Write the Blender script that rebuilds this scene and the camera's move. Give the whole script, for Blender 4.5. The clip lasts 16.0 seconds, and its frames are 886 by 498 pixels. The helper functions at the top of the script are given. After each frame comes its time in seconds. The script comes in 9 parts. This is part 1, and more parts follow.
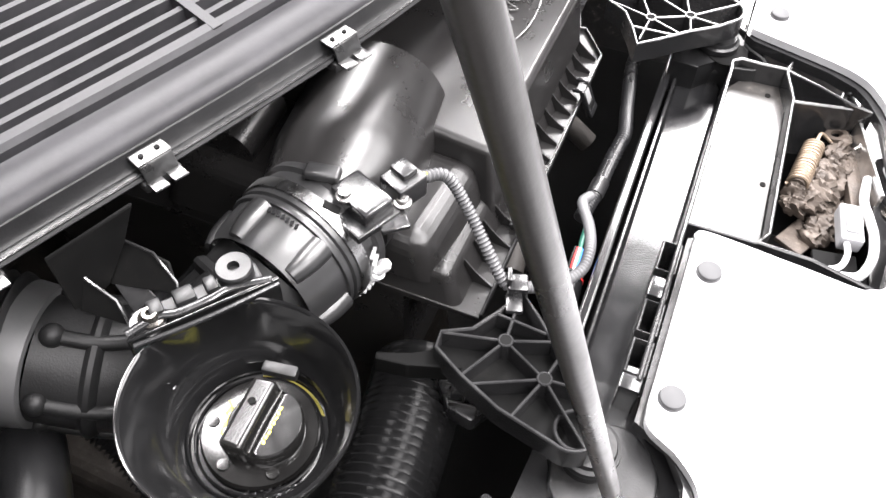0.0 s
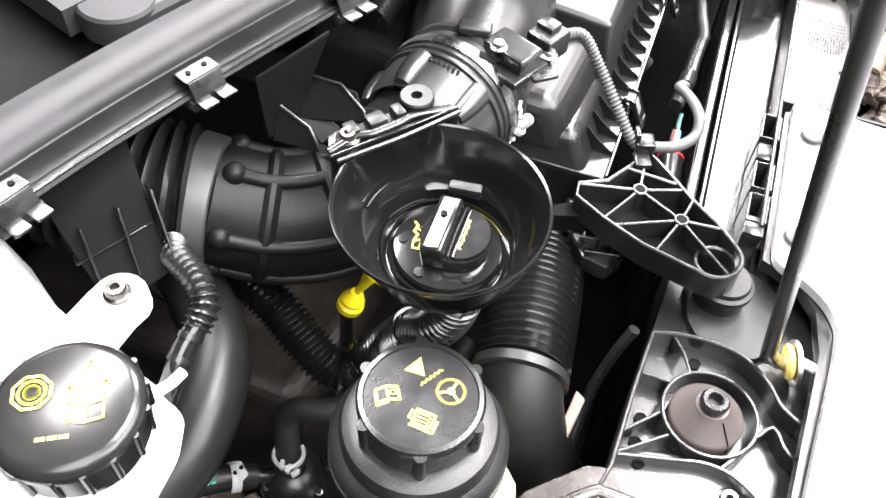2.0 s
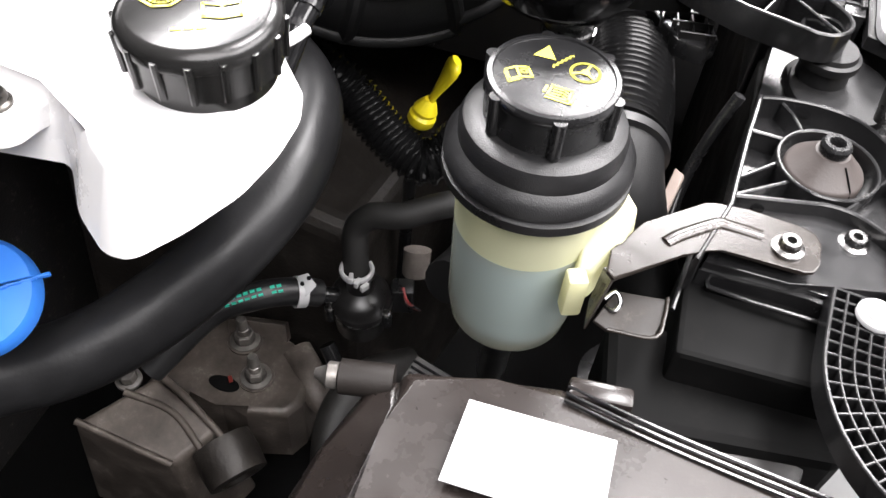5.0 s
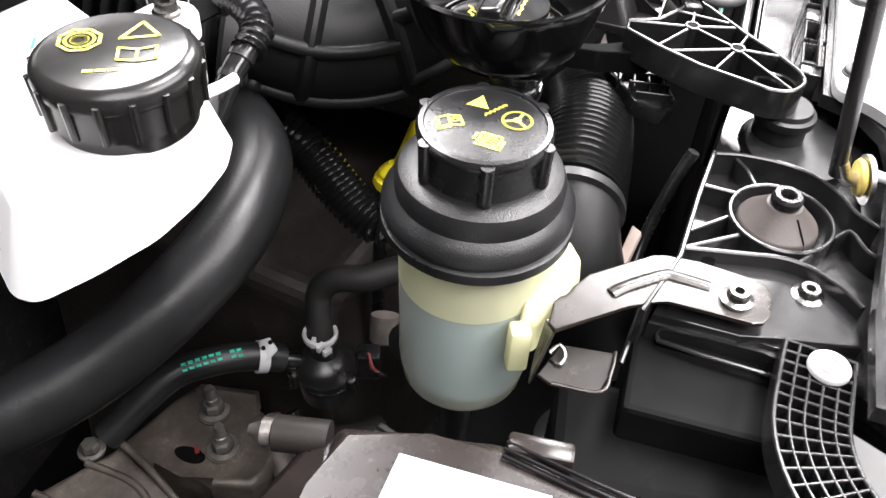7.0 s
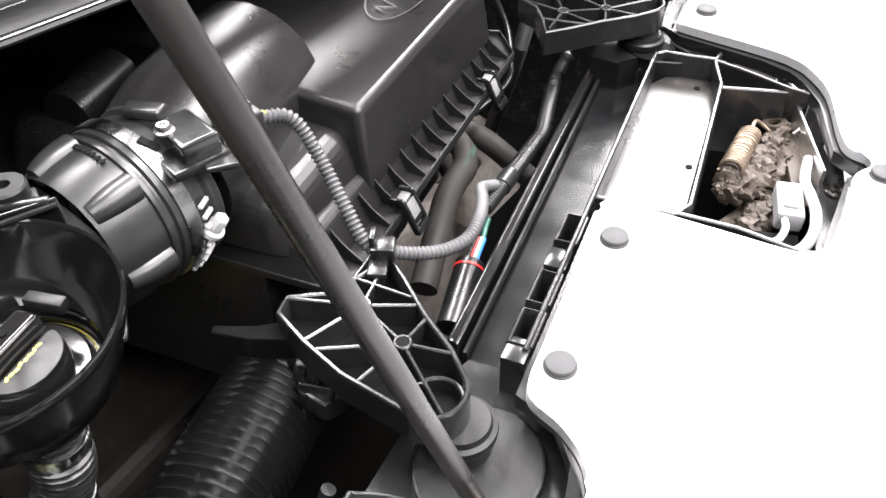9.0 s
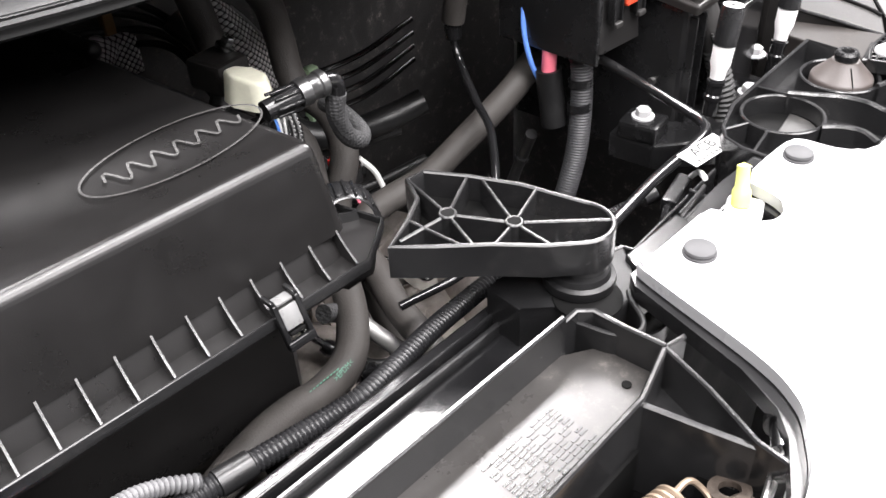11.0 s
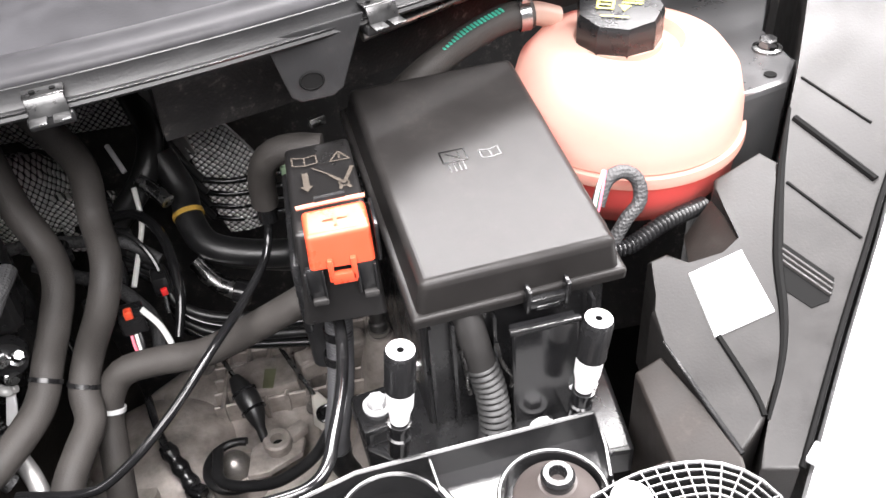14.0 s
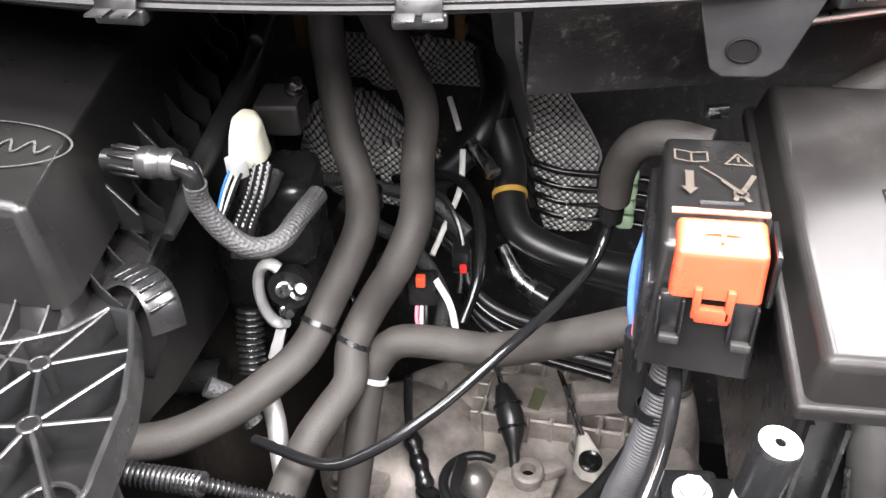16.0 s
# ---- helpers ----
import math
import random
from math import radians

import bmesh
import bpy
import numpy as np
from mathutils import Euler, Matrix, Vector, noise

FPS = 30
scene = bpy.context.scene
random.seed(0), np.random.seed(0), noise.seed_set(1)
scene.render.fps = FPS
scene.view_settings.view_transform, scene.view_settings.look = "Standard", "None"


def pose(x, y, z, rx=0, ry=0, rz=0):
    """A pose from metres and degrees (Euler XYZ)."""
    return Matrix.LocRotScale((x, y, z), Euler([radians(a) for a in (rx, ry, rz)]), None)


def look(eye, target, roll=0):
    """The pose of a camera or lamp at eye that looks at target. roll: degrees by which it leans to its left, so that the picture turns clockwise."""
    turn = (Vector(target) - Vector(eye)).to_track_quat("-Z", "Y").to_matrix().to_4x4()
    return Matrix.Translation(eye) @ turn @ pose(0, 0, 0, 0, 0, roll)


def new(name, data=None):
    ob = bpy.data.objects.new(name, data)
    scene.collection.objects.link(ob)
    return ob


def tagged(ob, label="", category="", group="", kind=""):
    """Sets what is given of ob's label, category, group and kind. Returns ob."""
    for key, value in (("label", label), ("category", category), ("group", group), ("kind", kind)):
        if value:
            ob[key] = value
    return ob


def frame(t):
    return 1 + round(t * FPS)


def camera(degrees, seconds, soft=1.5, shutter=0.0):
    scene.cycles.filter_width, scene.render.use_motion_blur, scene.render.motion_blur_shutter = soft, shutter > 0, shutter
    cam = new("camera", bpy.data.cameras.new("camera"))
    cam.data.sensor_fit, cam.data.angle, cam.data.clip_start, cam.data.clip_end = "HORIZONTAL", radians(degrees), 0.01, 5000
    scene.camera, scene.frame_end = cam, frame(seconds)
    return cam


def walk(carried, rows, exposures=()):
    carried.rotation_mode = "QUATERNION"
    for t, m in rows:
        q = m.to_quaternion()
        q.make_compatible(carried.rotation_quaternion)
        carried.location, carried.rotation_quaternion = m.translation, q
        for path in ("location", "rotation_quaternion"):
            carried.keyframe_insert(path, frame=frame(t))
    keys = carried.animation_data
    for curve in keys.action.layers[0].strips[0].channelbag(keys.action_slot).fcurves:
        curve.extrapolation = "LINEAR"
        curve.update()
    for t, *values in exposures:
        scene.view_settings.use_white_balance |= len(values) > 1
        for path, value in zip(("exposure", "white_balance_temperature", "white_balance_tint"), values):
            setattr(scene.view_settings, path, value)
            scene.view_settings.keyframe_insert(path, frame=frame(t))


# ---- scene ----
cam = camera(55.0, 16.0)

PATH = [
    (0, (-0.5201, 0.0125, 1.3280), (0.0570, 0.2230, 0.5389), 2.52),
    (0.5, (-0.5390, 0.0372, 1.3184), (0.0394, 0.2403, 0.5283), 2.49),
    (1, (-0.5761, 0.0575, 1.3009), (0.0178, 0.2508, 0.5200), 3.19),
    (1.5, (-0.6057, 0.0679, 1.2946), (-0.0054, 0.2531, 0.5165), 3.93),
    (2, (-0.6446, 0.0745, 1.2904), (-0.0417, 0.2534, 0.5129), 4.23),
    (2.5, (-0.6725, 0.0736, 1.2822), (-0.0950, 0.2420, 0.4834), 4.38),
    (3, (-0.6943, 0.0806, 1.2720), (-0.1043, 0.2416, 0.4808), 5.24),
    (3.5, (-0.7120, 0.0966, 1.2471), (-0.1129, 0.2538, 0.4621), 5.81),
    (4, (-0.7293, 0.1018, 1.2222), (-0.1215, 0.2605, 0.4441), 6.00),
    (4.5, (-0.7429, 0.0991, 1.1979), (-0.1275, 0.2634, 0.4270), 5.90),
    (4.7, (-0.7482, 0.0963, 1.1875), (-0.1294, 0.2642, 0.4201), 5.76),
    (6.8, (-0.7563, 0.0688, 1.1624), (-0.1040, 0.2588, 0.4287), 4.78),
    (7, (-0.7463, 0.0585, 1.1656), (-0.0619, 0.2752, 0.4694), 3.71),
    (7.5, (-0.7184, 0.0309, 1.1658), (0.0083, 0.3014, 0.5344), 1.59),
    (8, (-0.6770, 0.0040, 1.1755), (0.0434, 0.2745, 0.5369), 1.19),
    (8.5, (-0.5931, -0.0341, 1.1949), (0.1090, 0.2447, 0.5396), 0.19),
    (9, (-0.5140, -0.0826, 1.2077), (0.1714, 0.2075, 0.5398), -1.19),
    (9.2, (-0.4775, -0.0996, 1.2105), (0.1941, 0.2009, 0.5332), -1.12),
    (11.3, (-0.1260, -0.1967, 1.1477), (0.3876, 0.4082, 0.5392), -2.84),
    (11.5, (-0.0878, -0.2096, 1.1561), (0.3935, 0.4139, 0.5399), -2.60),
    (12, (0.0257, -0.2032, 1.1741), (0.4249, 0.4677, 0.5491), -3.21),
    (12.5, (0.1227, -0.1917, 1.1802), (0.4461, 0.5120, 0.5476), -3.71),
    (13, (0.1838, -0.1947, 1.1906), (0.4395, 0.5367, 0.5585), -4.01),
    (13.5, (0.2475, -0.2133, 1.2041), (0.4382, 0.5377, 0.5718), -4.25),
    (14, (0.3023, -0.2117, 1.2197), (0.4172, 0.5517, 0.5840), -4.52),
    (14.5, (0.3243, -0.1946, 1.2190), (0.3236, 0.5808, 0.5876), -3.93),
    (15, (0.3025, -0.1891, 1.2114), (0.2024, 0.5941, 0.5977), -2.70),
    (15.5, (0.2762, -0.1734, 1.1857), (0.1040, 0.6096, 0.5881), -1.40),
    (16, (0.2632, -0.1348, 1.1483), (0.0639, 0.6424, 0.5515), -1.87),
]
walk(cam, [(t, look(eye, target, roll)) for t, eye, target, roll in PATH], [(0.0, 0.80), (1.4, 1.03), (2.6, 1.06), (3.5, 0.76), (4.5, 0.58), (7.0, 0.56), (8.0, 0.49), (9.0, 0.45), (11.5, 0.48), (12.4, 0.58), (13.2, 0.70), (14.2, 0.64), (14.8, 0.60), (15.5, 0.90), (16.0, 1.32)])

# ---- light: workshop ceiling panels, dim room ----
world = bpy.data.worlds.new("workshop_world")
scene.world = world
world.use_nodes = True
world.node_tree.nodes["Background"].inputs[0].default_value = (0.75, 0.80, 0.9, 1)
world.node_tree.nodes["Background"].inputs[1].default_value = 0.25


def ceiling_panel_light(x, y, z, sx, sy, power, turn=0):
    lamp = bpy.data.lights.new("ceiling_lamp", "AREA")
    lamp.shape, lamp.size, lamp.size_y, lamp.energy = "RECTANGLE", sx, sy, power
    lamp.color = (1.0, 0.967, 0.975)
    ob = new("ceiling_lamp", lamp)
    ob.matrix_world = pose(x, y, z, 0, 0, turn)
    return tagged(ob, "white rectangular workshop ceiling light panel", "lamp", "ceiling lights", "structure")


ceiling_panel_light(2.48, 0.02, 2.75, 1.75, 0.72, 185, 5)
ceiling_panel_light(-1.5, -0.5, 2.75, 1.4, 1.6, 60)
ceiling_panel_light(0.2, -1.9, 2.75, 3.0, 1.5, 190)
ceiling_panel_light(1.00, 1.19, 2.75, 2.25, 0.46, 172, 2)
ceiling_panel_light(0.25, -0.48, 2.75, 1.20, 0.46, 75)


# ---- materials ----
def mat(name, base, rough=0.5, metal=0.0, bump=0.05, scale=400.0, var=0.25, big=25.0, rvar=0.12, coat=0.0, spec=0.5, dust=0.0):
    m = bpy.data.materials.new(name)
    m.use_nodes = True
    nt = m.node_tree
    p = nt.nodes["Principled BSDF"]
    p.inputs["Metallic"].default_value = metal
    p.inputs["Coat Weight"].default_value = coat
    p.inputs["Coat Roughness"].default_value = 0.08
    p.inputs["Specular IOR Level"].default_value = spec
    tc = nt.nodes.new("ShaderNodeTexCoord")
    fine = nt.nodes.new("ShaderNodeTexNoise")
    fine.inputs["Scale"].default_value = scale
    fine.inputs["Detail"].default_value = 4
    wide = nt.nodes.new("ShaderNodeTexNoise")
    wide.inputs["Scale"].default_value = big
    wide.inputs["Detail"].default_value = 6
    wide.inputs["Roughness"].default_value = 0.65
    nt.links.new(tc.outputs["Object"], fine.inputs["Vector"])
    nt.links.new(tc.outputs["Object"], wide.inputs["Vector"])
    ramp = nt.nodes.new("ShaderNodeMapRange")
    ramp.inputs["From Min"].default_value, ramp.inputs["From Max"].default_value = 0.3, 0.7
    ramp.inputs["To Min"].default_value, ramp.inputs["To Max"].default_value = 1 - var, 1 + var
    nt.links.new(wide.outputs["Fac"], ramp.inputs["Value"])
    mul = nt.nodes.new("ShaderNodeVectorMath")
    mul.operation = "SCALE"
    mul.inputs[0].default_value = base
    nt.links.new(ramp.outputs["Result"], mul.inputs["Scale"])
    colour = mul.outputs["Vector"]
    if dust:
        speck = nt.nodes.new("ShaderNodeMapRange")
        speck.inputs["From Min"].default_value, speck.inputs["From Max"].default_value = 0.52, 0.75
        nt.links.new(wide.outputs["Fac"], speck.inputs["Value"])
        mulf = nt.nodes.new("ShaderNodeMath")
        mulf.operation = "MULTIPLY"
        mulf.inputs[1].default_value = dust
        grit = nt.nodes.new("ShaderNodeTexNoise")
        grit.inputs["Scale"].default_value = 230
        grit.inputs["Detail"].default_value = 5
        grit.inputs["Roughness"].default_value = 0.75
        nt.links.new(tc.outputs["Object"], grit.inputs["Vector"])
        cut = nt.nodes.new("ShaderNodeMapRange")
        cut.inputs["From Min"].default_value, cut.inputs["From Max"].default_value = 0.50, 0.68
        cut.inputs["To Min"].default_value, cut.inputs["To Max"].default_value = 0.15, 2.6
        nt.links.new(grit.outputs["Fac"], cut.inputs["Value"])
        both = nt.nodes.new("ShaderNodeMath")
        both.operation = "MULTIPLY"
        nt.links.new(speck.outputs["Result"], both.inputs[0])
        nt.links.new(cut.outputs["Result"], both.inputs[1])
        nt.links.new(both.outputs[0], mulf.inputs[0])
        mix = nt.nodes.new("ShaderNodeMix")
        mix.data_type = "RGBA"
        nt.links.new(mulf.outputs[0], mix.inputs["Factor"])
        nt.links.new(colour, mix.inputs["A"])
        mix.inputs["B"].default_value = (0.30, 0.27, 0.24, 1)
        colour = mix.outputs["Result"]
    nt.links.new(colour, p.inputs["Base Color"])
    rr = nt.nodes.new("ShaderNodeMapRange")
    rr.inputs["From Min"].default_value, rr.inputs["From Max"].default_value = 0.3, 0.7
    rr.inputs["To Min"].default_value, rr.inputs["To Max"].default_value = max(0.03, rough - rvar), min(1, rough + rvar)
    nt.links.new(wide.outputs["Fac"], rr.inputs["Value"])
    nt.links.new(rr.outputs["Result"], p.inputs["Roughness"])
    if bump:
        b = nt.nodes.new("ShaderNodeBump")
        b.inputs["Strength"].default_value = bump
        b.inputs["Distance"].default_value = 0.0006
        nt.links.new(fine.outputs["Fac"], b.inputs["Height"])
        nt.links.new(b.outputs["Normal"], p.inputs["Normal"])
    return m


def see_through(name, tint, body, clear, rough=0.25):
    """Milky plastic: part of the light goes straight through, the rest meets a translucent body."""
    m = bpy.data.materials.new(name)
    m.use_nodes = True
    nt = m.node_tree
    p = nt.nodes["Principled BSDF"]
    p.inputs["Base Color"].default_value = (*body, 1)
    p.inputs["Roughness"].default_value = rough
    tl = nt.nodes.new("ShaderNodeBsdfTranslucent")
    tl.inputs["Color"].default_value = (*body, 1)
    ms = nt.nodes.new("ShaderNodeMixShader")
    ms.inputs[0].default_value = 0.4
    nt.links.new(p.outputs[0], ms.inputs[1])
    nt.links.new(tl.outputs[0], ms.inputs[2])
    tr = nt.nodes.new("ShaderNodeBsdfTransparent")
    tr.inputs["Color"].default_value = (*tint, 1)
    m2 = nt.nodes.new("ShaderNodeMixShader")
    m2.inputs[0].default_value = clear
    nt.links.new(ms.outputs[0], m2.inputs[1])
    nt.links.new(tr.outputs[0], m2.inputs[2])
    nt.links.new(m2.outputs[0], nt.nodes["Material Output"].inputs[0])
    return m


def dimpled(name, base, pitch):
    """Embossed heat-shield foil: a regular diagonal grid of raised cells, near-black in the joints."""
    m = mat(name, base, 0.38, 0.35, 0.0, 300, 0.15, 30)
    nt = m.node_tree
    tc = nt.nodes.new("ShaderNodeTexCoord")
    waves = []
    for v in ((1.0, 0.45, 1.0), (1.0, 0.45, -1.0)):
        dot = nt.nodes.new("ShaderNodeVectorMath")
        dot.operation = "DOT_PRODUCT"
        dot.inputs[1].default_value = [q * math.pi / pitch * 0.7 for q in v]
        nt.links.new(tc.outputs["Object"], dot.inputs[0])
        sn = nt.nodes.new("ShaderNodeMath")
        sn.operation = "SINE"
        nt.links.new(dot.outputs["Value"], sn.inputs[0])
        ab = nt.nodes.new("ShaderNodeMath")
        ab.operation = "ABSOLUTE"
        nt.links.new(sn.outputs[0], ab.inputs[0])
        waves.append(ab)
    low = nt.nodes.new("ShaderNodeMath")
    low.operation = "MULTIPLY"
    nt.links.new(waves[0].outputs[0], low.inputs[0])
    nt.links.new(waves[1].outputs[0], low.inputs[1])
    joint_mix = nt.nodes.new("ShaderNodeMix")
    joint_mix.data_type = "RGBA"
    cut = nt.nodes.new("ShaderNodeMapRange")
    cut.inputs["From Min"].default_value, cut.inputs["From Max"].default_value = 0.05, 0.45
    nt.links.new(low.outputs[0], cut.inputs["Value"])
    nt.links.new(cut.outputs["Result"], joint_mix.inputs["Factor"])
    joint_mix.inputs["A"].default_value = (0.03, 0.028, 0.026, 1)
    joint_mix.inputs["B"].default_value = (*base, 1)
    nt.links.new(joint_mix.outputs["Result"], nt.nodes["Principled BSDF"].inputs["Base Color"])
    b = nt.nodes.new("ShaderNodeBump")
    b.inputs["Strength"].default_value = 1.0
    b.inputs["Distance"].default_value = 0.0022
    nt.links.new(low.outputs[0], b.inputs["Height"])
    nt.links.new(b.outputs["Normal"], nt.nodes["Principled BSDF"].inputs["Normal"])
    return m


def braided(name, base, pitch):
    m = mat(name, base, 0.6, 0.0, 0.0, 300, 0.3, 40)
    nt = m.node_tree
    tc = nt.nodes.new("ShaderNodeTexCoord")
    v = nt.nodes.new("ShaderNodeTexVoronoi")
    v.inputs["Scale"].default_value = 1 / pitch
    v.inputs["Randomness"].default_value = 0.3
    nt.links.new(tc.outputs["Object"], v.inputs["Vector"])
    b = nt.nodes.new("ShaderNodeBump")
    b.inputs["Strength"].default_value = 0.8
    b.inputs["Distance"].default_value = 0.001
    nt.links.new(v.outputs["Distance"], b.inputs["Height"])
    nt.links.new(b.outputs["Normal"], nt.nodes["Principled BSDF"].inputs["Normal"])
    return m


BLACK = mat("black_plastic", (0.009, 0.009, 0.0095), 0.27, bump=0.12, scale=900, dust=0.02, rvar=0.09)
SATIN = mat("black_satin_plastic", (0.011, 0.0105, 0.0105), 0.29, bump=0.15, scale=1700, dust=0.0, rvar=0.03)
GLOSS = mat("black_gloss_plastic", (0.008, 0.008, 0.0085), 0.15, bump=0.05, scale=700, dust=0.02, rvar=0.07)
PANEL = mat("black_moulded_panel", (0.012, 0.012, 0.0125), 0.21, bump=0.08, scale=800, dust=0.03, rvar=0.08, spec=0.65)
# near-black plastic; its colour also stands for shade in holes, gaps and recesses
DARK = mat("dark_plastic_and_recess_shade", (0.0045, 0.0045, 0.0045), 0.65, spec=0.06, dust=0.01)
LIDBLACK = mat("grained_lid_plastic", (0.015, 0.0140, 0.0136), 0.31, bump=0.10, scale=1500, dust=0.02, rvar=0.03, spec=0.15)
TRAYBLACK = mat("dusty_tray_plastic", (0.020, 0.019, 0.0185), 0.50, bump=0.15, scale=600, dust=0.10, rvar=0.08, spec=0.6)
TRAYGLOSS = mat("smooth_dusty_tray_plastic", (0.022, 0.0205, 0.0195), 0.30, bump=0.06, scale=600, dust=0.12, rvar=0.09, spec=0.50)
CLIPSTEEL = mat("dull_spring_steel", (0.10, 0.10, 0.10), 0.32, 1.0, 0.05, 500, 0.25, 80)
RUBBER = mat("black_rubber", (0.009, 0.009, 0.0094), 0.38, bump=0.15, scale=700, dust=0.01)
FOAM = mat("foam_hose_rubber", (0.038, 0.0345, 0.032), 0.62, bump=0.45, scale=900, var=0.25, big=40, spec=0.35)
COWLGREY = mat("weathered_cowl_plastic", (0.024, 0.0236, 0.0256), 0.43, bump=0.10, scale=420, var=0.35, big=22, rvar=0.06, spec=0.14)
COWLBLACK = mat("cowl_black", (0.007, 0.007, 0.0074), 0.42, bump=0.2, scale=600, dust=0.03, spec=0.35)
SOUND = mat("bulkhead_black_coating", (0.024, 0.023, 0.023), 0.42, bump=0.8, scale=450, dust=0.5, big=60)
WHITEPL = mat("white_painted_plate", (0.38, 0.38, 0.39), 0.3, bump=0.0, var=0.02, coat=0.4)
CLIPWHITE = mat("pale_grey_clip_plastic", (0.45, 0.45, 0.455), 0.45, bump=0.05, var=0.05)
BRAKEWHITE = mat("milky_white_plastic", (0.84, 0.83, 0.83), 0.33, bump=0.05, var=0.03)
YELLOW = mat("yellow_plastic", (0.80, 0.66, 0.02), 0.35, bump=0.03, var=0.08)
RIVETGREY = mat("grey_rivet_plastic", (0.060, 0.060, 0.062), 0.55, bump=0.05, var=0.05, spec=0.2)
OILY = mat("oily_black_iron", (0.03, 0.026, 0.023), 0.45, 0.3, 0.7, 260, 0.4, 35, dust=0.1)
MARK = mat("yellow_print", (0.60, 0.56, 0.07), 0.55, bump=0, var=0.1)
LABEL = mat("white_label", (0.42, 0.42, 0.42), 0.5, bump=0, var=0.02)
INK = mat("black_ink", (0.010, 0.010, 0.010), 0.8, bump=0, var=0)
GREENINK = mat("green_hose_print", (0.05, 0.42, 0.30), 0.6, bump=0, var=0.3)
TANINK = mat("tan_print", (0.065, 0.054, 0.044), 0.6, bump=0, var=0.1)
ORANGE = mat("orange_plastic", (0.60, 0.068, 0.030), 0.3, bump=0.03, var=0.06)
ORANGED = mat("pale_orange_hinge", (0.62, 0.24, 0.16), 0.35, bump=0.02, var=0.06)
BLUE = mat("blue_plastic", (0.03, 0.17, 0.60), 0.35, bump=0.03, var=0.08)
PINK = mat("pink_sleeve", (0.72, 0.16, 0.22), 0.5, bump=0.05, var=0.08)
RED = mat("red_plastic", (0.55, 0.02, 0.02), 0.4, bump=0, var=0.1)
GREENCLIP = mat("pale_green_clip", (0.33, 0.46, 0.30), 0.5, bump=0.05, var=0.1)
TEAL = mat("teal_wire", (0.012, 0.085, 0.06), 0.45, bump=0, var=0.1)
WHITEWIRE = mat("white_wire", (0.6, 0.6, 0.58), 0.45, bump=0, var=0.1)
STEEL = mat("zinc_steel", (0.55, 0.54, 0.53), 0.32, 1.0, 0.05, 500, 0.25, 60)
BRIGHT = mat("bright_zinc_clip", (0.36, 0.36, 0.36), 0.25, 1.0, 0.05, 500, 0.2, 80)
CAPBLACK = mat("smooth_cap_plastic", (0.010, 0.0098, 0.0095), 0.24, bump=0.03, scale=900, rvar=0.05, spec=0.4)
BROWNCOAT = mat("brown_coated_steel", (0.022, 0.018, 0.015), 0.24, 0.0, 0.05, 900, 0.15, 90, rvar=0.05, spec=0.62, dust=0.015)
DIRTYSTEEL = mat("dirty_zinc_steel", (0.24, 0.225, 0.21), 0.42, 0.75, 0.3, 400, 0.3, 90, dust=0.15)
SCREWSTEEL = mat("grey_zinc_screw", (0.26, 0.255, 0.25), 0.28, 1.0, 0.05, 500, 0.2, 80)
DARKSTEEL = mat("dark_coated_steel", (0.075, 0.070, 0.064), 0.26, 0.85, 0.1, 900, 0.25, 90, dust=0.06)
CAST = mat("cast_aluminium", (0.28, 0.25, 0.23), 0.52, 0.3, 0.8, 260, 0.4, 45, dust=0.25)
GRIMY = mat("grimy_cast_iron", (0.16, 0.14, 0.125), 0.6, 0.5, 0.7, 260, 0.4, 35, dust=0.4)
RUST = mat("corroded_latch_steel", (0.060, 0.047, 0.038), 0.55, 0.3, 0.9, 500, 0.5, 60, dust=0.3)
BRASS = mat("waxed_latch_spring", (0.22, 0.17, 0.125), 0.5, 0.6, 0.4, 400, 0.3, 60)
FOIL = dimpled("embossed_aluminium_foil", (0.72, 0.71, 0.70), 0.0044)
SHEET = mat("dull_aluminium_sheet", (0.30, 0.295, 0.29), 0.42, 0.6, 0.1, 300, 0.25, 30, dust=0.1)
BRAID = braided("braided_sleeve", (0.035, 0.035, 0.036), 0.0021)
MOUNT = mat("brown_grey_rubber", (0.052, 0.043, 0.040), 0.50, bump=0.15, scale=700, var=0.15)
JARTOP = see_through("dry_jar_plastic", (1.0, 1.0, 0.9), (0.84, 0.83, 0.58), 0.12, 0.25)
JAR = see_through("milky_jar_plastic", (1.0, 1.0, 0.96), (0.86, 0.86, 0.74), 0.60, 0.2)
FLUID = mat("blue_grey_fluid", (0.20, 0.31, 0.38), 0.3, bump=0, var=0.04)
TANKLOW = see_through("red_lit_tank_plastic", (1.0, 0.7, 0.65), (0.80, 0.30, 0.26), 0.62, 0.3)
TANK = see_through("peach_tank_plastic", (1.0, 0.88, 0.82), (0.66, 0.47, 0.39), 0.28, 0.28)
COOLANT = mat("red_coolant", (0.80, 0.05, 0.07), 0.3, bump=0, var=0.05)
MATTCOVER = mat("matt_lamp_cover", (0.016, 0.0135, 0.0122), 0.50, bump=0.15, scale=700, var=0.25, dust=0.03, spec=0.25)
BROWNGLOSS = mat("brown_black_lamp_cover", (0.017, 0.0135, 0.0122), 0.27, bump=0.06, scale=700, var=0.2, dust=0.02, rvar=0.06, spec=0.42)
HEADLAMP = mat("grey_black_air_guide", (0.014, 0.0130, 0.0126), 0.42, bump=0.12, scale=700, var=0.2, dust=0.02, spec=0.32)
CARWHITE = mat("white_car_paint", (0.80, 0.80, 0.81), 0.25, bump=0, var=0.02, coat=0.8)
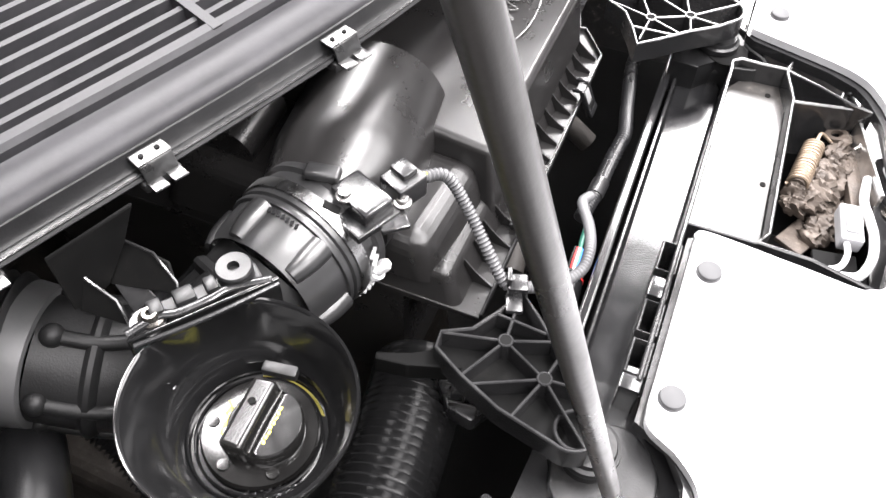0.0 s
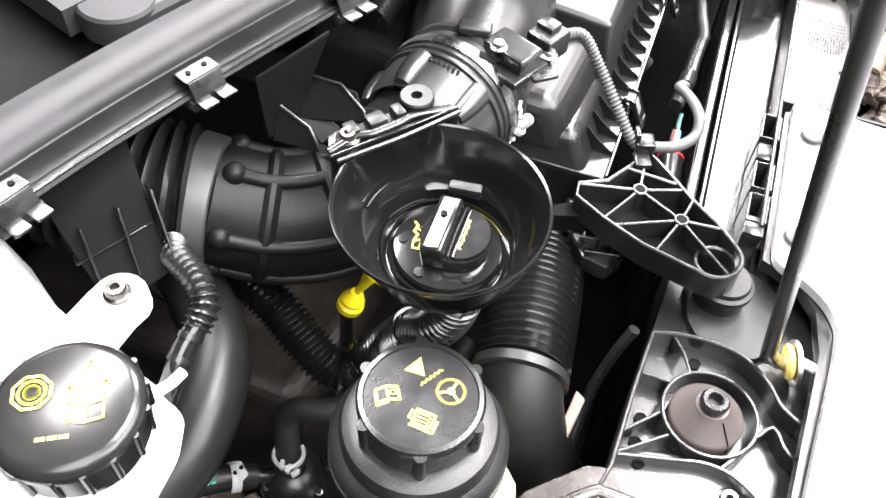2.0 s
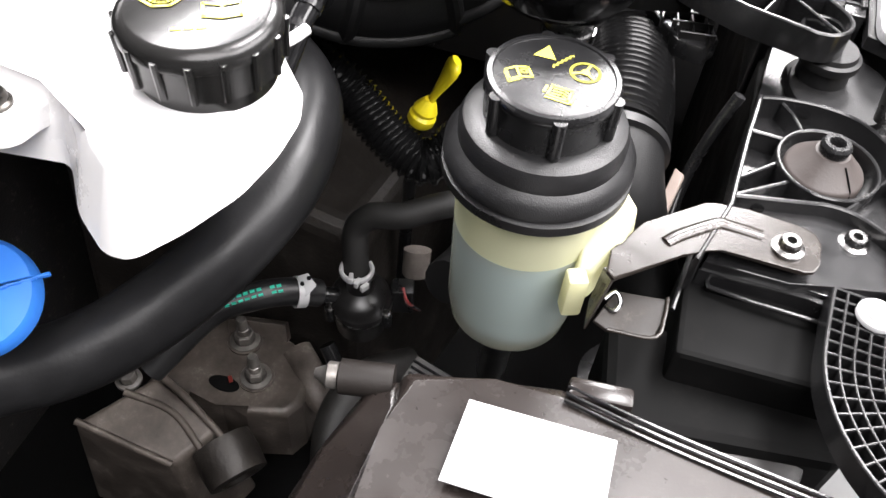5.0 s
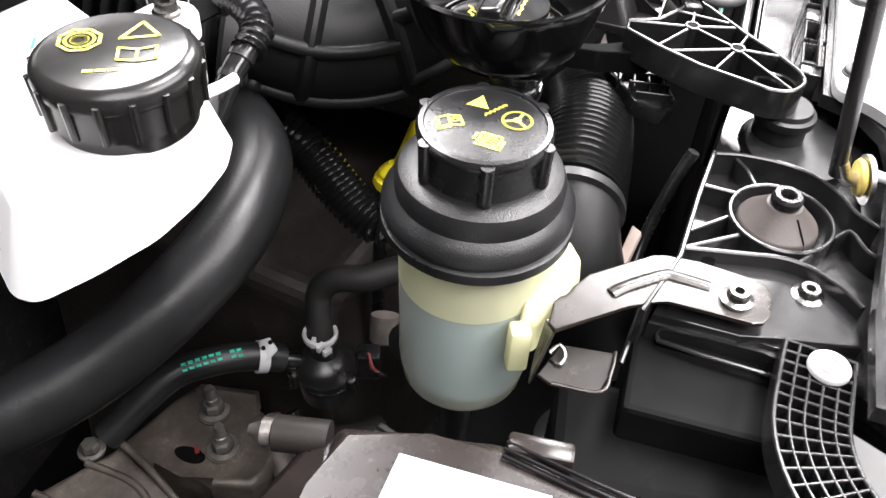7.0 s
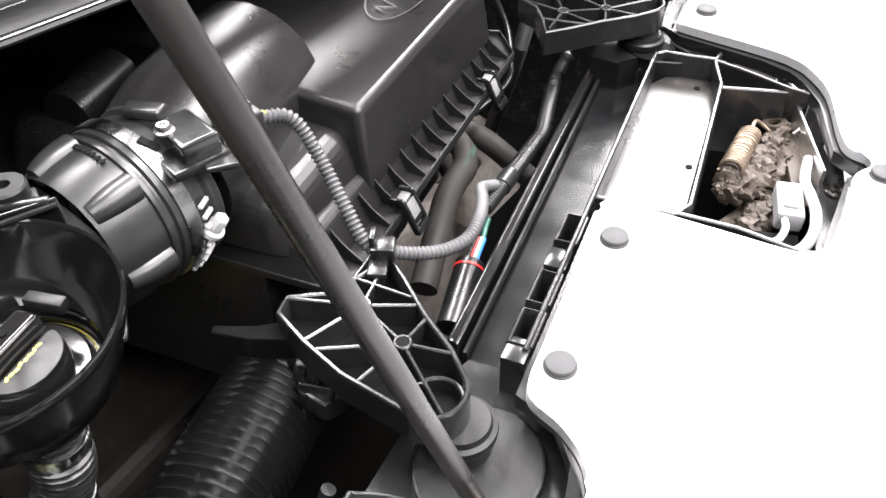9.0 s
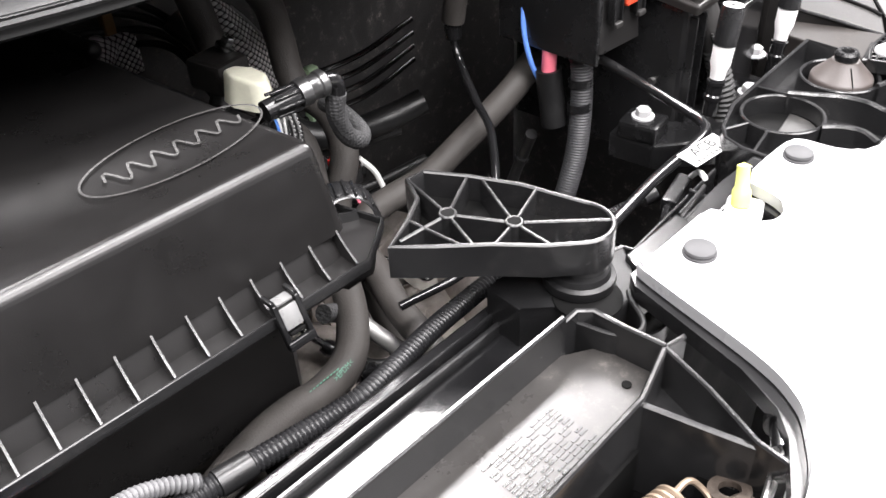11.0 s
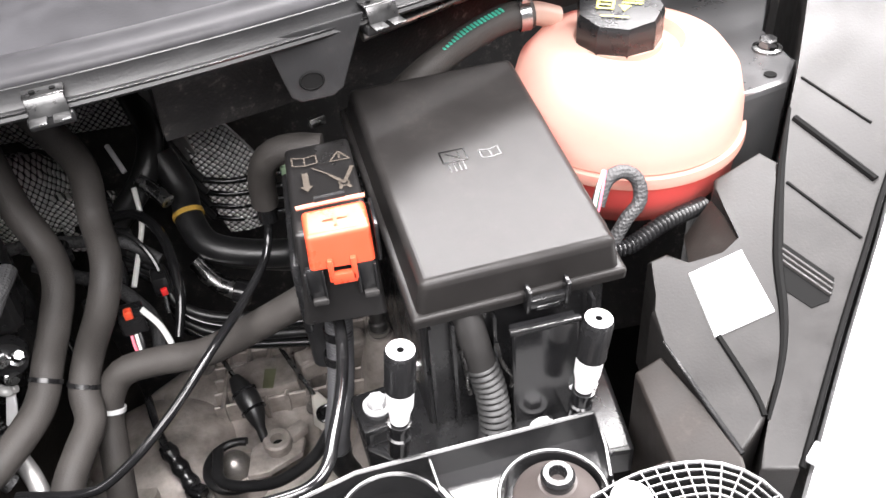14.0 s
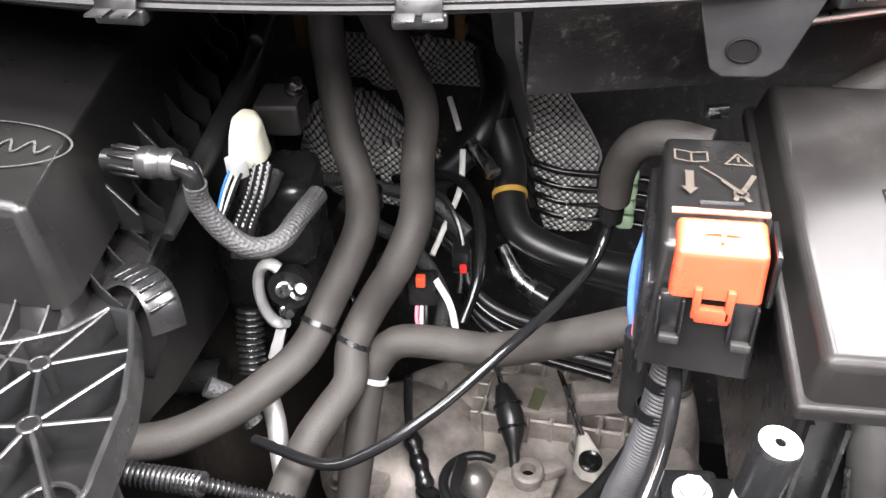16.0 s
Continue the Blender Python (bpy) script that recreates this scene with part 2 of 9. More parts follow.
CONCRETE = mat("workshop_floor_concrete", (0.20, 0.20, 0.20), 0.6, bump=0.3, scale=60, var=0.2, big=2)
WALLPAINT = mat("workshop_wall_paint", (0.20, 0.20, 0.205), 0.7, bump=0.1, scale=50, var=0.08, big=1.5)


# ---- mesh helpers ----
BASE = {}


def thing(name, loc, label="", category="", group="", kind=""):
    ob = new(name)
    ob.empty_display_size = 0.02
    ob.location = loc
    BASE[ob.name] = Vector(loc)
    return tagged(ob, label, category, group, kind)


def finish(name, bm, material, angle=38):
    bmesh.ops.recalc_face_normals(bm, faces=bm.faces[:])
    for f in bm.faces:
        f.smooth = True
    me = bpy.data.meshes.new(name)
    bm.to_mesh(me)
    bm.free()
    me.set_sharp_from_angle(angle=radians(angle))
    me.materials.append(material)
    return me


def part(name, bm, material, parent, label="", angle=38):
    base = BASE[parent.name]
    bmesh.ops.translate(bm, verts=bm.verts[:], vec=-base)
    ob = new(name, finish(name, bm, material, angle))
    ob.parent = parent
    BASE[ob.name] = base
    return tagged(ob, label)


def single(name, bm, material, loc, label, category, group="", kind="", angle=38):
    base = Vector(loc)
    bmesh.ops.translate(bm, verts=bm.verts[:], vec=-base)
    ob = new(name, finish(name, bm, material, angle))
    ob.location = base
    BASE[ob.name] = base
    return tagged(ob, label, category, group, kind)


def B():
    return bmesh.new()


def keep_flat(bm, least=1.5e-4):
    """Insets broad faces a little, so that rounded edges do not bend their shading."""
    wide = [f for f in bm.faces if f.calc_area() > least and min(e.calc_length() for e in f.edges) > 0.0006]
    if wide:
        bmesh.ops.inset_individual(bm, faces=wide, thickness=0.0004, use_even_offset=True)


def prism(bm, pts, z0, z1, bevel=0.0, seg=2, top=None, matrix=None):
    """Upright block on the outline pts; top may give the height of the upper face from x and y."""
    lo = [bm.verts.new((x, y, z0)) for x, y in pts]
    hi = [bm.verts.new((x, y, top(x, y) if top else z1)) for x, y in pts]
    n = len(pts)
    faces = [bm.faces.new(hi), bm.faces.new(lo[::-1])]
    rim = []
    for i in range(n):
        f = bm.faces.new((lo[i], lo[(i + 1) % n], hi[(i + 1) % n], hi[i]))
        faces.append(f)
    if bevel:
        rim = [e for e in faces[0].edges]
        if len(pts) < 7:
            rim += [e for f in faces[2:] for e in f.edges if e not in rim and not (e.verts[0] in lo and e.verts[1] in lo)]
        bmesh.ops.bevel(bm, geom=list(set(rim)), offset=bevel, segments=seg, profile=0.5, affect="EDGES", clamp_overlap=True)
        keep_flat(bm)
    if matrix is not None:
        bmesh.ops.transform(bm, matrix=matrix, verts=bm.verts[:])
    return bm


def block(bm, c, s, rz=0.0, bevel=0.0, seg=2, rx=0.0, ry=0.0):
    """Box of size s round the centre c, turned by degrees."""
    t = bmesh.new()
    bmesh.ops.create_cube(t, size=1.0)
    bmesh.ops.scale(t, vec=s, verts=t.verts[:])
    if bevel:
        bmesh.ops.bevel(t, geom=t.edges[:], offset=bevel, segments=seg, profile=0.5, affect="EDGES", clamp_overlap=True)
        keep_flat(t)
    bmesh.ops.transform(t, matrix=pose(*c, rx, ry, rz), verts=t.verts[:])
    return merge(bm, t)


def merge(bm, t):
    me = bpy.data.meshes.new("tmp")
    t.to_mesh(me)
    t.free()
    bm.from_mesh(me)
    bpy.data.meshes.remove(me)
    return bm


def axis_matrix(c, axis):
    q = Vector(axis).normalized().to_track_quat("Z", "Y")
    return Matrix.Translation(c) @ q.to_matrix().to_4x4()


def lathe(bm, profile, c=(0, 0, 0), axis=(0, 0, 1), seg=40, sx=1.0, sy=1.0):
    """Turned body: profile of (radius, height) about the axis through c. Radius 0 closes it."""
    m = axis_matrix(c, axis)
    rings = []
    for r, h in profile:
        if r <= 1e-6:
            rings.append([bm.verts.new(m @ Vector((0, 0, h)))])
        else:
            rings.append([bm.verts.new(m @ Vector((r * sx * math.cos(a), r * sy * math.sin(a), h))) for a in (2 * math.pi * i / seg for i in range(seg))])
    for a, b in zip(rings, rings[1:]):
        for i in range(seg):
            j = (i + 1) % seg
            if len(a) == 1 and len(b) == 1:
                continue
            if len(a) == 1:
                bm.faces.new((a[0], b[j], b[i]))
            elif len(b) == 1:
                bm.faces.new((a[i], a[j], b[0]))
            else:
                bm.faces.new((a[i], a[j], b[j], b[i]))
    return bm


def smooth_path(pts, step):
    """Points at even steps along a soft curve through pts."""
    p = [Vector(q) for q in pts]
    p = [p[0] * 2 - p[1]] + p + [p[-1] * 2 - p[-2]]
    dense = []
    for i in range(1, len(p) - 2):
        for k in range(24):
            t = k / 24
            dense.append(0.5 * ((2 * p[i]) + (p[i + 1] - p[i - 1]) * t + (2 * p[i - 1] - 5 * p[i] + 4 * p[i + 1] - p[i + 2]) * t * t + (3 * p[i] - p[i - 1] - 3 * p[i + 1] + p[i + 2]) * t ** 3))
    dense.append(p[-2])
    out, run, want = [dense[0]], 0.0, step
    for a, b in zip(dense, dense[1:]):
        d = (b - a).length
        while d > 0 and run + d >= want:
            out.append(a.lerp(b, (want - run) / d))
            want += step
        run += d
    if (out[-1] - dense[-1]).length > step * 0.3:
        out.append(dense[-1])
    return out


def tube(bm, pts, r, seg=14, step=None, ripple=0.0, pitch=0.004, caps=True, radius=None, flat=1.0):
    """Pipe along pts. ripple: depth of the rings of a corrugated pipe at that pitch."""
    step = pitch / 4 if ripple else step or max(0.004, r * 0.5)
    path = smooth_path(pts, step)
    n = len(path)
    tang = [(path[min(i + 1, n - 1)] - path[max(i - 1, 0)]).normalized() for i in range(n)]
    side = tang[0].orthogonal().normalized()
    if abs(tang[0].z) < 0.95:
        side = tang[0].cross(Vector((0, 0, 1))).normalized()
    rings = []
    for i, (q, t) in enumerate(zip(path, tang)):
        side = (side - t * side.dot(t)).normalized()
        up = t.cross(side)
        rr = radius(i / max(1, n - 1)) if radius else r
        if ripple:
            rr += (0.0, ripple * 0.8, ripple, ripple * 0.2)[i % 4] - ripple * 0.5
        rings.append([bm.verts.new(q + side * (rr * math.cos(a)) + up * (rr * flat * math.sin(a))) for a in (2 * math.pi * k / seg for k in range(seg))])
    for a, b in zip(rings, rings[1:]):
        for k in range(seg):
            bm.faces.new((a[k], a[(k + 1) % seg], b[(k + 1) % seg], b[k]))
    if caps:
        bm.faces.new(rings[0][::-1])
        bm.faces.new(rings[-1])
    return bm


def rib(bm, a, b, t, z0, z1, z1b=None):
    """Thin upright wall from a to b (x, y), t thick, from z0 up to z1 (z1b at b)."""
    a, b = Vector(a), Vector(b)
    d = b - a
    n = Vector((-d.y, d.x)).normalized() * (t / 2)
    z1b = z1 if z1b is None else z1b
    c = t * 0.28
    m = n * (1 - 2 * c / t)
    lo = [bm.verts.new((q.x, q.y, z0)) for q in (a - n, b - n, b + n, a + n)]
    mid = [bm.verts.new((q.x, q.y, z - c)) for q, z in ((a - n, z1), (b - n, z1b), (b + n, z1b), (a + n, z1))]
    hi = [bm.verts.new((q.x, q.y, z)) for q, z in ((a - m, z1), (b - m, z1b), (b + m, z1b), (a + m, z1))]
    bm.faces.new(hi)
    bm.faces.new(lo[::-1])
    for i in range(4):
        bm.faces.new((lo[i], lo[(i + 1) % 4], mid[(i + 1) % 4], mid[i]))
        bm.faces.new((mid[i], mid[(i + 1) % 4], hi[(i + 1) % 4], hi[i]))
    return bm


def wall_line(bm, pts, t, z0, z1, closed=False, soft=False, heights=None):
    """Continuous thin upright wall along pts, with mitred corners."""
    p = [Vector(q) for q in pts]
    if soft:
        p = [Vector((q.x, q.y)) for q in smooth_path([(q.x, q.y, 0) for q in p], 0.004)]
    n = len(p)
    ring = []
    for i in range(n):
        a = p[(i - 1) % n] if closed or i else p[i]
        b = p[(i + 1) % n] if closed or i < n - 1 else p[i]
        d = (b - a).normalized()
        nn = Vector((-d.y, d.x)) * (t / 2)
        z = z1 if heights is None else heights(i / max(1, n - 1))
        c = t * 0.28
        ring.append([bm.verts.new((*(p[i] + nn * k), h)) for k, h in ((-1, z0), (-1, z - c), (-0.44, z), (0.44, z), (1, z - c), (1, z0))])
    for i in range(n if closed else n - 1):
        a, b = ring[i], ring[(i + 1) % n]
        for k in range(6):
            bm.faces.new((a[k], a[(k + 1) % 6], b[(k + 1) % 6], b[k]))
    if not closed:
        bm.faces.new(ring[0])
        bm.faces.new(ring[-1][::-1])
    return bm


def ring_wall(bm, c, r, t, z0, z1, seg=36):
    return lathe(bm, [(r - t, z0), (r - t, z1 - t * 0.28), (r - t * 0.72, z1), (r - t * 0.28, z1), (r, z1 - t * 0.28), (r, z0), (r - t, z0)], (c[0], c[1], 0), seg=seg)


def strip(bm, pts, width, lift, m):
    """Flat printed line of some width along pts in the plane of the pose m."""
    for a, b in zip(pts, pts[1:]):
        a, b = Vector(a), Vector(b)
        d = (b - a).normalized()
        n = Vector((-d.y, d.x)) * width / 2
        a2, b2 = a - d * width * 0.3, b + d * width * 0.3
        bm.faces.new([bm.verts.new(m @ Vector((*q, lift))) for q in (a2 - n, b2 - n, b2 + n, a2 + n)])
    return bm


def flat_poly(bm, pts, lift, m):
    bm.faces.new([bm.verts.new(m @ Vector((x, y, lift))) for x, y in pts])
    return bm


def circle_pts(r, n=24, c=(0, 0), a0=0.0, a1=2 * math.pi):
    return [(c[0] + r * math.cos(a0 + (a1 - a0) * i / n), c[1] + r * math.sin(a0 + (a1 - a0) * i / n)) for i in range(n + 1)]


def text_mesh(bm, body, size, m):
    cu = bpy.data.curves.new("writing", "FONT")
    cu.body, cu.size, cu.align_x, cu.align_y = body, size, "CENTER", "CENTER"
    ob = bpy.data.objects.new("writing", cu)
    scene.collection.objects.link(ob)
    bpy.context.view_layer.update()
    me = bpy.data.meshes.new_from_object(ob.evaluated_get(bpy.context.evaluated_depsgraph_get()))
    bpy.data.objects.remove(ob)
    bpy.data.curves.remove(cu)
    me.transform(m)
    bm.from_mesh(me)
    bpy.data.meshes.remove(me)
    return bm


def screw_head(bm, c, r, h, axis=(0, 0, 1), washer=0.0):
    """Flanged round screw head with a star socket."""
    if washer:
        lathe(bm, [(0, 0), (washer, 0), (washer, h * 0.25), (r * 1.02, h * 0.4)], c, axis, 24)
    lathe(bm, [(r, h * 0.2), (r, h * 0.75), (r * 0.85, h), (r * 0.45, h), (r * 0.4, h * 0.55), (0, h * 0.55)], c, axis, 18)
    return bm


def hex_bolt(bm, c, r, h, axis=(0, 0, 1)):
    lathe(bm, [(0, 0), (r * 1.5, 0), (r * 1.5, h * 0.22), (r * 1.05, h * 0.3)], c, axis, 24)
    lathe(bm, [(r, h * 0.25), (r, h * 0.9), (r * 0.85, h), (0, h)], c, axis, 6)
    return bm

# ---- the room and the bay round the engine ----
single("floor", prism(B(), [(-4, -4), (4, -4), (4, 4), (-4, 4)], -0.1, 0.0), CONCRETE, (0, 0, 0), "grey concrete workshop floor", "floor", kind="structure")
single("ceiling", prism(B(), [(-4, -4), (4, -4), (4, 4), (-4, 4)], 3.0, 3.1), WALLPAINT, (0, 0, 3), "plain painted workshop ceiling", "ceiling", kind="structure")
for nm, c, s in (("wall_north", (0, 4.05, 1.5), (8, 0.1, 3)), ("wall_south", (0, -4.05, 1.5), (8, 0.1, 3)), ("wall_east", (4.05, 0, 1.5), (0.1, 8.2, 3)), ("wall_west", (-4.05, 0, 1.5), (0.1, 8.2, 3))):
    single(nm, block(B(), c, s), WALLPAINT, c, "plain grey painted workshop wall", "wall", kind="structure")

# bay shell: undertray, bulkhead and inner wings
single("undertray", block(B(), (0, 0.25, 0.33), (1.5, 0.9, 0.02)), DARK, (0, 0.25, 0.33), "dark plastic undertray below the engine", "undertray", kind="structure")
bm = B()
prism(bm, [(-0.75, 0.60), (0.75, 0.60), (0.75, 0.62), (-0.75, 0.62)], 0.3, 1.02)
single("bulkhead", bm, SOUND, (0, 0.6, 0.3), "black coated steel engine bulkhead", "bulkhead", kind="structure")
for s, nm in ((-1, "inner_wing_left"), (1, "inner_wing_right")):
    bm = block(B(), (s * 0.77, 0.22, 0.62), (0.02, 0.9, 0.62))
    single(nm, bm, SOUND, (s * 0.77, 0.22, 0.3), "black coated inner wing of the engine bay", "inner wing", kind="structure")
# headlamp level closing panel, low in the front
single("radiator_core", block(B(), (-0.06, 0.005, 0.59), (0.74, 0.05, 0.50), bevel=0.003), DARK, (-0.06, 0.005, 0.34), "dark radiator core behind the front panel", "radiator", kind="structure")


def cowl_y(x):
    u = x - 0.045
    return 0.1434 + 0.804 * u ** 2 - 0.95 * u ** 4


def cowl_frame(x):
    u = x - 0.045
    g = 1.608 * u - 3.8 * u ** 3
    return Vector((x, cowl_y(x), 0)), Vector((-g, 1, 0)).normalized()


def cowl_sweep(section, x0, x1, step=0.012, close=True):
    bm = B()
    n = max(2, int((x1 - x0) / step))
    rows = []
    for i in range(n + 1):
        p, nn = cowl_frame(x0 + (x1 - x0) * i / n)
        rows.append([bm.verts.new(p + nn * (d + 0.008) + Vector((0, 0, z))) for d, z in section])
    k = len(section)
    for a, b in zip(rows, rows[1:]):
        for j in range(k if close else k - 1):
            bm.faces.new((a[j], a[(j + 1) % k], b[(j + 1) % k], b[j]))
    if close:
        bm.faces.new(rows[0])
        bm.faces.new(rows[-1][::-1])
    return bm


cowl = thing("cowl_panel", (0, 0.2, 1.02), "grey weathered plastic cowl below the windscreen, black front lip", "cowl", kind="structure")
part("cowl_roll", cowl_sweep([(0.0035, 1.030), (0.0035, 1.0435), (0.0055, 1.0462), (0.012, 1.0482), (0.019, 1.0492), (0.026, 1.0490), (0.0310, 1.0470), (0.033, 1.0430), (0.033, 1.0360)], -0.66, 0.66), COWLGREY, cowl, "grey weathered flat cowl edge")
part("cowl_lip", cowl_sweep([(0.0, 1.0300), (-0.0065, 1.0302), (-0.0075, 1.0318), (-0.0065, 1.0332), (-0.0015, 1.0338), (0.0005, 1.0360), (0.0022, 1.0425), (0.0033, 1.0428), (0.0033, 1.0300)], -0.66, 0.66), COWLBLACK, cowl, "black front lip with a thin bead")
part("lip_bead", cowl_sweep([(-0.0062, 1.0331), (-0.0066, 1.0343), (-0.0056, 1.0345), (-0.0052, 1.0332)], -0.66, 0.66), PANEL, cowl, "thin shiny bead along the lip")
# near-black sheet: the colour stands for shade below the slats
part("cowl_well", cowl_sweep([(0.0340, 1.0108), (0.0340, 1.0118), (0.30, 1.0124), (0.30, 1.0112)], -0.66, 0.03), DARK, cowl, "channel and well under the air intake slats, near-black for shade")
part("grille_rim", cowl_sweep([(0.0520, 1.0220), (0.0525, 1.0330), (0.0550, 1.0358), (0.0605, 1.0365), (0.0622, 1.0340), (0.0622, 1.0220)], -0.385, 0.03), COWLGREY, cowl, "grey front rim of the slatted panel")
part("grille_end", cowl_sweep([(0.0625, 1.0220), (0.0625, 1.0362), (0.30, 1.0500), (0.30, 1.0220)], -0.394, -0.367, 0.007), COWLGREY, cowl, "plain grey end of the slatted panel")
part("grille_end", cowl_sweep([(0.0800, 1.0220), (0.0800, 1.0372), (0.30, 1.0500), (0.30, 1.0220)], -0.410, -0.3945, 0.006), COWLGREY, cowl)
p, nn = cowl_frame(-0.3875)
p += nn * 0.0800
part("grille_corner", lathe(B(), [(0.0, 0.0), (0.0200, 0.0), (0.0200, 0.0130), (0.0186, 0.0146), (0.0, 0.0148)], (p.x, p.y, 1.0220), seg=40), COWLGREY, cowl, "rounded panel corner")
for i in range(16):
    d = 0.0680 + 0.0122 * i
    z = 1.0345 + 0.0008 * i
    part("slat", cowl_sweep([(d, z - 0.0085), (d + 0.0004, z), (d + 0.0036, z + 0.0006), (d + 0.0042, z - 0.0085)], -0.3665, 0.03, 0.03), COWLGREY, cowl)
part("cowl_top", cowl_sweep([(0.0335, 1.0185), (0.0335, 1.032), (0.06, 1.036), (0.30, 1.050), (0.30, 1.012)], 0.031, 0.66), COWLGREY, cowl)
for x in (-0.235, -0.06):
    p, nn = cowl_frame(x)
    t = Vector((nn.y, -nn.x, 0)) * 0.0030
    bm = B()
    vs = []
    for d, z in ((0.0624, 1.0350), (0.25, 1.0475)):
        q = p + nn * d
        vs += [bm.verts.new(q - t + Vector((0, 0, z - 0.012))), bm.verts.new(q - t + Vector((0, 0, z + 0.0012))), bm.verts.new(q + t + Vector((0, 0, z + 0.0012))), bm.verts.new(q + t + Vector((0, 0, z - 0.012)))]
    for k in range(4):
        bm.faces.new((vs[k], vs[(k + 1) % 4], vs[4 + (k + 1) % 4], vs[4 + k]))
    bm.faces.new(vs[3::-1])
    bm.faces.new(vs[4:])
    part("cross_bar", bm, COWLGREY, cowl)
part("windscreen_base", cowl_sweep([(0.301, 1.0), (0.301, 1.05), (0.62, 1.30), (0.62, 1.28), (0.31, 1.0)], -0.66, 0.66), GLOSS, cowl, "dark foot of the windscreen")

# bulkhead shelf below the cowl
single("cowl_underside", cowl_sweep([(0.075, 0.955), (0.070, 0.985), (0.056, 1.010), (0.30, 1.010), (0.30, 0.99), (0.10, 0.985), (0.085, 0.955)], 0.232, 0.66), SOUND, (0.4, 0.3, 0.9), "black flecked sheet metal below the cowl", "bulkhead panel", kind="structure")
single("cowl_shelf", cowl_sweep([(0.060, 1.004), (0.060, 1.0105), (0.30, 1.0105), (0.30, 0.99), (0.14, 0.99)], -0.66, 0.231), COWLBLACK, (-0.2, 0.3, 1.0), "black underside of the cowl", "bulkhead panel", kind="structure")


def cowl_clip(x):
    """Pressed steel spring clip on the cowl's front lip."""
    p, nn = cowl_frame(x)
    ang = math.degrees(math.atan2(nn.y, nn.x)) - 90
    m = pose(p.x, p.y, 1.0345, 0, 0, ang)
    ob = thing("cowl_clip", (p.x, p.y, 1.0345), "bright pressed steel spring clip on the black cowl lip", "clip", "cowl clips")
    bm = B()
    block(bm, (0, 0.0055, 0.0055), (0.0185, 0.010, 0.0012), bevel=0.0004)
    block(bm, (0, -0.0010, 0.001), (0.0175, 0.0012, 0.0095), bevel=0.0004, rx=-22)
    block(bm, (-0.0052, -0.0058, -0.0030), (0.0078, 0.009, 0.0012), bevel=0.0004)
    block(bm, (0.0052, -0.0058, -0.0030), (0.0078, 0.009, 0.0012), bevel=0.0004)
    bmesh.ops.transform(bm, matrix=m, verts=bm.verts[:])
    part("clip_plate", bm, CLIPSTEEL, ob)
    bm = B()
    for sx in (-0.0055, 0.0055):
        lathe(bm, [(0.0014, 0), (0.0014, 0.0007), (0.0, 0.0007)], (sx * 0.8, 0.0055, 0.0061), seg=10)
    bmesh.ops.transform(bm, matrix=m, verts=bm.verts[:])
    part("dimple", bm, DARK, ob)
    bm = block(B(), (0, 0.002, -0.0065), (0.021, 0.009, 0.006), bevel=0.0015)
    bmesh.ops.transform(bm, matrix=m, verts=bm.verts[:])
    part("socket", bm, COWLBLACK, ob, "black plastic clip socket")


for x in (-0.489, -0.397, -0.313, -0.201, 0.067, 0.182, 0.343, 0.455):
    cowl_clip(x)

# sloping black baffle under the cowl lip, stiffened by thin ridges
webs = thing("cowl_baffle", (-0.45, 0.28, 0.975), "black plastic baffle under the cowl, glossy thin ridges, sheets darkened for shade", "cowl baffle", kind="structure")


def slab(corners, t):
    """Sheet of thickness t below the corner points."""
    bm = B()
    c = [Vector(q) for q in corners]
    n = (c[1] - c[0]).cross(c[2] - c[0]).normalized()
    if n.z < 0:
        n = -n
    hi = [bm.verts.new(q) for q in c]
    lo = [bm.verts.new(q - n * t) for q in c]
    bm.faces.new(hi)
    bm.faces.new(lo[::-1])
    k = len(c)
    for i in range(k):
        bm.faces.new((lo[i], lo[(i + 1) % k], hi[(i + 1) % k], hi[i]))
    bmesh.ops.bevel(bm, geom=bm.edges[:], offset=min(t * 0.3, 0.0006), segments=1, affect="EDGES", clamp_overlap=True)
    return bm


# sheets, webs and apron are near-black as painted shade; ridges keep the panel plastic
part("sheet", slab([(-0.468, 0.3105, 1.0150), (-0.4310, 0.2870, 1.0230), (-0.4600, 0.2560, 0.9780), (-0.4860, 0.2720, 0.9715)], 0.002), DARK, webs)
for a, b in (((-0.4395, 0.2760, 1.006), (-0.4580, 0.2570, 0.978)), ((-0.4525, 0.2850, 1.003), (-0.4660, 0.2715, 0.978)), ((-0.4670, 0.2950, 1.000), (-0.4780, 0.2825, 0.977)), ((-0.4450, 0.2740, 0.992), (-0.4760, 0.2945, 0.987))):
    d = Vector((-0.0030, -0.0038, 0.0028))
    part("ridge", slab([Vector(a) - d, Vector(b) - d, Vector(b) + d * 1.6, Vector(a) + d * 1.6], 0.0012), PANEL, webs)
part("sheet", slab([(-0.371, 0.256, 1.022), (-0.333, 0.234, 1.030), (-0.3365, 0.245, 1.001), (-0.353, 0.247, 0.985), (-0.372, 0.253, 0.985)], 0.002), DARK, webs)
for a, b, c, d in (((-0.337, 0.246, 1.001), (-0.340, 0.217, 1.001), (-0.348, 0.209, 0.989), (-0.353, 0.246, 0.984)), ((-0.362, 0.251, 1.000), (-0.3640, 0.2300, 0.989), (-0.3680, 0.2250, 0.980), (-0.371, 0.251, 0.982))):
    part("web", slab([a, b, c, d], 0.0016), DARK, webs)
    part("web_edge", tube(B(), [a, b, c], 0.0009, 6, 0.02), PANEL, webs, "thin bright edge")
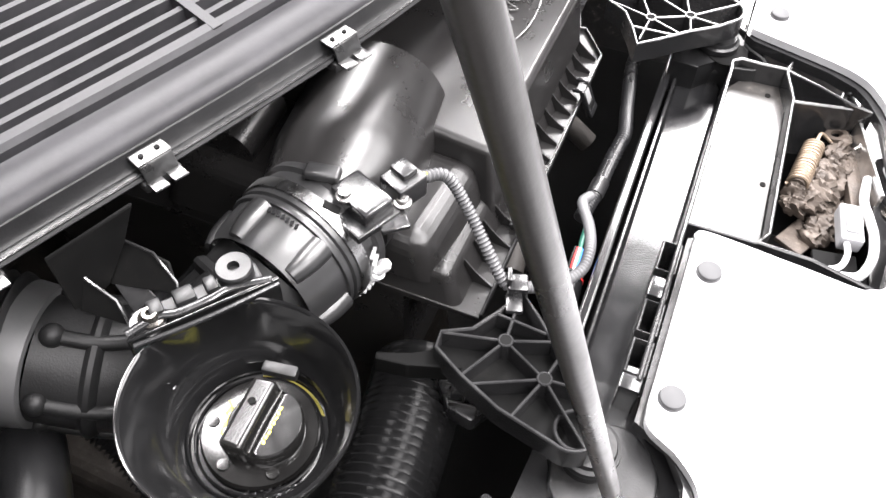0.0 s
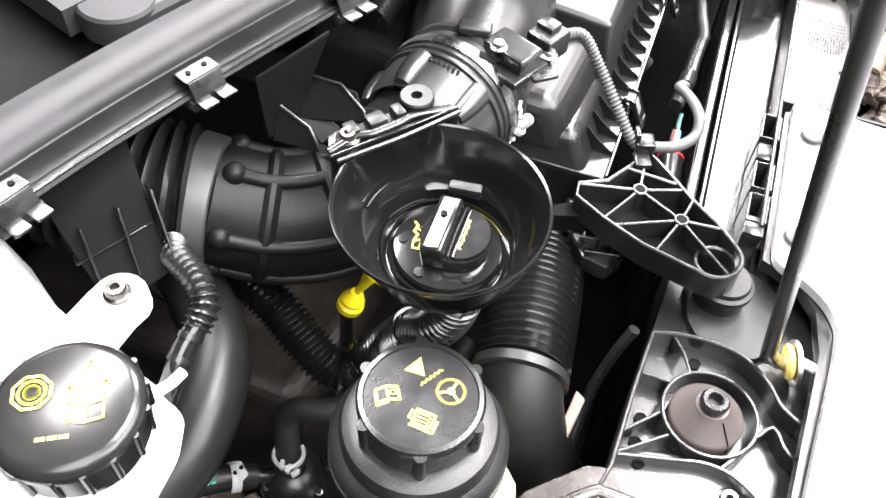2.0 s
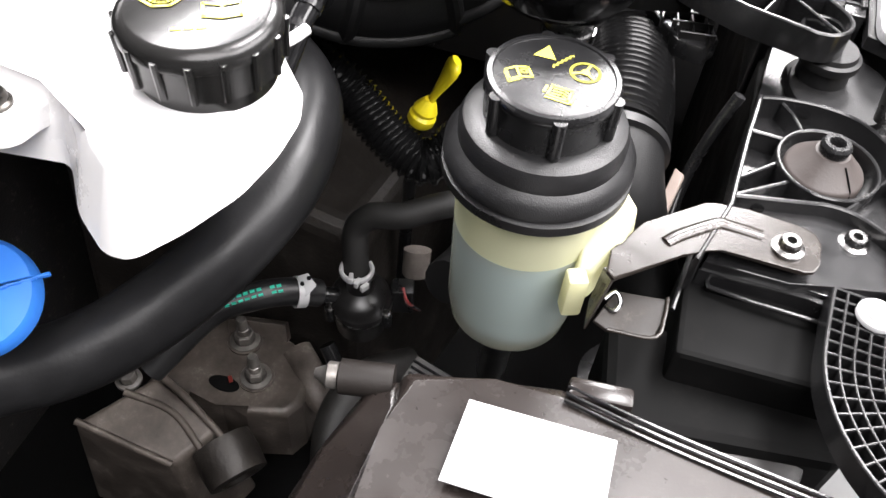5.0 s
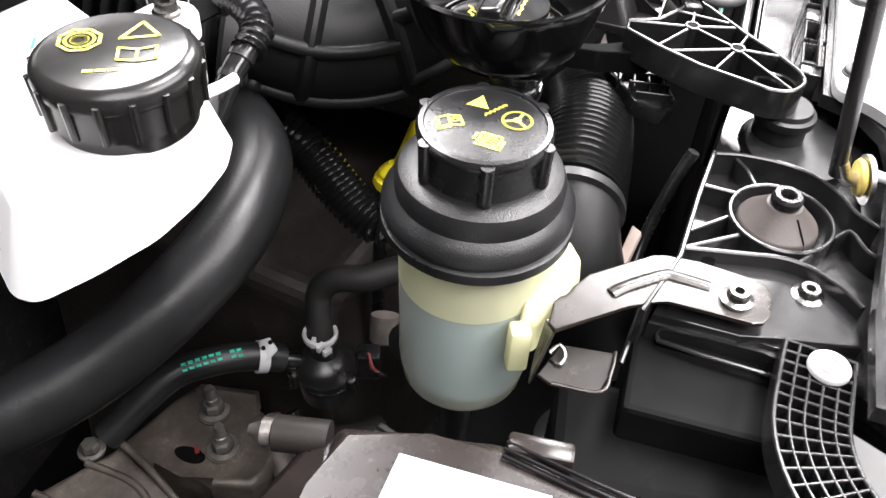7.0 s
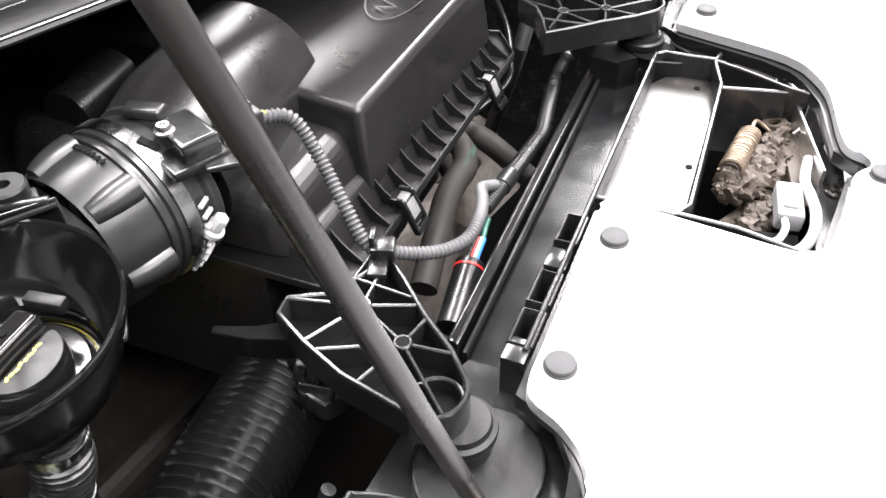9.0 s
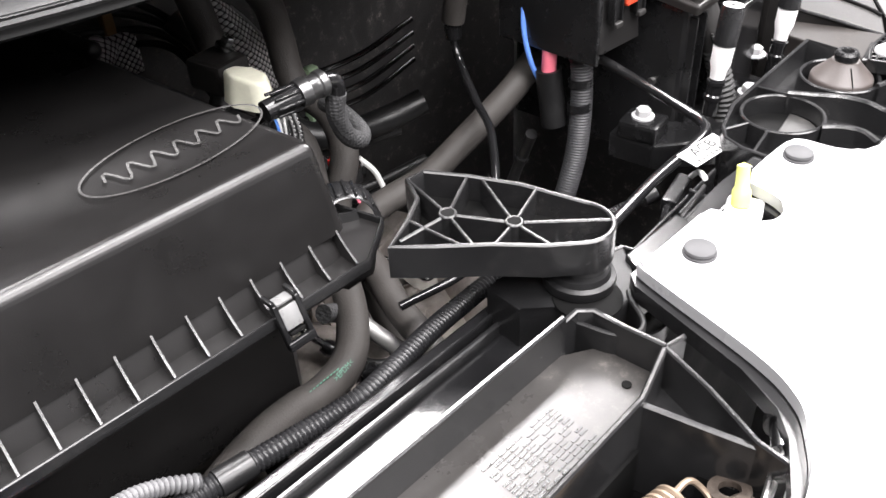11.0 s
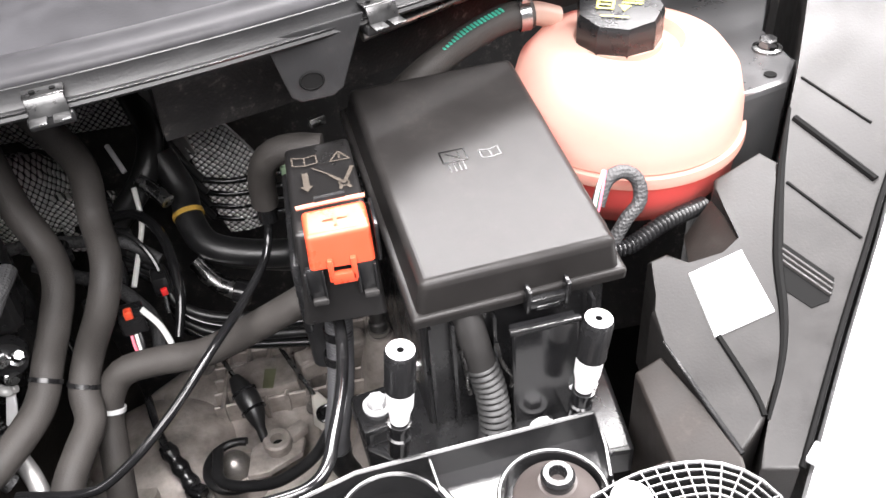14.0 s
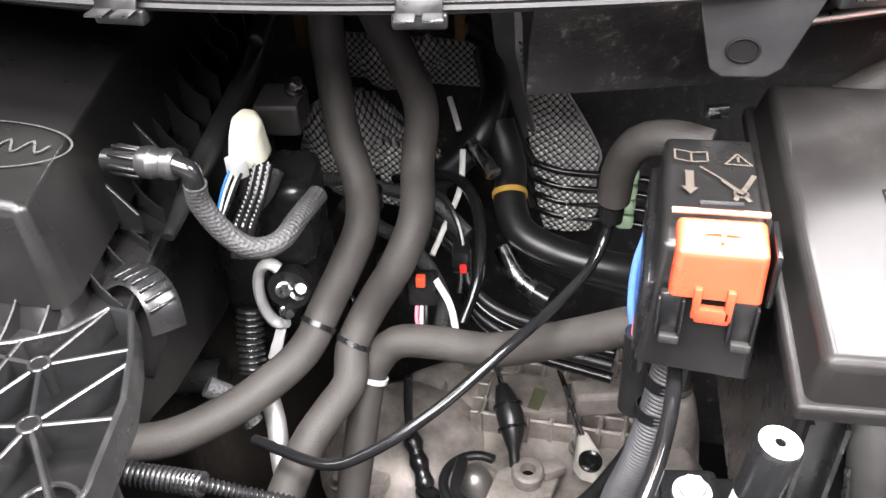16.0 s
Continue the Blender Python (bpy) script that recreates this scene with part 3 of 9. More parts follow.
part("floor_plate", slab([(-0.3520, 0.2450, 0.9850), (-0.3440, 0.2400, 0.9880), (-0.3500, 0.2220, 0.9830), (-0.3610, 0.2280, 0.9790)], 0.0016), PANEL, webs)
part("apron", cowl_sweep([(0.024, 0.945), (0.018, 1.021), (0.021, 1.021), (0.028, 0.945)], -0.56, -0.50), DARK, webs)

# ---- front panel ----
PLATE = [(-0.44, -0.42), (-0.455, -0.10), (-0.456, -0.075), (-0.447, -0.057), (-0.43, -0.051), (-0.332, -0.060), (-0.308, -0.057), (-0.292, -0.043), (-0.281, -0.024),
         (-0.268, -0.0205), (-0.250, -0.0205), (-0.200, -0.0205), (-0.150, -0.0205), (-0.136, -0.0205), (-0.130, -0.026), (-0.1345, -0.085), (-0.138, -0.125), (-0.132, -0.137), (-0.118, -0.144), (-0.068, -0.150), (-0.054, -0.151),
         (-0.046, -0.160), (-0.035, -0.158), (-0.023, -0.143), (0.032, -0.131), (0.056, -0.119), (0.068, -0.108), (0.078, -0.086), (0.094, -0.024), (0.10, -0.0205), (0.115, -0.0205), (0.140, -0.0205),
         (0.151, -0.0205), (0.1560, -0.0220), (0.1575, -0.0270), (0.159, -0.038), (0.165, -0.050), (0.178, -0.051), (0.186, -0.042), (0.191, -0.024), (0.20, -0.0205), (0.238, -0.0205), (0.247, -0.026),
         (0.250, -0.044), (0.258, -0.056), (0.272, -0.060), (0.352, -0.057), (0.366, -0.049), (0.374, -0.052), (0.385, -0.075), (0.44, -0.13), (0.50, -0.24), (0.48, -0.42)]
rear = [(q.x, q.y) for q in smooth_path([(x, y, 0) for x, y in PLATE[1:-3]], 0.0035)]
grille = single("grille_top_cover", prism(B(), PLATE[:1] + rear + PLATE[-3:], 0.8985, 0.905, bevel=0.0014, seg=2), WHITEPL, (0, -0.2, 0.9), "large glossy white grille cover with shaped rear edge", "cover", angle=50)
inner = []
for k, q in enumerate(rear):
    a, b = Vector(rear[max(k - 1, 0)]), Vector(rear[min(k + 1, len(rear) - 1)])
    d = (b - a).normalized()
    inner.append(tuple(Vector(q) + Vector((d.y, -d.x)) * 0.0022))
part("edge_bead", wall_line(B(), inner, 0.0022, 0.9045, 0.9062), WHITEPL, grille, "thin raised bead along the shaped edge")
bm = B()
rows = []
for y, z in ((-0.421, 0.905), (-0.46, 0.898), (-0.50, 0.876), (-0.525, 0.84), (-0.54, 0.75), (-0.545, 0.45)):
    rows.append([bm.verts.new((x, y + 0.25 * x * x, z)) for x in [i * 0.05 for i in range(-16, 17)]])
for a, b in zip(rows, rows[1:]):
    for i in range(32):
        bm.faces.new((a[i], a[i + 1], b[i + 1], b[i]))
bmesh.ops.solidify(bm, geom=bm.faces[:], thickness=0.004)
single("front_bumper", bm, CARWHITE, (0, -0.5, 0.45), "white painted front bumper", "bumper")

carrier = thing("front_carrier", (0, 0, 0.85), "black moulded plastic radiator carrier panel with ribs", "carrier panel", kind="structure")
edge = [(-0.50, -0.13), (-0.462, -0.06), (-0.449, -0.0515), (-0.43, -0.046), (-0.332, -0.055), (-0.305, -0.052), (-0.287, -0.040), (-0.276, -0.020), (-0.268, -0.0165), (-0.1335, -0.0165), (-0.1255, -0.024)]
# decks
bm = B()
prism(bm, [(-0.468, 0.046), (-0.434, 0.039), (-0.3445, 0.0345), (-0.275, 0.030), (-0.245, 0.018), (-0.245, -0.06), (-0.30, -0.09), (-0.50, -0.10), (-0.474, -0.045), (-0.466, -0.006)], 0.862, 0.8735)
part("deck_left", bm, PANEL, carrier)
bm = B()
prism(bm, [(0.245, -0.002), (0.247, 0.018), (0.258, 0.026), (0.290, 0.036), (0.325, 0.038), (0.411, 0.044), (0.409, 0.002), (0.425, -0.02), (0.43, -0.08), (0.25, -0.08)], 0.858, 0.8715)
part("deck_right", bm, PANEL, carrier)
# backing under the white plate, with the latch opening left free
for nm, pts in (("backing", [(-0.50, -0.40), (-0.50, -0.045), (-0.45, -0.045), (-0.332, -0.054), (-0.303, -0.050), (-0.285, -0.038), (-0.276, -0.0165), (-0.134, -0.0165), (-0.128, -0.026), (-0.131, -0.085), (-0.134, -0.13), (-0.128, -0.139), (-0.128, -0.40)]),
                ("backing", [(-0.127, -0.40), (-0.127, -0.139), (-0.066, -0.146), (-0.05, -0.148), (-0.044, -0.155), (-0.036, -0.154), (-0.024, -0.139), (0.030, -0.127), (0.053, -0.115), (0.064, -0.105), (0.074, -0.084), (0.09, -0.023), (0.096, -0.0165), (0.153, -0.0165), (0.155, -0.036), (0.162, -0.046), (0.180, -0.047), (0.189, -0.022), (0.198, -0.0165), (0.24, -0.0165), (0.251, -0.025), (0.254, -0.043), (0.261, -0.052), (0.272, -0.056), (0.352, -0.053), (0.366, -0.045), (0.378, -0.05), (0.44, -0.12), (0.45, -0.40)])):
    part(nm, prism(B(), pts, 0.889, 0.8975), PANEL, carrier)
# radiator tank top: glossy ledges
bm = B()
prism(bm, [(-0.236, 0.034), (0.092, 0.038), (0.094, 0.031), (-0.238, 0.027)], 0.80, 0.874, bevel=0.0015)
part("ledge", bm, GLOSS, carrier, "thin raised black ledge")
bm = B()
prism(bm, [(-0.245, 0.021), (0.088, 0.0255), (0.078, -0.001), (0.06, -0.0115), (-0.25, -0.0115)], 0.80, 0.866, bevel=0.002)
part("tank_top", bm, GLOSS, carrier, "glossy black radiator tank top")
part("ledge_rib", rib(B(), (-0.24, 0.0225), (0.088, 0.027), 0.003, 0.85, 0.872), PANEL, carrier)
part("ledge_rib", rib(B(), (-0.25, -0.0125), (0.05, -0.0125), 0.003, 0.85, 0.90), PANEL, carrier)
# small slots by the plate's rear edge
for x in (-0.235, -0.205, -0.155):
    part("slot_frame", wall_line(B(), [(x - 0.012, -0.0145), (x + 0.012, -0.0145), (x + 0.012, -0.003), (x - 0.012, -0.003)], 0.002, 0.868, 0.899, closed=True), PANEL, carrier)
for x in (-0.25, -0.18):
    part("pad", block(B(), (x, -0.0085, 0.883), (0.016, 0.0125, 0.03), bevel=0.001), PANEL, carrier)
# latch tray: floor left of the opening, walls, rib crossing
bm = B()
prism(bm, [(-0.118, -0.0125), (0.045, -0.0125), (0.064, -0.024), (0.066, -0.034), (0.0665, -0.053), (0.038, -0.0605), (-0.104, -0.0635), (-0.1165, -0.058)], 0.866, 0.8785)
part("tray_floor", bm, TRAYGLOSS, carrier, "smooth dusty tray floor")
part("tray_wall", wall_line(B(), [(-0.118, -0.0125), (0.046, -0.0125), (0.060, -0.012), (0.0655, -0.018), (0.0655, -0.034), (0.067, -0.0535)], 0.0028, 0.866, 0.897, soft=False), PANEL, carrier)
part("tray_wall", wall_line(B(), [(-0.118, -0.0125), (-0.1175, -0.060), (-0.106, -0.066), (0.036, -0.0625), (0.067, -0.0535), (0.078, -0.056)], 0.0028, 0.85, 0.896), PANEL, carrier)
part("tray_wall", wall_line(B(), [(0.036, -0.0625), (0.041, -0.085), (0.046, -0.107)], 0.003, 0.84, 0.893), PANEL, carrier)
part("tray_wall", wall_line(B(), [(0.067, -0.0535), (0.058, -0.08), (0.046, -0.107), (0.044, -0.122)], 0.0028, 0.85, 0.896), PANEL, carrier)
part("tray_wall", wall_line(B(), [(-0.1175, -0.06), (-0.1185, -0.095), (-0.128, -0.135)], 0.0028, 0.85, 0.897), PANEL, carrier)
bm = B()
prism(bm, [(0.047, -0.058), (0.0685, -0.050), (0.087, -0.026), (0.074, -0.086), (0.064, -0.105), (0.046, -0.112)], 0.866, 0.8735)
part("tray_side", bm, PANEL, carrier)
bm = B()
prism(bm, [(-0.127, -0.066), (-0.120, -0.066), (-0.1195, -0.095), (-0.128, -0.138), (-0.133, -0.125)], 0.86, 0.872)
part("tray_side", bm, PANEL, carrier)
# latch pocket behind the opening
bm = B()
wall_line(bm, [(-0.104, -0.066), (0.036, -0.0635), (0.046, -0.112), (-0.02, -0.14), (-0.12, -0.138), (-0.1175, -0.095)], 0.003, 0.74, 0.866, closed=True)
# near-black walls carry the shade of the deep pocket
part("latch_pocket", bm, DARK, carrier, "deep pocket for the bonnet latch, shade put into its near-black walls")
# moulded date grid on the tray floor
bm = B()
for i in range(13):
    for k in range(9):
        x0 = -0.0235 + k * 0.0050
        if (i * 7 + k * 3) % 11 > 1:
            block(bm, (x0 + 0.0021, -0.0565 + i * 0.0022, 0.8786), (0.0042, 0.0012, 0.0005))
part("moulded_grid", bm, BLACK, carrier, "rows of small raised moulded bars")
# no holes are cut: small dark discs paint their shade
bm = B()
for x, y in ((0.052, -0.046), (-0.046, -0.0575)):
    lathe(bm, [(0.0014, 0.8784), (0.0022, 0.8784), (0.0022, 0.8792), (0.0012, 0.8792), (0.0, 0.8788)], (x, y, 0), seg=12)
part("tray_hole", bm, DARK, carrier, "small dark disc standing for hole shade")

# mounts where the air box brackets rest
for sx, x0, y0 in ((-1, -0.299, 0.002), (1, 0.084, 0.004)):
    bm = B()
    lathe(bm, [(0.0, 0.866), (0.0205, 0.866), (0.0205, 0.876), (0.0190, 0.8785), (0.0150, 0.880), (0.0145, 0.8895), (0.0172, 0.8905), (0.0176, 0.8930), (0.0172, 0.8952), (0.0150, 0.8962), (0.0140, 0.899), (0.0, 0.899)], (x0, y0, 0), seg=36)
    part("mount_boss", bm, COWLBLACK, carrier, "ringed black rubber mount")
    bm = ring_wall(B(), (x0 + sx * 0.012, y0 - 0.024), 0.0175, 0.0016, 0.866, 0.8765)
    part("socket_ring", bm, PANEL, carrier)
bm = B()
prism(bm, [(0.052, 0.034), (0.088, 0.037), (0.105, 0.020), (0.122, 0.004), (0.108, -0.010), (0.092, -0.022), (0.066, -0.022), (0.066, -0.0005), (0.05, 0.012)], 0.858, 0.8890, bevel=0.0012)
part("deck_mount", bm, COWLBLACK, carrier)
bm = prism(B(), [(-0.306 + 0.034 * math.cos(math.radians(a)), -0.010 + 0.030 * math.sin(math.radians(a))) for a in range(0, 360, 15)], 0.862, 0.8800, bevel=0.0014)
part("deck_mount", bm, COWLBLACK, carrier)
part("mount_loop", wall_line(B(), [(0.060, -0.012), (0.0645, -0.030), (0.073, -0.037), (0.081, -0.034), (0.089, -0.022), (0.0935, -0.018)], 0.0025, 0.866, 0.8905, soft=True), COWLBLACK, carrier)
part("mount_disc", lathe(B(), [(0.0, 0.0), (0.0165, 0.0), (0.0165, 0.0008), (0.0157, 0.0012), (0.0, 0.0012)], (0.0775, -0.0060, 0.8888), seg=40), DARK, carrier, "flush dark round cover")
part("mount_loop", wall_line(B(), [(0.094, 0.012), (0.120, 0.004), (0.1245, -0.012)], 0.0022, 0.858, 0.8900), PANEL, carrier)
# ledge between the air box mount and the right module
part("bridge", prism(B(), [(0.106, -0.0165), (0.156, -0.0165), (0.158, -0.0030), (0.112, -0.0030)], 0.86, 0.8925, bevel=0.001), PANEL, carrier)
part("bridge", prism(B(), [(0.158, -0.0160), (0.244, -0.0160), (0.244, -0.0020), (0.206, -0.0020), (0.160, -0.0040)], 0.86, 0.8870, bevel=0.001), PANEL, carrier)
part("bridge_rib", rib(B(), (0.125, 0.007), (0.236, 0.016), 0.002, 0.855, 0.8745), PANEL, carrier)
part("bridge_rib", rib(B(), (0.16, -0.004), (0.192, 0.0), 0.002, 0.86, 0.892), PANEL, carrier)
part("bridge_rib", rib(B(), (0.20, 0.012), (0.20, -0.004), 0.002, 0.86, 0.880), PANEL, carrier)
part("ledge_edge", rib(B(), (0.112, -0.0145), (0.155, -0.0145), 0.0016, 0.892, 0.8952), PANEL, carrier)

# left module: ribs, ring and wavy webs
part("rim_left", wall_line(B(), [(-0.3445, 0.0345), (-0.385, 0.0375), (-0.434, 0.0395), (-0.476, 0.050)], 0.0026, 0.866, 0.889), PANEL, carrier)
part("rim_left", wall_line(B(), [(-0.3445, 0.0345), (-0.340, 0.020), (-0.3385, 0.0), (-0.3425, -0.018), (-0.354, -0.032), (-0.366, -0.040), (-0.374, -0.052)], 0.0026, 0.866, 0.888, soft=True), PANEL, carrier)
ring_wall(b2 := B(), (-0.385, -0.004), 0.0265, 0.0022, 0.868, 0.888)
part("ring_left", b2, PANEL, carrier)
part("web_left", rib(B(), (-0.362, 0.010), (-0.350, 0.0155), 0.0022, 0.868, 0.886), PANEL, carrier)
part("web_left", rib(B(), (-0.350, 0.0155), (-0.342, 0.022), 0.0022, 0.868, 0.886), PANEL, carrier)
part("web_left", rib(B(), (-0.372, 0.019), (-0.372, 0.037), 0.0022, 0.868, 0.886), PANEL, carrier)
part("web_left", rib(B(), (-0.392, 0.0205), (-0.4105, 0.0375), 0.0022, 0.868, 0.886), PANEL, carrier)
part("web_left", rib(B(), (-0.404, 0.014), (-0.424, 0.0385), 0.0022, 0.868, 0.886), PANEL, carrier)
part("web_left", wall_line(B(), [(-0.426, 0.039), (-0.4185, 0.010), (-0.4145, -0.006), (-0.416, -0.020), (-0.424, -0.034), (-0.434, -0.044)], 0.0026, 0.866, 0.8875, soft=True), PANEL, carrier)
part("web_left", wall_line(B(), [(-0.389, -0.030), (-0.380, -0.038), (-0.392, -0.046), (-0.398, -0.058)], 0.0024, 0.866, 0.8865, soft=True), PANEL, carrier)
part("web_left", wall_line(B(), [(-0.406, -0.020), (-0.4145, -0.014)], 0.0024, 0.866, 0.8865), PANEL, carrier)
bm = B()
prism(bm, [(-0.4165, 0.037), (-0.4105, 0.006), (-0.4135, -0.020), (-0.43, -0.044), (-0.452, -0.046), (-0.460, -0.012), (-0.466, 0.006), (-0.467, 0.045)], 0.868, 0.8795, bevel=0.001)
part("bracket_pad", bm, PANEL, carrier)
# dark discs laid on the deck stand for shaded bolt holes
for c in ((-0.348, 0.007, 0.8745), (-0.394, 0.029, 0.8745), (-0.409, 0.029, 0.8745), (-0.423, 0.026, 0.8805)):
    part("bolt_hole", lathe(B(), [(0.0, 0.0), (0.0032, 0.0), (0.0036, 0.0006), (0.0036, -0.001)], c, seg=14), DARK, carrier, "dark round disc standing for hole shade")
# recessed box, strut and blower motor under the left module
# boxes and the sheet over them are near-black to paint the depth's shade
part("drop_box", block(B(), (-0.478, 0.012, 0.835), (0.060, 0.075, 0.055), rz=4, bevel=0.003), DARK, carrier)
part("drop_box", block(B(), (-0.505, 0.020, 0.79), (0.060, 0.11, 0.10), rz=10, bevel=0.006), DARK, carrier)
part("drop_rib", slab([(-0.4530, 0.0430, 0.8690), (-0.4470, -0.0100, 0.8690), (-0.4690, -0.0060, 0.8640), (-0.4705, 0.0400, 0.8640)], 0.002), DARK, carrier, "dark sheet standing for recess shade")
part("drop_rib", tube(B(), [(-0.4555, 0.0450, 0.8660), (-0.4710, 0.0405, 0.8675), (-0.4725, -0.0140, 0.8675)], 0.0013, 8, 0.02), PANEL, carrier, "thin raised edge")
part("drop_rib", tube(B(), [(-0.4480, 0.0500, 0.8690), (-0.4720, 0.0515, 0.8655), (-0.4930, 0.0530, 0.8620)], 0.0014, 8, 0.02), PANEL, carrier, "slanting thin strut")
part("motor", lathe(B(), [(0.0, 0.0), (0.018, 0.0), (0.0205, 0.003), (0.0205, 0.060), (0.0, 0.060)], (-0.436, -0.040, 0.846), (-0.35, -0.94, -0.05), 36), GLOSS, carrier, "round black motor housing")

# right module
bm = B()
wall_line(bm, [(0.2455, -0.012), (0.2455, 0.006), (0.250, 0.019), (0.262, 0.0275), (0.290, 0.0362), (0.326, 0.0385), (0.409, 0.0435), (0.4075, 0.022), (0.404, 0.006)], 0.0026, 0.862, 0.889)
part("rim_right", bm, PANEL, carrier)
ring_wall(b2 := B(), (0.303, 0.009), 0.0262, 0.0025, 0.862, 0.886)
part("ring_right", b2, PANEL, carrier)
# thin disc whose dark colour stands for shade inside the ring
part("ring_floor", lathe(B(), [(0.0, 0.8722), (0.0238, 0.8722), (0.0238, 0.8728), (0.0, 0.8728)], (0.303, 0.009, 0), seg=40), DARK, carrier, "recessed ring floor, near-black as painted shade")
part("ring_plate", prism(B(), [(0.303 + 0.0232 * math.cos(math.radians(a)), 0.009 + 0.0232 * math.sin(math.radians(a))) for a in range(190, 371, 12)], 0.8726, 0.8746, bevel=0.0006), TRAYBLACK, carrier, "half-round plate in the ring")
ring_wall(b2 := B(), (0.377, 0.005), 0.0262, 0.0025, 0.864, 0.885)
part("ring_right", b2, PANEL, carrier)
part("web_right", rib(B(), (0.325, 0.0385), (0.327, 0.018), 0.002, 0.864, 0.887), PANEL, carrier)
part("web_right", rib(B(), (0.279, 0.020), (0.2625, 0.0272), 0.002, 0.864, 0.886), PANEL, carrier)
part("web_right", rib(B(), (0.277, 0.006), (0.2455, 0.0), 0.002, 0.864, 0.886), PANEL, carrier)
part("web_right", wall_line(B(), [(0.327, 0.018), (0.334, 0.004), (0.342, -0.010), (0.345, -0.026), (0.341, -0.040), (0.346, -0.053)], 0.0045, 0.862, 0.889, soft=True), PANEL, carrier)
part("web_right", wall_line(B(), [(0.300, -0.017), (0.307, -0.026), (0.310, -0.038), (0.303, -0.050)], 0.0045, 0.862, 0.888, soft=True), PANEL, carrier)
part("web_right", wall_line(B(), [(0.373, -0.021), (0.384, -0.026), (0.389, -0.036), (0.386, -0.048)], 0.0045, 0.862, 0.888, soft=True), PANEL, carrier)
bm = lathe(B(), [(0.0, 0.864), (0.0235, 0.864), (0.0235, 0.8665), (0.0, 0.8665)], (0.303, 0.009, 0), seg=32)
part("plug", bm, BLACK, carrier, "dark plug inside the open ring")
part("plug_rib", rib(B(), (0.286, -0.002), (0.320, 0.016), 0.0012, 0.866, 0.8685), PANEL, carrier)
part("bracket_ledge", block(B(), (0.419, -0.008, 0.875), (0.034, 0.026, 0.028), rz=12, bevel=0.0015), PANEL, carrier)


def rivet(x, y):
    lathe(bm := B(), [(0.0, 0.0038), (0.0062, 0.0037), (0.0072, 0.0032), (0.0076, 0.0022), (0.0072, 0.0010), (0.0080, 0.0006), (0.0080, 0.0), (0.0, 0.0)], (0, 0, 0), seg=30)
    bmesh.ops.translate(bm, verts=bm.verts[:], vec=(x, y, 0.9052))
    single("push_rivet", bm, RIVETGREY, (x, y, 0.9052), "pale grey round push rivet in the white cover", "rivet", "push rivets on the cover")


for x, y in ((-0.259, -0.032), (-0.163, -0.034), (0.121, -0.0365), (0.2285, -0.0325), (-0.052, -0.166)):
    rivet(x, y)


def rubber_mount(x, y):
    """Conical headlamp buffer with a hollow black tip."""
    ob = thing("rubber_mount", (x, y, 0.868), "brown-grey rubber cone with black hollow tip in a ring", "rubber mount", "rubber mounts")
    bm = lathe(B(), [(0.0, 0.872), (0.0192, 0.872), (0.0202, 0.8745), (0.0202, 0.8835), (0.0196, 0.8848), (0.0188, 0.8855), (0.0105, 0.8938), (0.0088, 0.8960), (0.0, 0.8966)], (x, y, 0), seg=44)
    part("cone", bm, MOUNT, ob, "brown-grey rubber cone")
    bm = lathe(B(), [(0.0075, 0.8955), (0.0078, 0.9005), (0.0066, 0.9022), (0.0042, 0.9022), (0.0035, 0.901), (0.0033, 0.896), (0.0, 0.896)], (x, y, 0), seg=28)
    part("tip", bm, BLACK, ob, "black hollow tip")
    bm = B()
    tube(bm, [(x - 0.0078, y - 0.0072, 0.8942), (x - 0.0136, y - 0.0127, 0.8862), (x - 0.0147, y - 0.0137, 0.8835), (x - 0.0147, y - 0.0137, 0.876)], 0.0004, 6)
    part("seam", bm, DARK, ob)


rubber_mount(-0.385, -0.003)
rubber_mount(0.378, 0.004)


def lattice_arm(name, path, width, z0, z1, bolt):
    """Curved black arm of open square cells, held by a pale round bolt."""
    ob = thing(name, (*bolt, z0), "black lattice plastic arm with open square cells", "lattice bracket", "lattice arms")
    pts = [Vector((q.x, q.y)) for q in smooth_path([(x, y, 0) for x, y in path], 0.0062)]
    rows = []
    for i, q in enumerate(pts):
        d = (pts[min(i + 1, len(pts) - 1)] - pts[max(i - 1, 0)]).normalized()
        rows.append((q, Vector((-d.y, d.x))))
    for k in (-0.5, -0.3, -0.1, 0.1, 0.3, 0.5):
        part("cell_wall", wall_line(B(), [tuple(q + n * width * k) for q, n in rows], 0.0021 if abs(k) == 0.5 else 0.0014, z0, z1), PANEL, ob)
    for q, n in rows:
        part("cross_rib", rib(B(), tuple(q - n * width / 2), tuple(q + n * width / 2), 0.0014, z0, z1 - 0.0002), PANEL, ob)
    bm = B()
    for (q, n), (q2, n2) in zip(rows, rows[1:]):
        bm.faces.new([bm.verts.new((*v, z0 + 0.001)) for v in (q - n * width * 0.48, q2 - n2 * width * 0.48, q2 + n2 * width * 0.48, q + n * width * 0.48)])
    part("web", bm, BLACK, ob)
    bm = B()
    lathe(bm, [(0.0, 0), (0.0092, 0), (0.0092, 0.0016), (0.0086, 0.0024), (0.0060, 0.0026), (0.0054, 0.0046), (0.0046, 0.0052), (0.0022, 0.0050), (0.0018, 0.0036), (0.0, 0.0036)], (*bolt, z1 + 0.0003), seg=28)
    part("bolt", bm, CLIPWHITE, ob, "pale washer-head bolt")


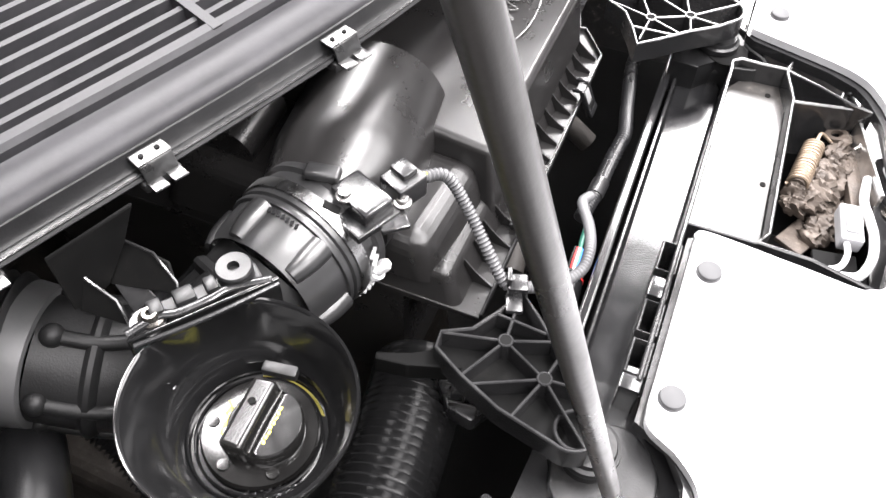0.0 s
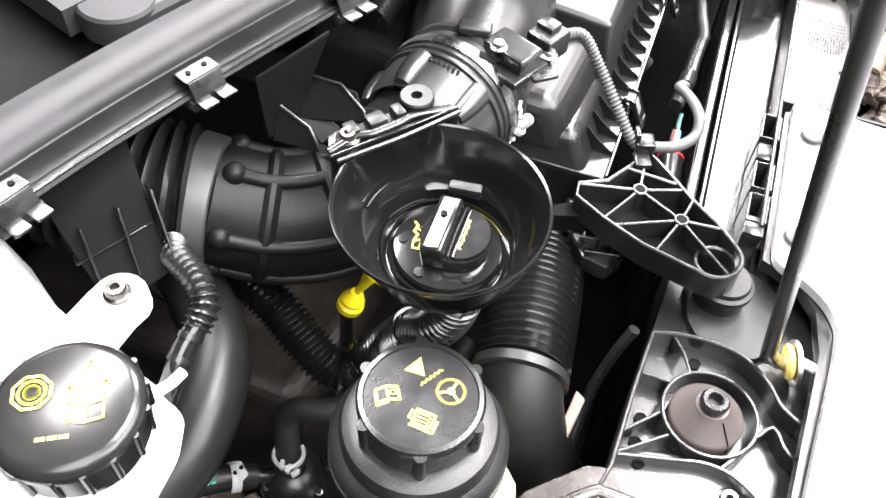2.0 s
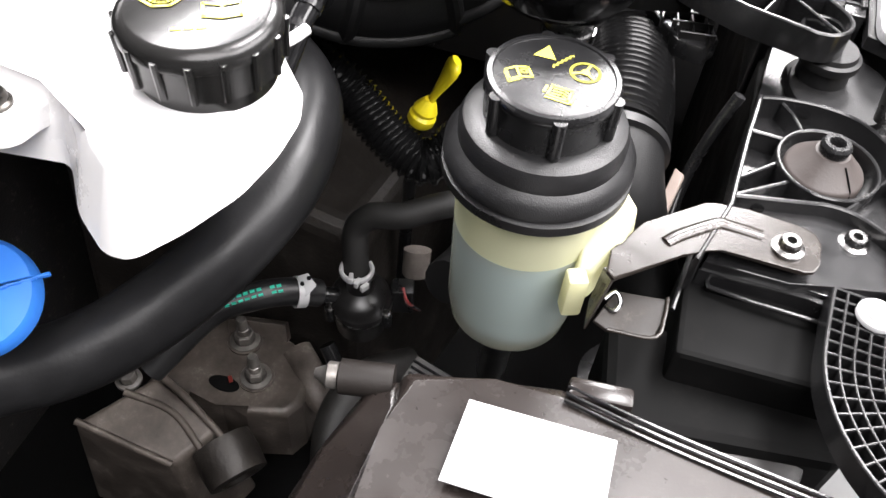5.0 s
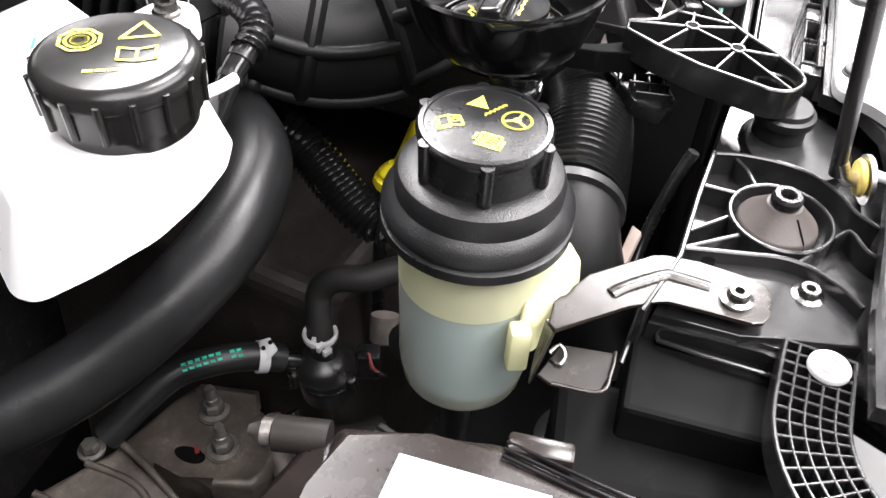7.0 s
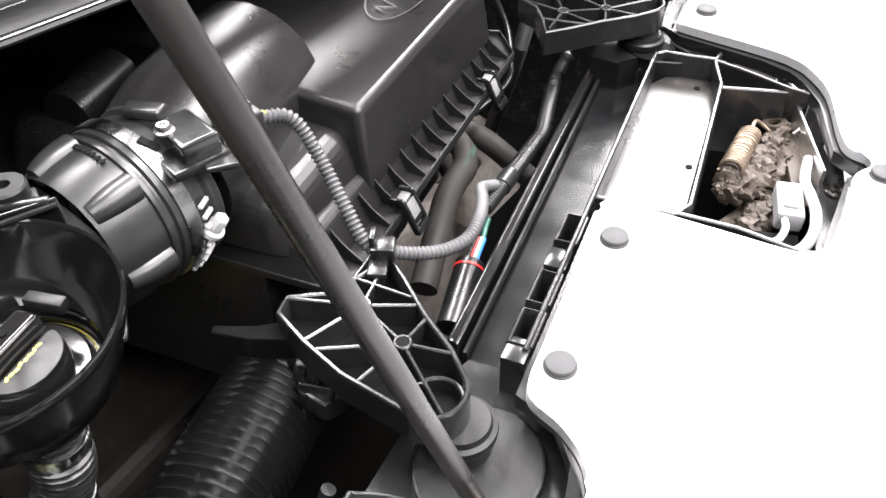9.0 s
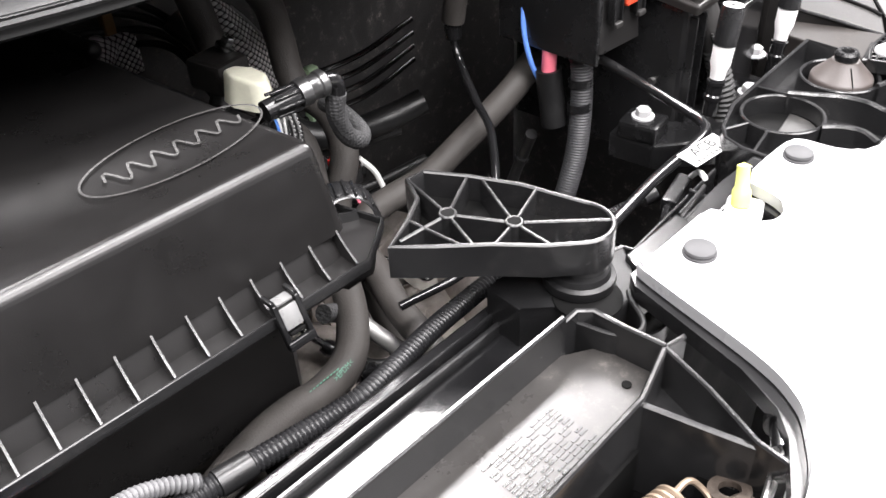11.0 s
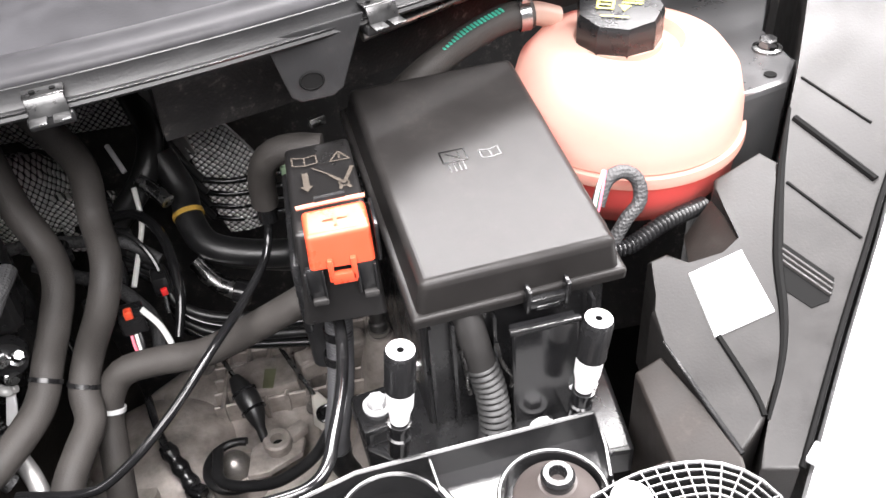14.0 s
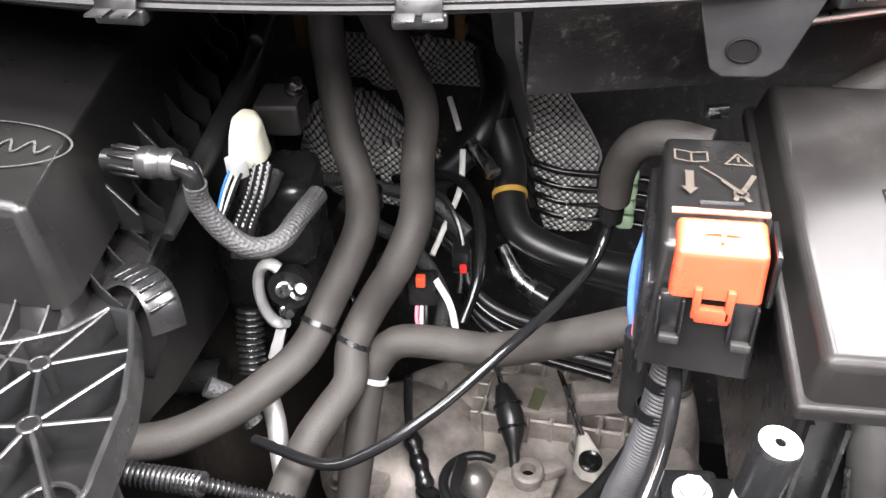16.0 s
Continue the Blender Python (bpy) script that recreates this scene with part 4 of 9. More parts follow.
lattice_arm("lattice_bracket", [(0.393, -0.017), (0.418, -0.010), (0.445, -0.012), (0.458, -0.026), (0.456, -0.046), (0.448, -0.066), (0.446, -0.09)], 0.021, 0.886, 0.8955, (0.406, -0.013))
lattice_arm("lattice_bracket", [(-0.464, -0.028), (-0.486, -0.0265), (-0.508, -0.026), (-0.527, -0.031), (-0.544, -0.042), (-0.556, -0.058), (-0.56, -0.080)], 0.030, 0.870, 0.8835, (-0.474, -0.031))

# bonnet prop rod with its yellow bush
RODBLACK = mat("worn_black_rod", (0.014, 0.013, 0.0125), 0.34, bump=0.1, var=0.3)
rod = thing("bonnet_prop_rod", (-0.3335, -0.0275, 0.887), "black bonnet prop rod pivoting in a yellow bush", "prop rod")
foot, direction = Vector((-0.3395, -0.0285, 0.890)), Vector((-0.246, 0.192, 1.0)).normalized()
bm = tube(B(), [foot, foot + direction * 0.3, foot + direction * 0.78], 0.0042, 16, 0.05)
part("shaft", bm, RODBLACK, rod, "long black steel shaft")
bm = tube(B(), [foot + direction * 0.01, foot + Vector((0.001, -0.006, -0.002)), foot + Vector((0.003, -0.018, -0.002))], 0.0042, 14, 0.002)
part("hook", bm, STEEL, rod)
bm = lathe(B(), [(0.0, -0.0016), (0.0095, -0.0016), (0.0105, 0.0), (0.0095, 0.0016), (0.0, 0.0016)], foot + Vector((0.002, -0.012, -0.001)), (0.25, -1, 0.12), 28)
part("bush", bm, mat("aged_yellow_bush", (0.60, 0.46, 0.12), 0.45), rod, "aged yellow plastic bush")
bm = lathe(B(), [(0.0, -0.0012), (0.0135, -0.0012), (0.0135, 0.0012), (0.0, 0.0012)], foot + Vector((0.003, -0.0155, -0.002)), (0.25, -1, 0.12), 28)
part("bracket_plate", bm, STEEL, rod, "bright round bracket plate")
part("pin", tube(B(), [foot + Vector((0.003, -0.014, 0.003)), foot + Vector((-0.004, -0.030, 0.004)), foot + Vector((-0.010, -0.032, -0.004))], 0.0028, 12, 0.002), CLIPWHITE, rod)

# bonnet latch in its pocket
latch = thing("bonnet_latch", (0.0, -0.1, 0.80), "corroded greasy steel bonnet latch with coil spring", "latch")
part("latch_plate", prism(B(), [(-0.048, -0.126), (0.048, -0.106), (0.052, -0.112), (0.028, -0.130), (-0.014, -0.137), (-0.045, -0.133)], 0.80, 0.868, bevel=0.001), RUST, latch, "rusty back plate")
part("side_strip", rib(B(), (0.050, -0.113), (-0.030, -0.1375), 0.0022, 0.84, 0.886), STEEL, latch, "upright bright strip")
random.seed(7)


def greasy_lump(a, b, w, h, seed):
    """Crumpled waxy lever mass from a to b."""
    a, b = Vector(a), Vector(b)
    d = (b - a).normalized()
    n = d.cross(Vector((0, 0, 1))).normalized()
    bm = B()
    rows = []
    for i in range(57):
        t = i / 56
        q = a.lerp(b, t)
        taper = 0.45 + 0.55 * math.sin(math.pi * min(1, 0.12 + t * 0.9))
        row = []
        for k in range(26):
            g = 2 * math.pi * k / 26
            p = q + n * (math.cos(g) * w * taper) + Vector((0, 0, math.sin(g) * h * taper))
            crease = abs(noise.noise(p * 130 + Vector((seed, 0, 0)))) + 0.6 * abs(noise.noise(p * 330 + Vector((0, seed, 0))))
            row.append(bm.verts.new(p + (p - q) * (0.50 - 1.35 * crease)))
        rows.append(row)
    for r1, r2 in zip(rows, rows[1:]):
        for k in range(26):
            bm.faces.new((r1[k], r1[(k + 1) % 26], r2[(k + 1) % 26], r2[k]))
    bm.faces.new(rows[0][::-1])
    bm.faces.new(rows[-1])
    return bm


part("lever", greasy_lump((-0.042, -0.084, 0.858), (0.030, -0.124, 0.864), 0.013, 0.008, 3), RUST, latch, "crumpled greasy lever")
part("lever", greasy_lump((-0.016, -0.096, 0.862), (0.040, -0.112, 0.870), 0.008, 0.006, 9), RUST, latch, "crumpled greasy lever")
part("lever", greasy_lump((-0.060, -0.100, 0.850), (-0.010, -0.128, 0.856), 0.011, 0.006, 21), RUST, latch, "crumpled greasy lever")
part("catch", block(B(), (-0.050, -0.098, 0.846), (0.04, 0.022, 0.004), -28, 0.001), RUST, latch, "flat catch plate")
part("ring", lathe(B(), [(0.0045, 0), (0.0085, 0), (0.0085, 0.003), (0.0045, 0.003), (0.0045, 0)], (0.038, -0.104, 0.869), (0.1, 0.2, 1), 22), RUST, latch)
turns = 15
coil = [(0.021 - 0.046 * i / 240 , -0.0895 + 0.007 * i / 240 + 0.0070 * math.cos(2 * math.pi * turns * i / 240), 0.868 + 0.0070 * math.sin(2 * math.pi * turns * i / 240)) for i in range(241)]
part("spring", tube(B(), coil, 0.0014, 6, 0.0016), BRASS, latch, "tan waxed coil spring")
part("spring_core", tube(B(), [(0.022, -0.0895, 0.868), (-0.026, -0.0825, 0.868)], 0.0058, 12), RUST, latch)
part("spring_hook", tube(B(), [(0.020, -0.0895, 0.874), (0.028, -0.091, 0.876), (0.031, -0.096, 0.872), (0.030, -0.103, 0.868)], 0.0014, 8, 0.002), BRASS, latch)
part("spring_end", greasy_lump((-0.024, -0.083, 0.866), (-0.042, -0.082, 0.858), 0.007, 0.006, 5), RUST, latch)
bm = B()
tube(bm, [(0.080, -0.102, 0.887), (0.070, -0.106, 0.887), (0.056, -0.114, 0.886)], 0.0050, 14)
lathe(bm, [(0.0, 0), (0.0072, 0), (0.0072, 0.004), (0.0, 0.004)], (0.066, -0.108, 0.8868), (1, 0.5, 0), 18)
part("cable_end", bm, BRIGHT, latch, "bright cable end ferrule")
part("inner_cable", tube(B(), [(0.056, -0.114, 0.886), (0.040, -0.118, 0.882), (0.026, -0.120, 0.878), (0.020, -0.116, 0.876)], 0.0012, 8, 0.003), STEEL, latch)
part("cable", tube(B(), [(-0.106, -0.096, 0.879), (-0.1085, -0.106, 0.880), (-0.102, -0.117, 0.880), (-0.088, -0.121, 0.879), (-0.077, -0.120, 0.877)], 0.0022, 10, 0.003), CLIPWHITE, latch, "thin pale cable")
part("cable", tube(B(), [(-0.107, -0.118, 0.876), (-0.104, -0.130, 0.878), (-0.088, -0.1365, 0.880), (-0.068, -0.1365, 0.880), (-0.050, -0.133, 0.878), (-0.030, -0.128, 0.876), (-0.008, -0.128, 0.878)], 0.0034, 10, 0.003), CLIPWHITE, latch, "pale cable loop")
bm = block(B(), (-0.058, -0.121, 0.874), (0.034, 0.016, 0.013), 8, 0.002)
block(bm, (-0.060, -0.121, 0.8815), (0.018, 0.009, 0.003), 8, 0.001)
part("connector", bm, mat("grey_plug_plastic", (0.30, 0.30, 0.31), 0.4), latch, "grey plug connector")
part("sensor_foot", block(B(), (-0.094, -0.118, 0.866), (0.03, 0.03, 0.004), 10, 0.001), DARK, latch)
part("screw", screw_head(B(), (-0.034, -0.1465, 0.8745), 0.0036, 0.004, washer=0.006), DARKSTEEL, latch)
part("ledge", prism(B(), [(0.02, -0.134), (-0.11, -0.139), (-0.11, -0.152), (-0.05, -0.156), (0.03, -0.146)], 0.862, 0.8735), PANEL, latch)
part("edge_hook", block(B(), (-0.006, -0.146, 0.886), (0.016, 0.018, 0.004), 20, 0.001), CLIPWHITE, latch)

# ---- intake and air box ----
airbox = thing("air_filter_box", (-0.09, 0.2, 0.80), "black plastic air filter box with ribbed flange", "air box")
bm = B()
prism(bm, [(-0.240, 0.140), (0.004, 0.140), (0.012, 0.150), (0.016, 0.175), (0.014, 0.25), (-0.022, 0.43), (-0.240, 0.43)], 0.78, 0.889)
part("lower_shell", bm, SATIN, airbox)
FL = [(-0.243, 0.088), (0.024, 0.086), (0.052, 0.106), (0.036, 0.165), (0.022, 0.25), (-0.014, 0.44), (-0.243, 0.44)]
bm = prism(B(), FL, 0.889, 0.8935, bevel=0.001)
part("flange", bm, SATIN, airbox)


def shell(bm, lower, upper, z0, z1, bevel):
    lo = [bm.verts.new((*q[:2], q[2] if len(q) > 2 else z0)) for q in lower]
    hi = [bm.verts.new((*q[:2], q[2] if len(q) > 2 else z1)) for q in upper]
    n = len(lo)
    top = bm.faces.new(hi)
    bm.faces.new(lo[::-1])
    sides = [bm.faces.new((lo[i], lo[(i + 1) % n], hi[(i + 1) % n], hi[i])) for i in range(n)]
    edges = set(top.edges) | {e for f in sides for e in f.edges if (e.verts[0] in lo) != (e.verts[1] in lo)}
    bmesh.ops.bevel(bm, geom=list(edges), offset=bevel, segments=5, profile=0.5, affect="EDGES", clamp_overlap=True)
    keep_flat(bm)
    return bm


# lid: low deck all over, raised box on the right, rounded outlet hump on the left
part("lid_deck", shell(B(), [(-0.242, 0.102), (0.020, 0.100), (0.026, 0.113), (-0.008, 0.25), (-0.048, 0.43), (-0.242, 0.43)], [(-0.234, 0.113), (0.012, 0.110), (0.018, 0.120), (-0.016, 0.25), (-0.056, 0.42), (-0.234, 0.42)], 0.8935, 0.915, 0.008), SATIN, airbox)
part("lid_top", shell(B(), [(-0.172, 0.106), (0.026, 0.104), (0.029, 0.114), (-0.003, 0.25), (-0.042, 0.42), (-0.165, 0.42)], [(-0.167, 0.112, 0.955), (0.019, 0.109, 0.955), (0.018, 0.118, 0.957), (-0.010, 0.25, 0.966), (-0.050, 0.41, 0.982), (-0.157, 0.41, 0.982)], 0.905, 0.955, 0.009), SATIN, airbox, "raised lid with soft edges")
part("outlet_step", shell(B(), [(-0.240, 0.118), (-0.160, 0.112), (-0.155, 0.31), (-0.245, 0.31)], [(-0.236, 0.129, 0.934), (-0.165, 0.120, 0.944), (-0.16, 0.30, 0.95), (-0.236, 0.30, 0.95)], 0.905, 0.94, 0.012), SATIN, airbox)
bm = tube(B(), [(-0.246, 0.188, 0.944), (-0.20, 0.192, 0.946), (-0.14, 0.20, 0.946)], 0.042, 36, 0.006, radius=lambda t: 0.040 + 0.006 * min(1, t * 3))
part("outlet", bm, SATIN, airbox, "rounded outlet neck")
bm = tube(B(), [(-0.225, 0.262, 0.952), (-0.18, 0.262, 0.956)], 0.016, 20)
part("ridge", bm, SATIN, airbox)
# fins along the flange
for i in range(15):
    x = 0.0182 - i * 0.0170
    bm = B()
    pts = [(0.0885, 0.8935), (0.0885, 0.8960), (0.0940, 0.8990), (0.1010, 0.9040), (0.1085, 0.9115), (0.1085, 0.8935)]
    a = [bm.verts.new((x + 0.002 * (y - 0.0885) / 0.02, y, z)) for y, z in pts]
    b = [bm.verts.new((x + 0.0011 + 0.002 * (y - 0.0885) / 0.02, y, z)) for y, z in pts]
    bm.faces.new(a)
    bm.faces.new(b[::-1])
    for k in range(6):
        bm.faces.new((a[k], a[(k + 1) % 6], b[(k + 1) % 6], b[k]))
    part("fin", bm, SATIN, airbox)
for i in range(13):
    y = 0.118 + i * 0.0235
    lipx = 0.0495 - 0.27 * (y - 0.106) if y < 0.165 else 0.0345 - 0.178 * (y - 0.165)
    bm = B()
    rise = max(0.0, 0.17 * (y - 0.165))
    pts = [(0.0, 0.0, 0.8935), (-0.0005, 0.001, 0.8985 + rise), (-0.008, 0.0045, 0.8992 + rise), (-0.016, 0.0085, 0.9020 + rise), (-0.026, 0.0130, 0.9100 + rise), (-0.026, 0.0130, 0.8935)]
    a = [bm.verts.new((lipx + x, y + dy, z)) for x, dy, z in pts]
    b = [bm.verts.new((lipx + x, y + dy + 0.0011, z)) for x, dy, z in pts]
    bm.faces.new(a)
    bm.faces.new(b[::-1])
    for k in range(6):
        bm.faces.new((a[k], a[(k + 1) % 6], b[(k + 1) % 6], b[k]))
    part("fin", bm, PANEL, airbox)
part("edge_seal", tube(B(), [(0.046, 0.165, 0.905), (0.043, 0.20, 0.913), (0.036, 0.25, 0.918), (0.026, 0.31, 0.922), (0.014, 0.37, 0.926)], 0.0068, 14, 0.006, radius=lambda t: 0.0035 + 0.0035 * min(1, t * 4), flat=0.8), RUBBER, airbox, "thick rubbery edge strip")
part("edge_coil", tube(B(), [(0.024, 0.335, 0.934), (0.018, 0.365, 0.936), (0.010, 0.40, 0.938)], 0.0048, 10, ripple=0.003, pitch=0.0055), RUBBER, airbox)
part("side_rib", rib(B(), (0.000, 0.176), (0.028, 0.172), 0.0018, 0.90, 0.938, 0.912), PANEL, airbox)
part("side_rib", rib(B(), (-0.010, 0.228), (0.016, 0.224), 0.0018, 0.90, 0.942, 0.915), PANEL, airbox)
part("flange_lip", wall_line(B(), [(-0.243, 0.0875), (0.0235, 0.0855), (0.0515, 0.106), (0.0360, 0.165), (0.022, 0.25), (-0.014, 0.44)], 0.0018, 0.8915, 0.8975), PANEL, airbox)
# oval badge outline with a plain wavy line
bm = B()
mb = pose(-0.0285, 0.1480, 0.9595, 5.0, 0, 3)
el = [(0.047 * math.cos(a), 0.0185 * math.sin(a)) for a in (2 * math.pi * i / 56 for i in range(57))]
for a, b in zip(el, el[1:]):
    strip(bm, [a, b], 0.0011, 0.0007, mb)
wave = [(-0.036 + 0.072 * i / 40, 0.006 * math.sin(i * 0.95) * (1 - 0.3 * i / 40)) for i in range(41)]
for a, b in zip(wave, wave[1:]):
    strip(bm, [a, b], 0.0013, 0.0007, mb)
part("oval_badge", bm, mat("raised_badge_plastic", (0.055, 0.054, 0.053), 0.3), airbox, "raised oval badge outline")
# spring clips
for x in (-0.168, -0.027):
    bm = block(B(), (x, 0.0820, 0.8965), (0.0095, 0.0014, 0.0110), 0, 0.0005, 2, rx=-24)
    block(bm, (x, 0.0880, 0.9030), (0.0090, 0.0060, 0.0014), 0, 0.0005)
    part("strap_clip", bm, mat("pale_clip_plastic", (0.16, 0.16, 0.16), 0.3, bump=0.05), airbox, "pale over-centre lid clip")
    for dx in (-0.0062, 0.0062):
        bm = block(B(), (x + dx, 0.0812, 0.8935), (0.0026, 0.0040, 0.0230), 0, 0.0008, 2, rx=-24)
        block(bm, (x + dx, 0.0890, 0.9045), (0.0026, 0.0090, 0.0026), 0, 0.0008)
        part("clip_arm", bm, GLOSS, airbox)
    part("clip_frame", block(B(), (x, 0.0765, 0.8850), (0.0150, 0.0036, 0.0046), 0, 0.001, 2, rx=-24), GLOSS, airbox)
    part("clip_slot", block(B(), (x, 0.0792, 0.8895), (0.0085, 0.0030, 0.0020), 0, 0.0005, 2, rx=-24), DARK, airbox)


def box_bracket(mx, x0):
    """Triangular lattice arm from the air box to a rubber mount on the front panel. mx mirrors it."""
    dy, dz = (-0.002, 0.004) if mx > 0 else (0.005, -0.001)
    L = lambda x, y: (x0 + mx * x, y + dy)
    ob = thing("air_box_bracket", (*L(0.02, 0.04), 0.90), "black triangular ribbed plastic bracket arm", "bracket", "air box brackets")
    outline = [(0.004, 0.062), (0.0165, 0.048), (0.035, 0.029), (0.050, 0.010)] + [(0.0740 + 0.0162 * math.cos(math.radians(a)), 0.0100 + 0.0162 * math.sin(math.radians(a))) for a in range(225, 386, 16)] + [(0.0810, 0.050), (0.0700, 0.075), (0.0585, 0.095), (0.0480, 0.096), (0.0390, 0.080), (0.0220, 0.070)]
    pts = [L(*q) for q in outline]
    z0, z1 = 0.899 + dz, 0.918 + dz
    bm = wall_line(B(), pts, 0.0026, z0 + 0.001, z1, closed=True)
    part("rim", bm, PANEL, ob)
    # floor between the ribs is near-black, shade put into the colour
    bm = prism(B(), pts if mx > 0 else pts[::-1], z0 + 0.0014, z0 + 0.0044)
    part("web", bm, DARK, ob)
    h1, h2 = (0.0395, 0.060), (0.0545, 0.032)
    for a, b in ((h1, (0.0100, 0.062)), (h1, (0.0690, 0.075)), (h1, (0.0480, 0.095)), (h1, (0.030, 0.036)), (h1, h2), (h2, (0.0365, 0.028)), (h2, (0.0835, 0.042)), (h2, (0.0725, 0.068)), (h2, (0.085, 0.0)), (h2, (0.052, 0.008)), ((0.0240, 0.070), (0.0260, 0.040))):
        part("spoke", rib(B(), L(*a), L(*b), 0.002, z0 + 0.0035, z1 - 0.0004), PANEL, ob)
    for h in (h1, h2):
        part("hub", ring_wall(B(), L(*h), 0.0046, 0.0017, z0 + 0.0035, z1 + 0.0003, 22), PANEL, ob)
        # dark disc near the hub's top paints the shade inside the bore
        part("hub_bore", lathe(B(), [(0.0, 0.0), (0.0039, 0.0), (0.0039, 0.001), (0.0, 0.001)], (*L(*h), z1 - 0.0009), seg=18), DARK, ob, "dark disc standing for bore shade")
    if mx < 0:
        part("arm", prism(B(), [(-0.2855, 0.0830), (-0.2960, 0.1130), (-0.2990, 0.1320), (-0.2940, 0.1335), (-0.2885, 0.1130), (-0.2770, 0.0990)], 0.890, 0.9040, bevel=0.0012), DARK, ob, "long arm running to the air box")
    part("sleeve", ring_wall(B(), L(0.074, 0.007), 0.0128, 0.0024, 0.8985, 0.911, 26), PANEL, ob)
    return ob


box_bracket(1, 0.0125)
box_bracket(-1, -0.2265)

# mass-air-flow duct, elbow and bellows
duct = thing("intake_duct", (-0.33, 0.22, 0.88), "black ribbed rubber intake duct from bellows to air box", "intake duct")
AX = (-0.98, 0.19, 0.0)
MC = Vector((-0.247, 0.186, 0.944))
DUCTGREY = mat("satin_duct_plastic", (0.016, 0.016, 0.0165), 0.34, bump=0.08, scale=800, dust=0.03, rvar=0.06, spec=0.6)
AXN = Vector(AX).normalized()
ELBOWRUBBER = mat("matt_elbow_rubber", (0.0060, 0.0060, 0.0062), 0.46, bump=0.25, scale=900, dust=0.0, rvar=0.08, spec=0.22)
part("meter_tube", lathe(B(), [(0.036, -0.004), (0.0415, -0.002), (0.0430, 0.0), (0.0430, 0.004), (0.0408, 0.006), (0.0406, 0.012), (0.0425, 0.013), (0.0425, 0.026), (0.0408, 0.027), (0.0400, 0.040), (0.0385, 0.050), (0.0360, 0.058)], MC, AX, 56), DUCTGREY, duct, "smooth shiny black meter tube")
part("hose_clamp", lathe(B(), [(0.0425, 0.0145), (0.0438, 0.0148), (0.0440, 0.0180), (0.0438, 0.0225), (0.0425, 0.0228), (0.0425, 0.0145)], MC, AX, 56), mat("satin_clamp_steel", (0.30, 0.30, 0.30), 0.30, 1.0, 0.05, 500, 0.25, 60), duct, "satin steel hose clamp band")
part("ring", lathe(B(), [(0.0395, 0.0285), (0.0424, 0.0290), (0.0428, 0.0305), (0.0424, 0.0320), (0.0395, 0.0325)], MC, AX, 56), DUCTGREY, duct)
TX = AXN.cross(Vector((0, 0, 1))).normalized()
for a in range(6):
    g = math.radians(60 * a + 12)
    rad = TX * math.cos(g) + Vector((0, 0, 1)) * math.sin(g)
    part("lug", tube(B(), [MC + AXN * 0.033 + rad * 0.0375, MC + AXN * 0.045 + rad * 0.0372, MC + AXN * 0.056 + rad * 0.0352], 0.0075, 14, 0.003, radius=lambda t: 0.0078 - 0.0026 * t * t), DUCTGREY, duct, "rounded stiffening lug")
part("tube_tab", block(B(), MC + AXN * 0.002 + Vector((0, -0.004, 0.0445)), (0.010, 0.020, 0.006), 11, 0.002, 3), DUCTGREY, duct)
# dark block on the band stands for shade in its slot
part("clamp_slot", block(B(), MC + AXN * 0.0185 + Vector((0, -0.0200, 0.0391)), (0.005, 0.010, 0.0012), 11, 0.0004, 1, rx=27), DARK, duct, "dark patch on the clamp band standing for slot shade")
ELBOW = [(-0.292, 0.196, 0.940), (-0.318, 0.205, 0.930), (-0.344, 0.224, 0.916), (-0.363, 0.256, 0.912), (-0.3775, 0.294, 0.9233)]
part("elbow", tube(B(), ELBOW, 0.0355, 44, 0.004), ELBOWRUBBER, duct, "matt rubber elbow")
path = smooth_path(ELBOW, 0.004)
ends = len(path)


def elbow_frame(i):
    d = (path[min(i + 1, ends - 1)] - path[max(i - 1, 0)]).normalized()
    sd = d.cross(Vector((0, 0, 1))).normalized()
    return path[i], d, sd, sd.cross(d)


for f in (0.16, 0.48, 0.80):
    q, d, sd, u = elbow_frame(int(f * (ends - 1)))
    part("hoop", lathe(B(), [(0.0340, -0.0060), (0.0372, -0.0040), (0.0392, -0.0015), (0.0392, 0.0012), (0.0368, 0.0035), (0.0340, 0.0055)], q, d, 44), ELBOWRUBBER, duct, "thick rounded cross ridge")
for k in range(6):
    ang = math.radians(60 * k + 18)
    for f0, f1, turn in ((0.16, 0.48, 0.0), (0.48, 0.97, 22.0)):
        line = []
        for j in range(9):
            q, d, sd, u = elbow_frame(int((f0 + (f1 - f0) * j / 8) * (ends - 1)))
            g = ang + math.radians(turn)
            line.append(q + (sd * math.cos(g) + u * math.sin(g)) * 0.0358)
        part("length_rib", tube(B(), line, 0.0042, 10, 0.004), ELBOWRUBBER, duct, "long rounded ridge")
        if f1 > 0.9:
            bm = B()
            bmesh.ops.create_uvsphere(bm, u_segments=14, v_segments=8, radius=0.0066)
            bmesh.ops.translate(bm, verts=bm.verts[:], vec=line[-1])
            part("rib_end", bm, ELBOWRUBBER, duct)
part("band", lathe(B(), [(0.0350, -0.0075), (0.0388, -0.0070), (0.0396, 0.000), (0.0402, 0.0065), (0.0350, 0.0075)], (-0.3785, 0.2955, 0.9240), (-0.25, 0.95, 0.15), 44), mat("pale_worn_rubber_band", (0.055, 0.055, 0.056), 0.42, bump=0.1), duct, "pale smooth end band")
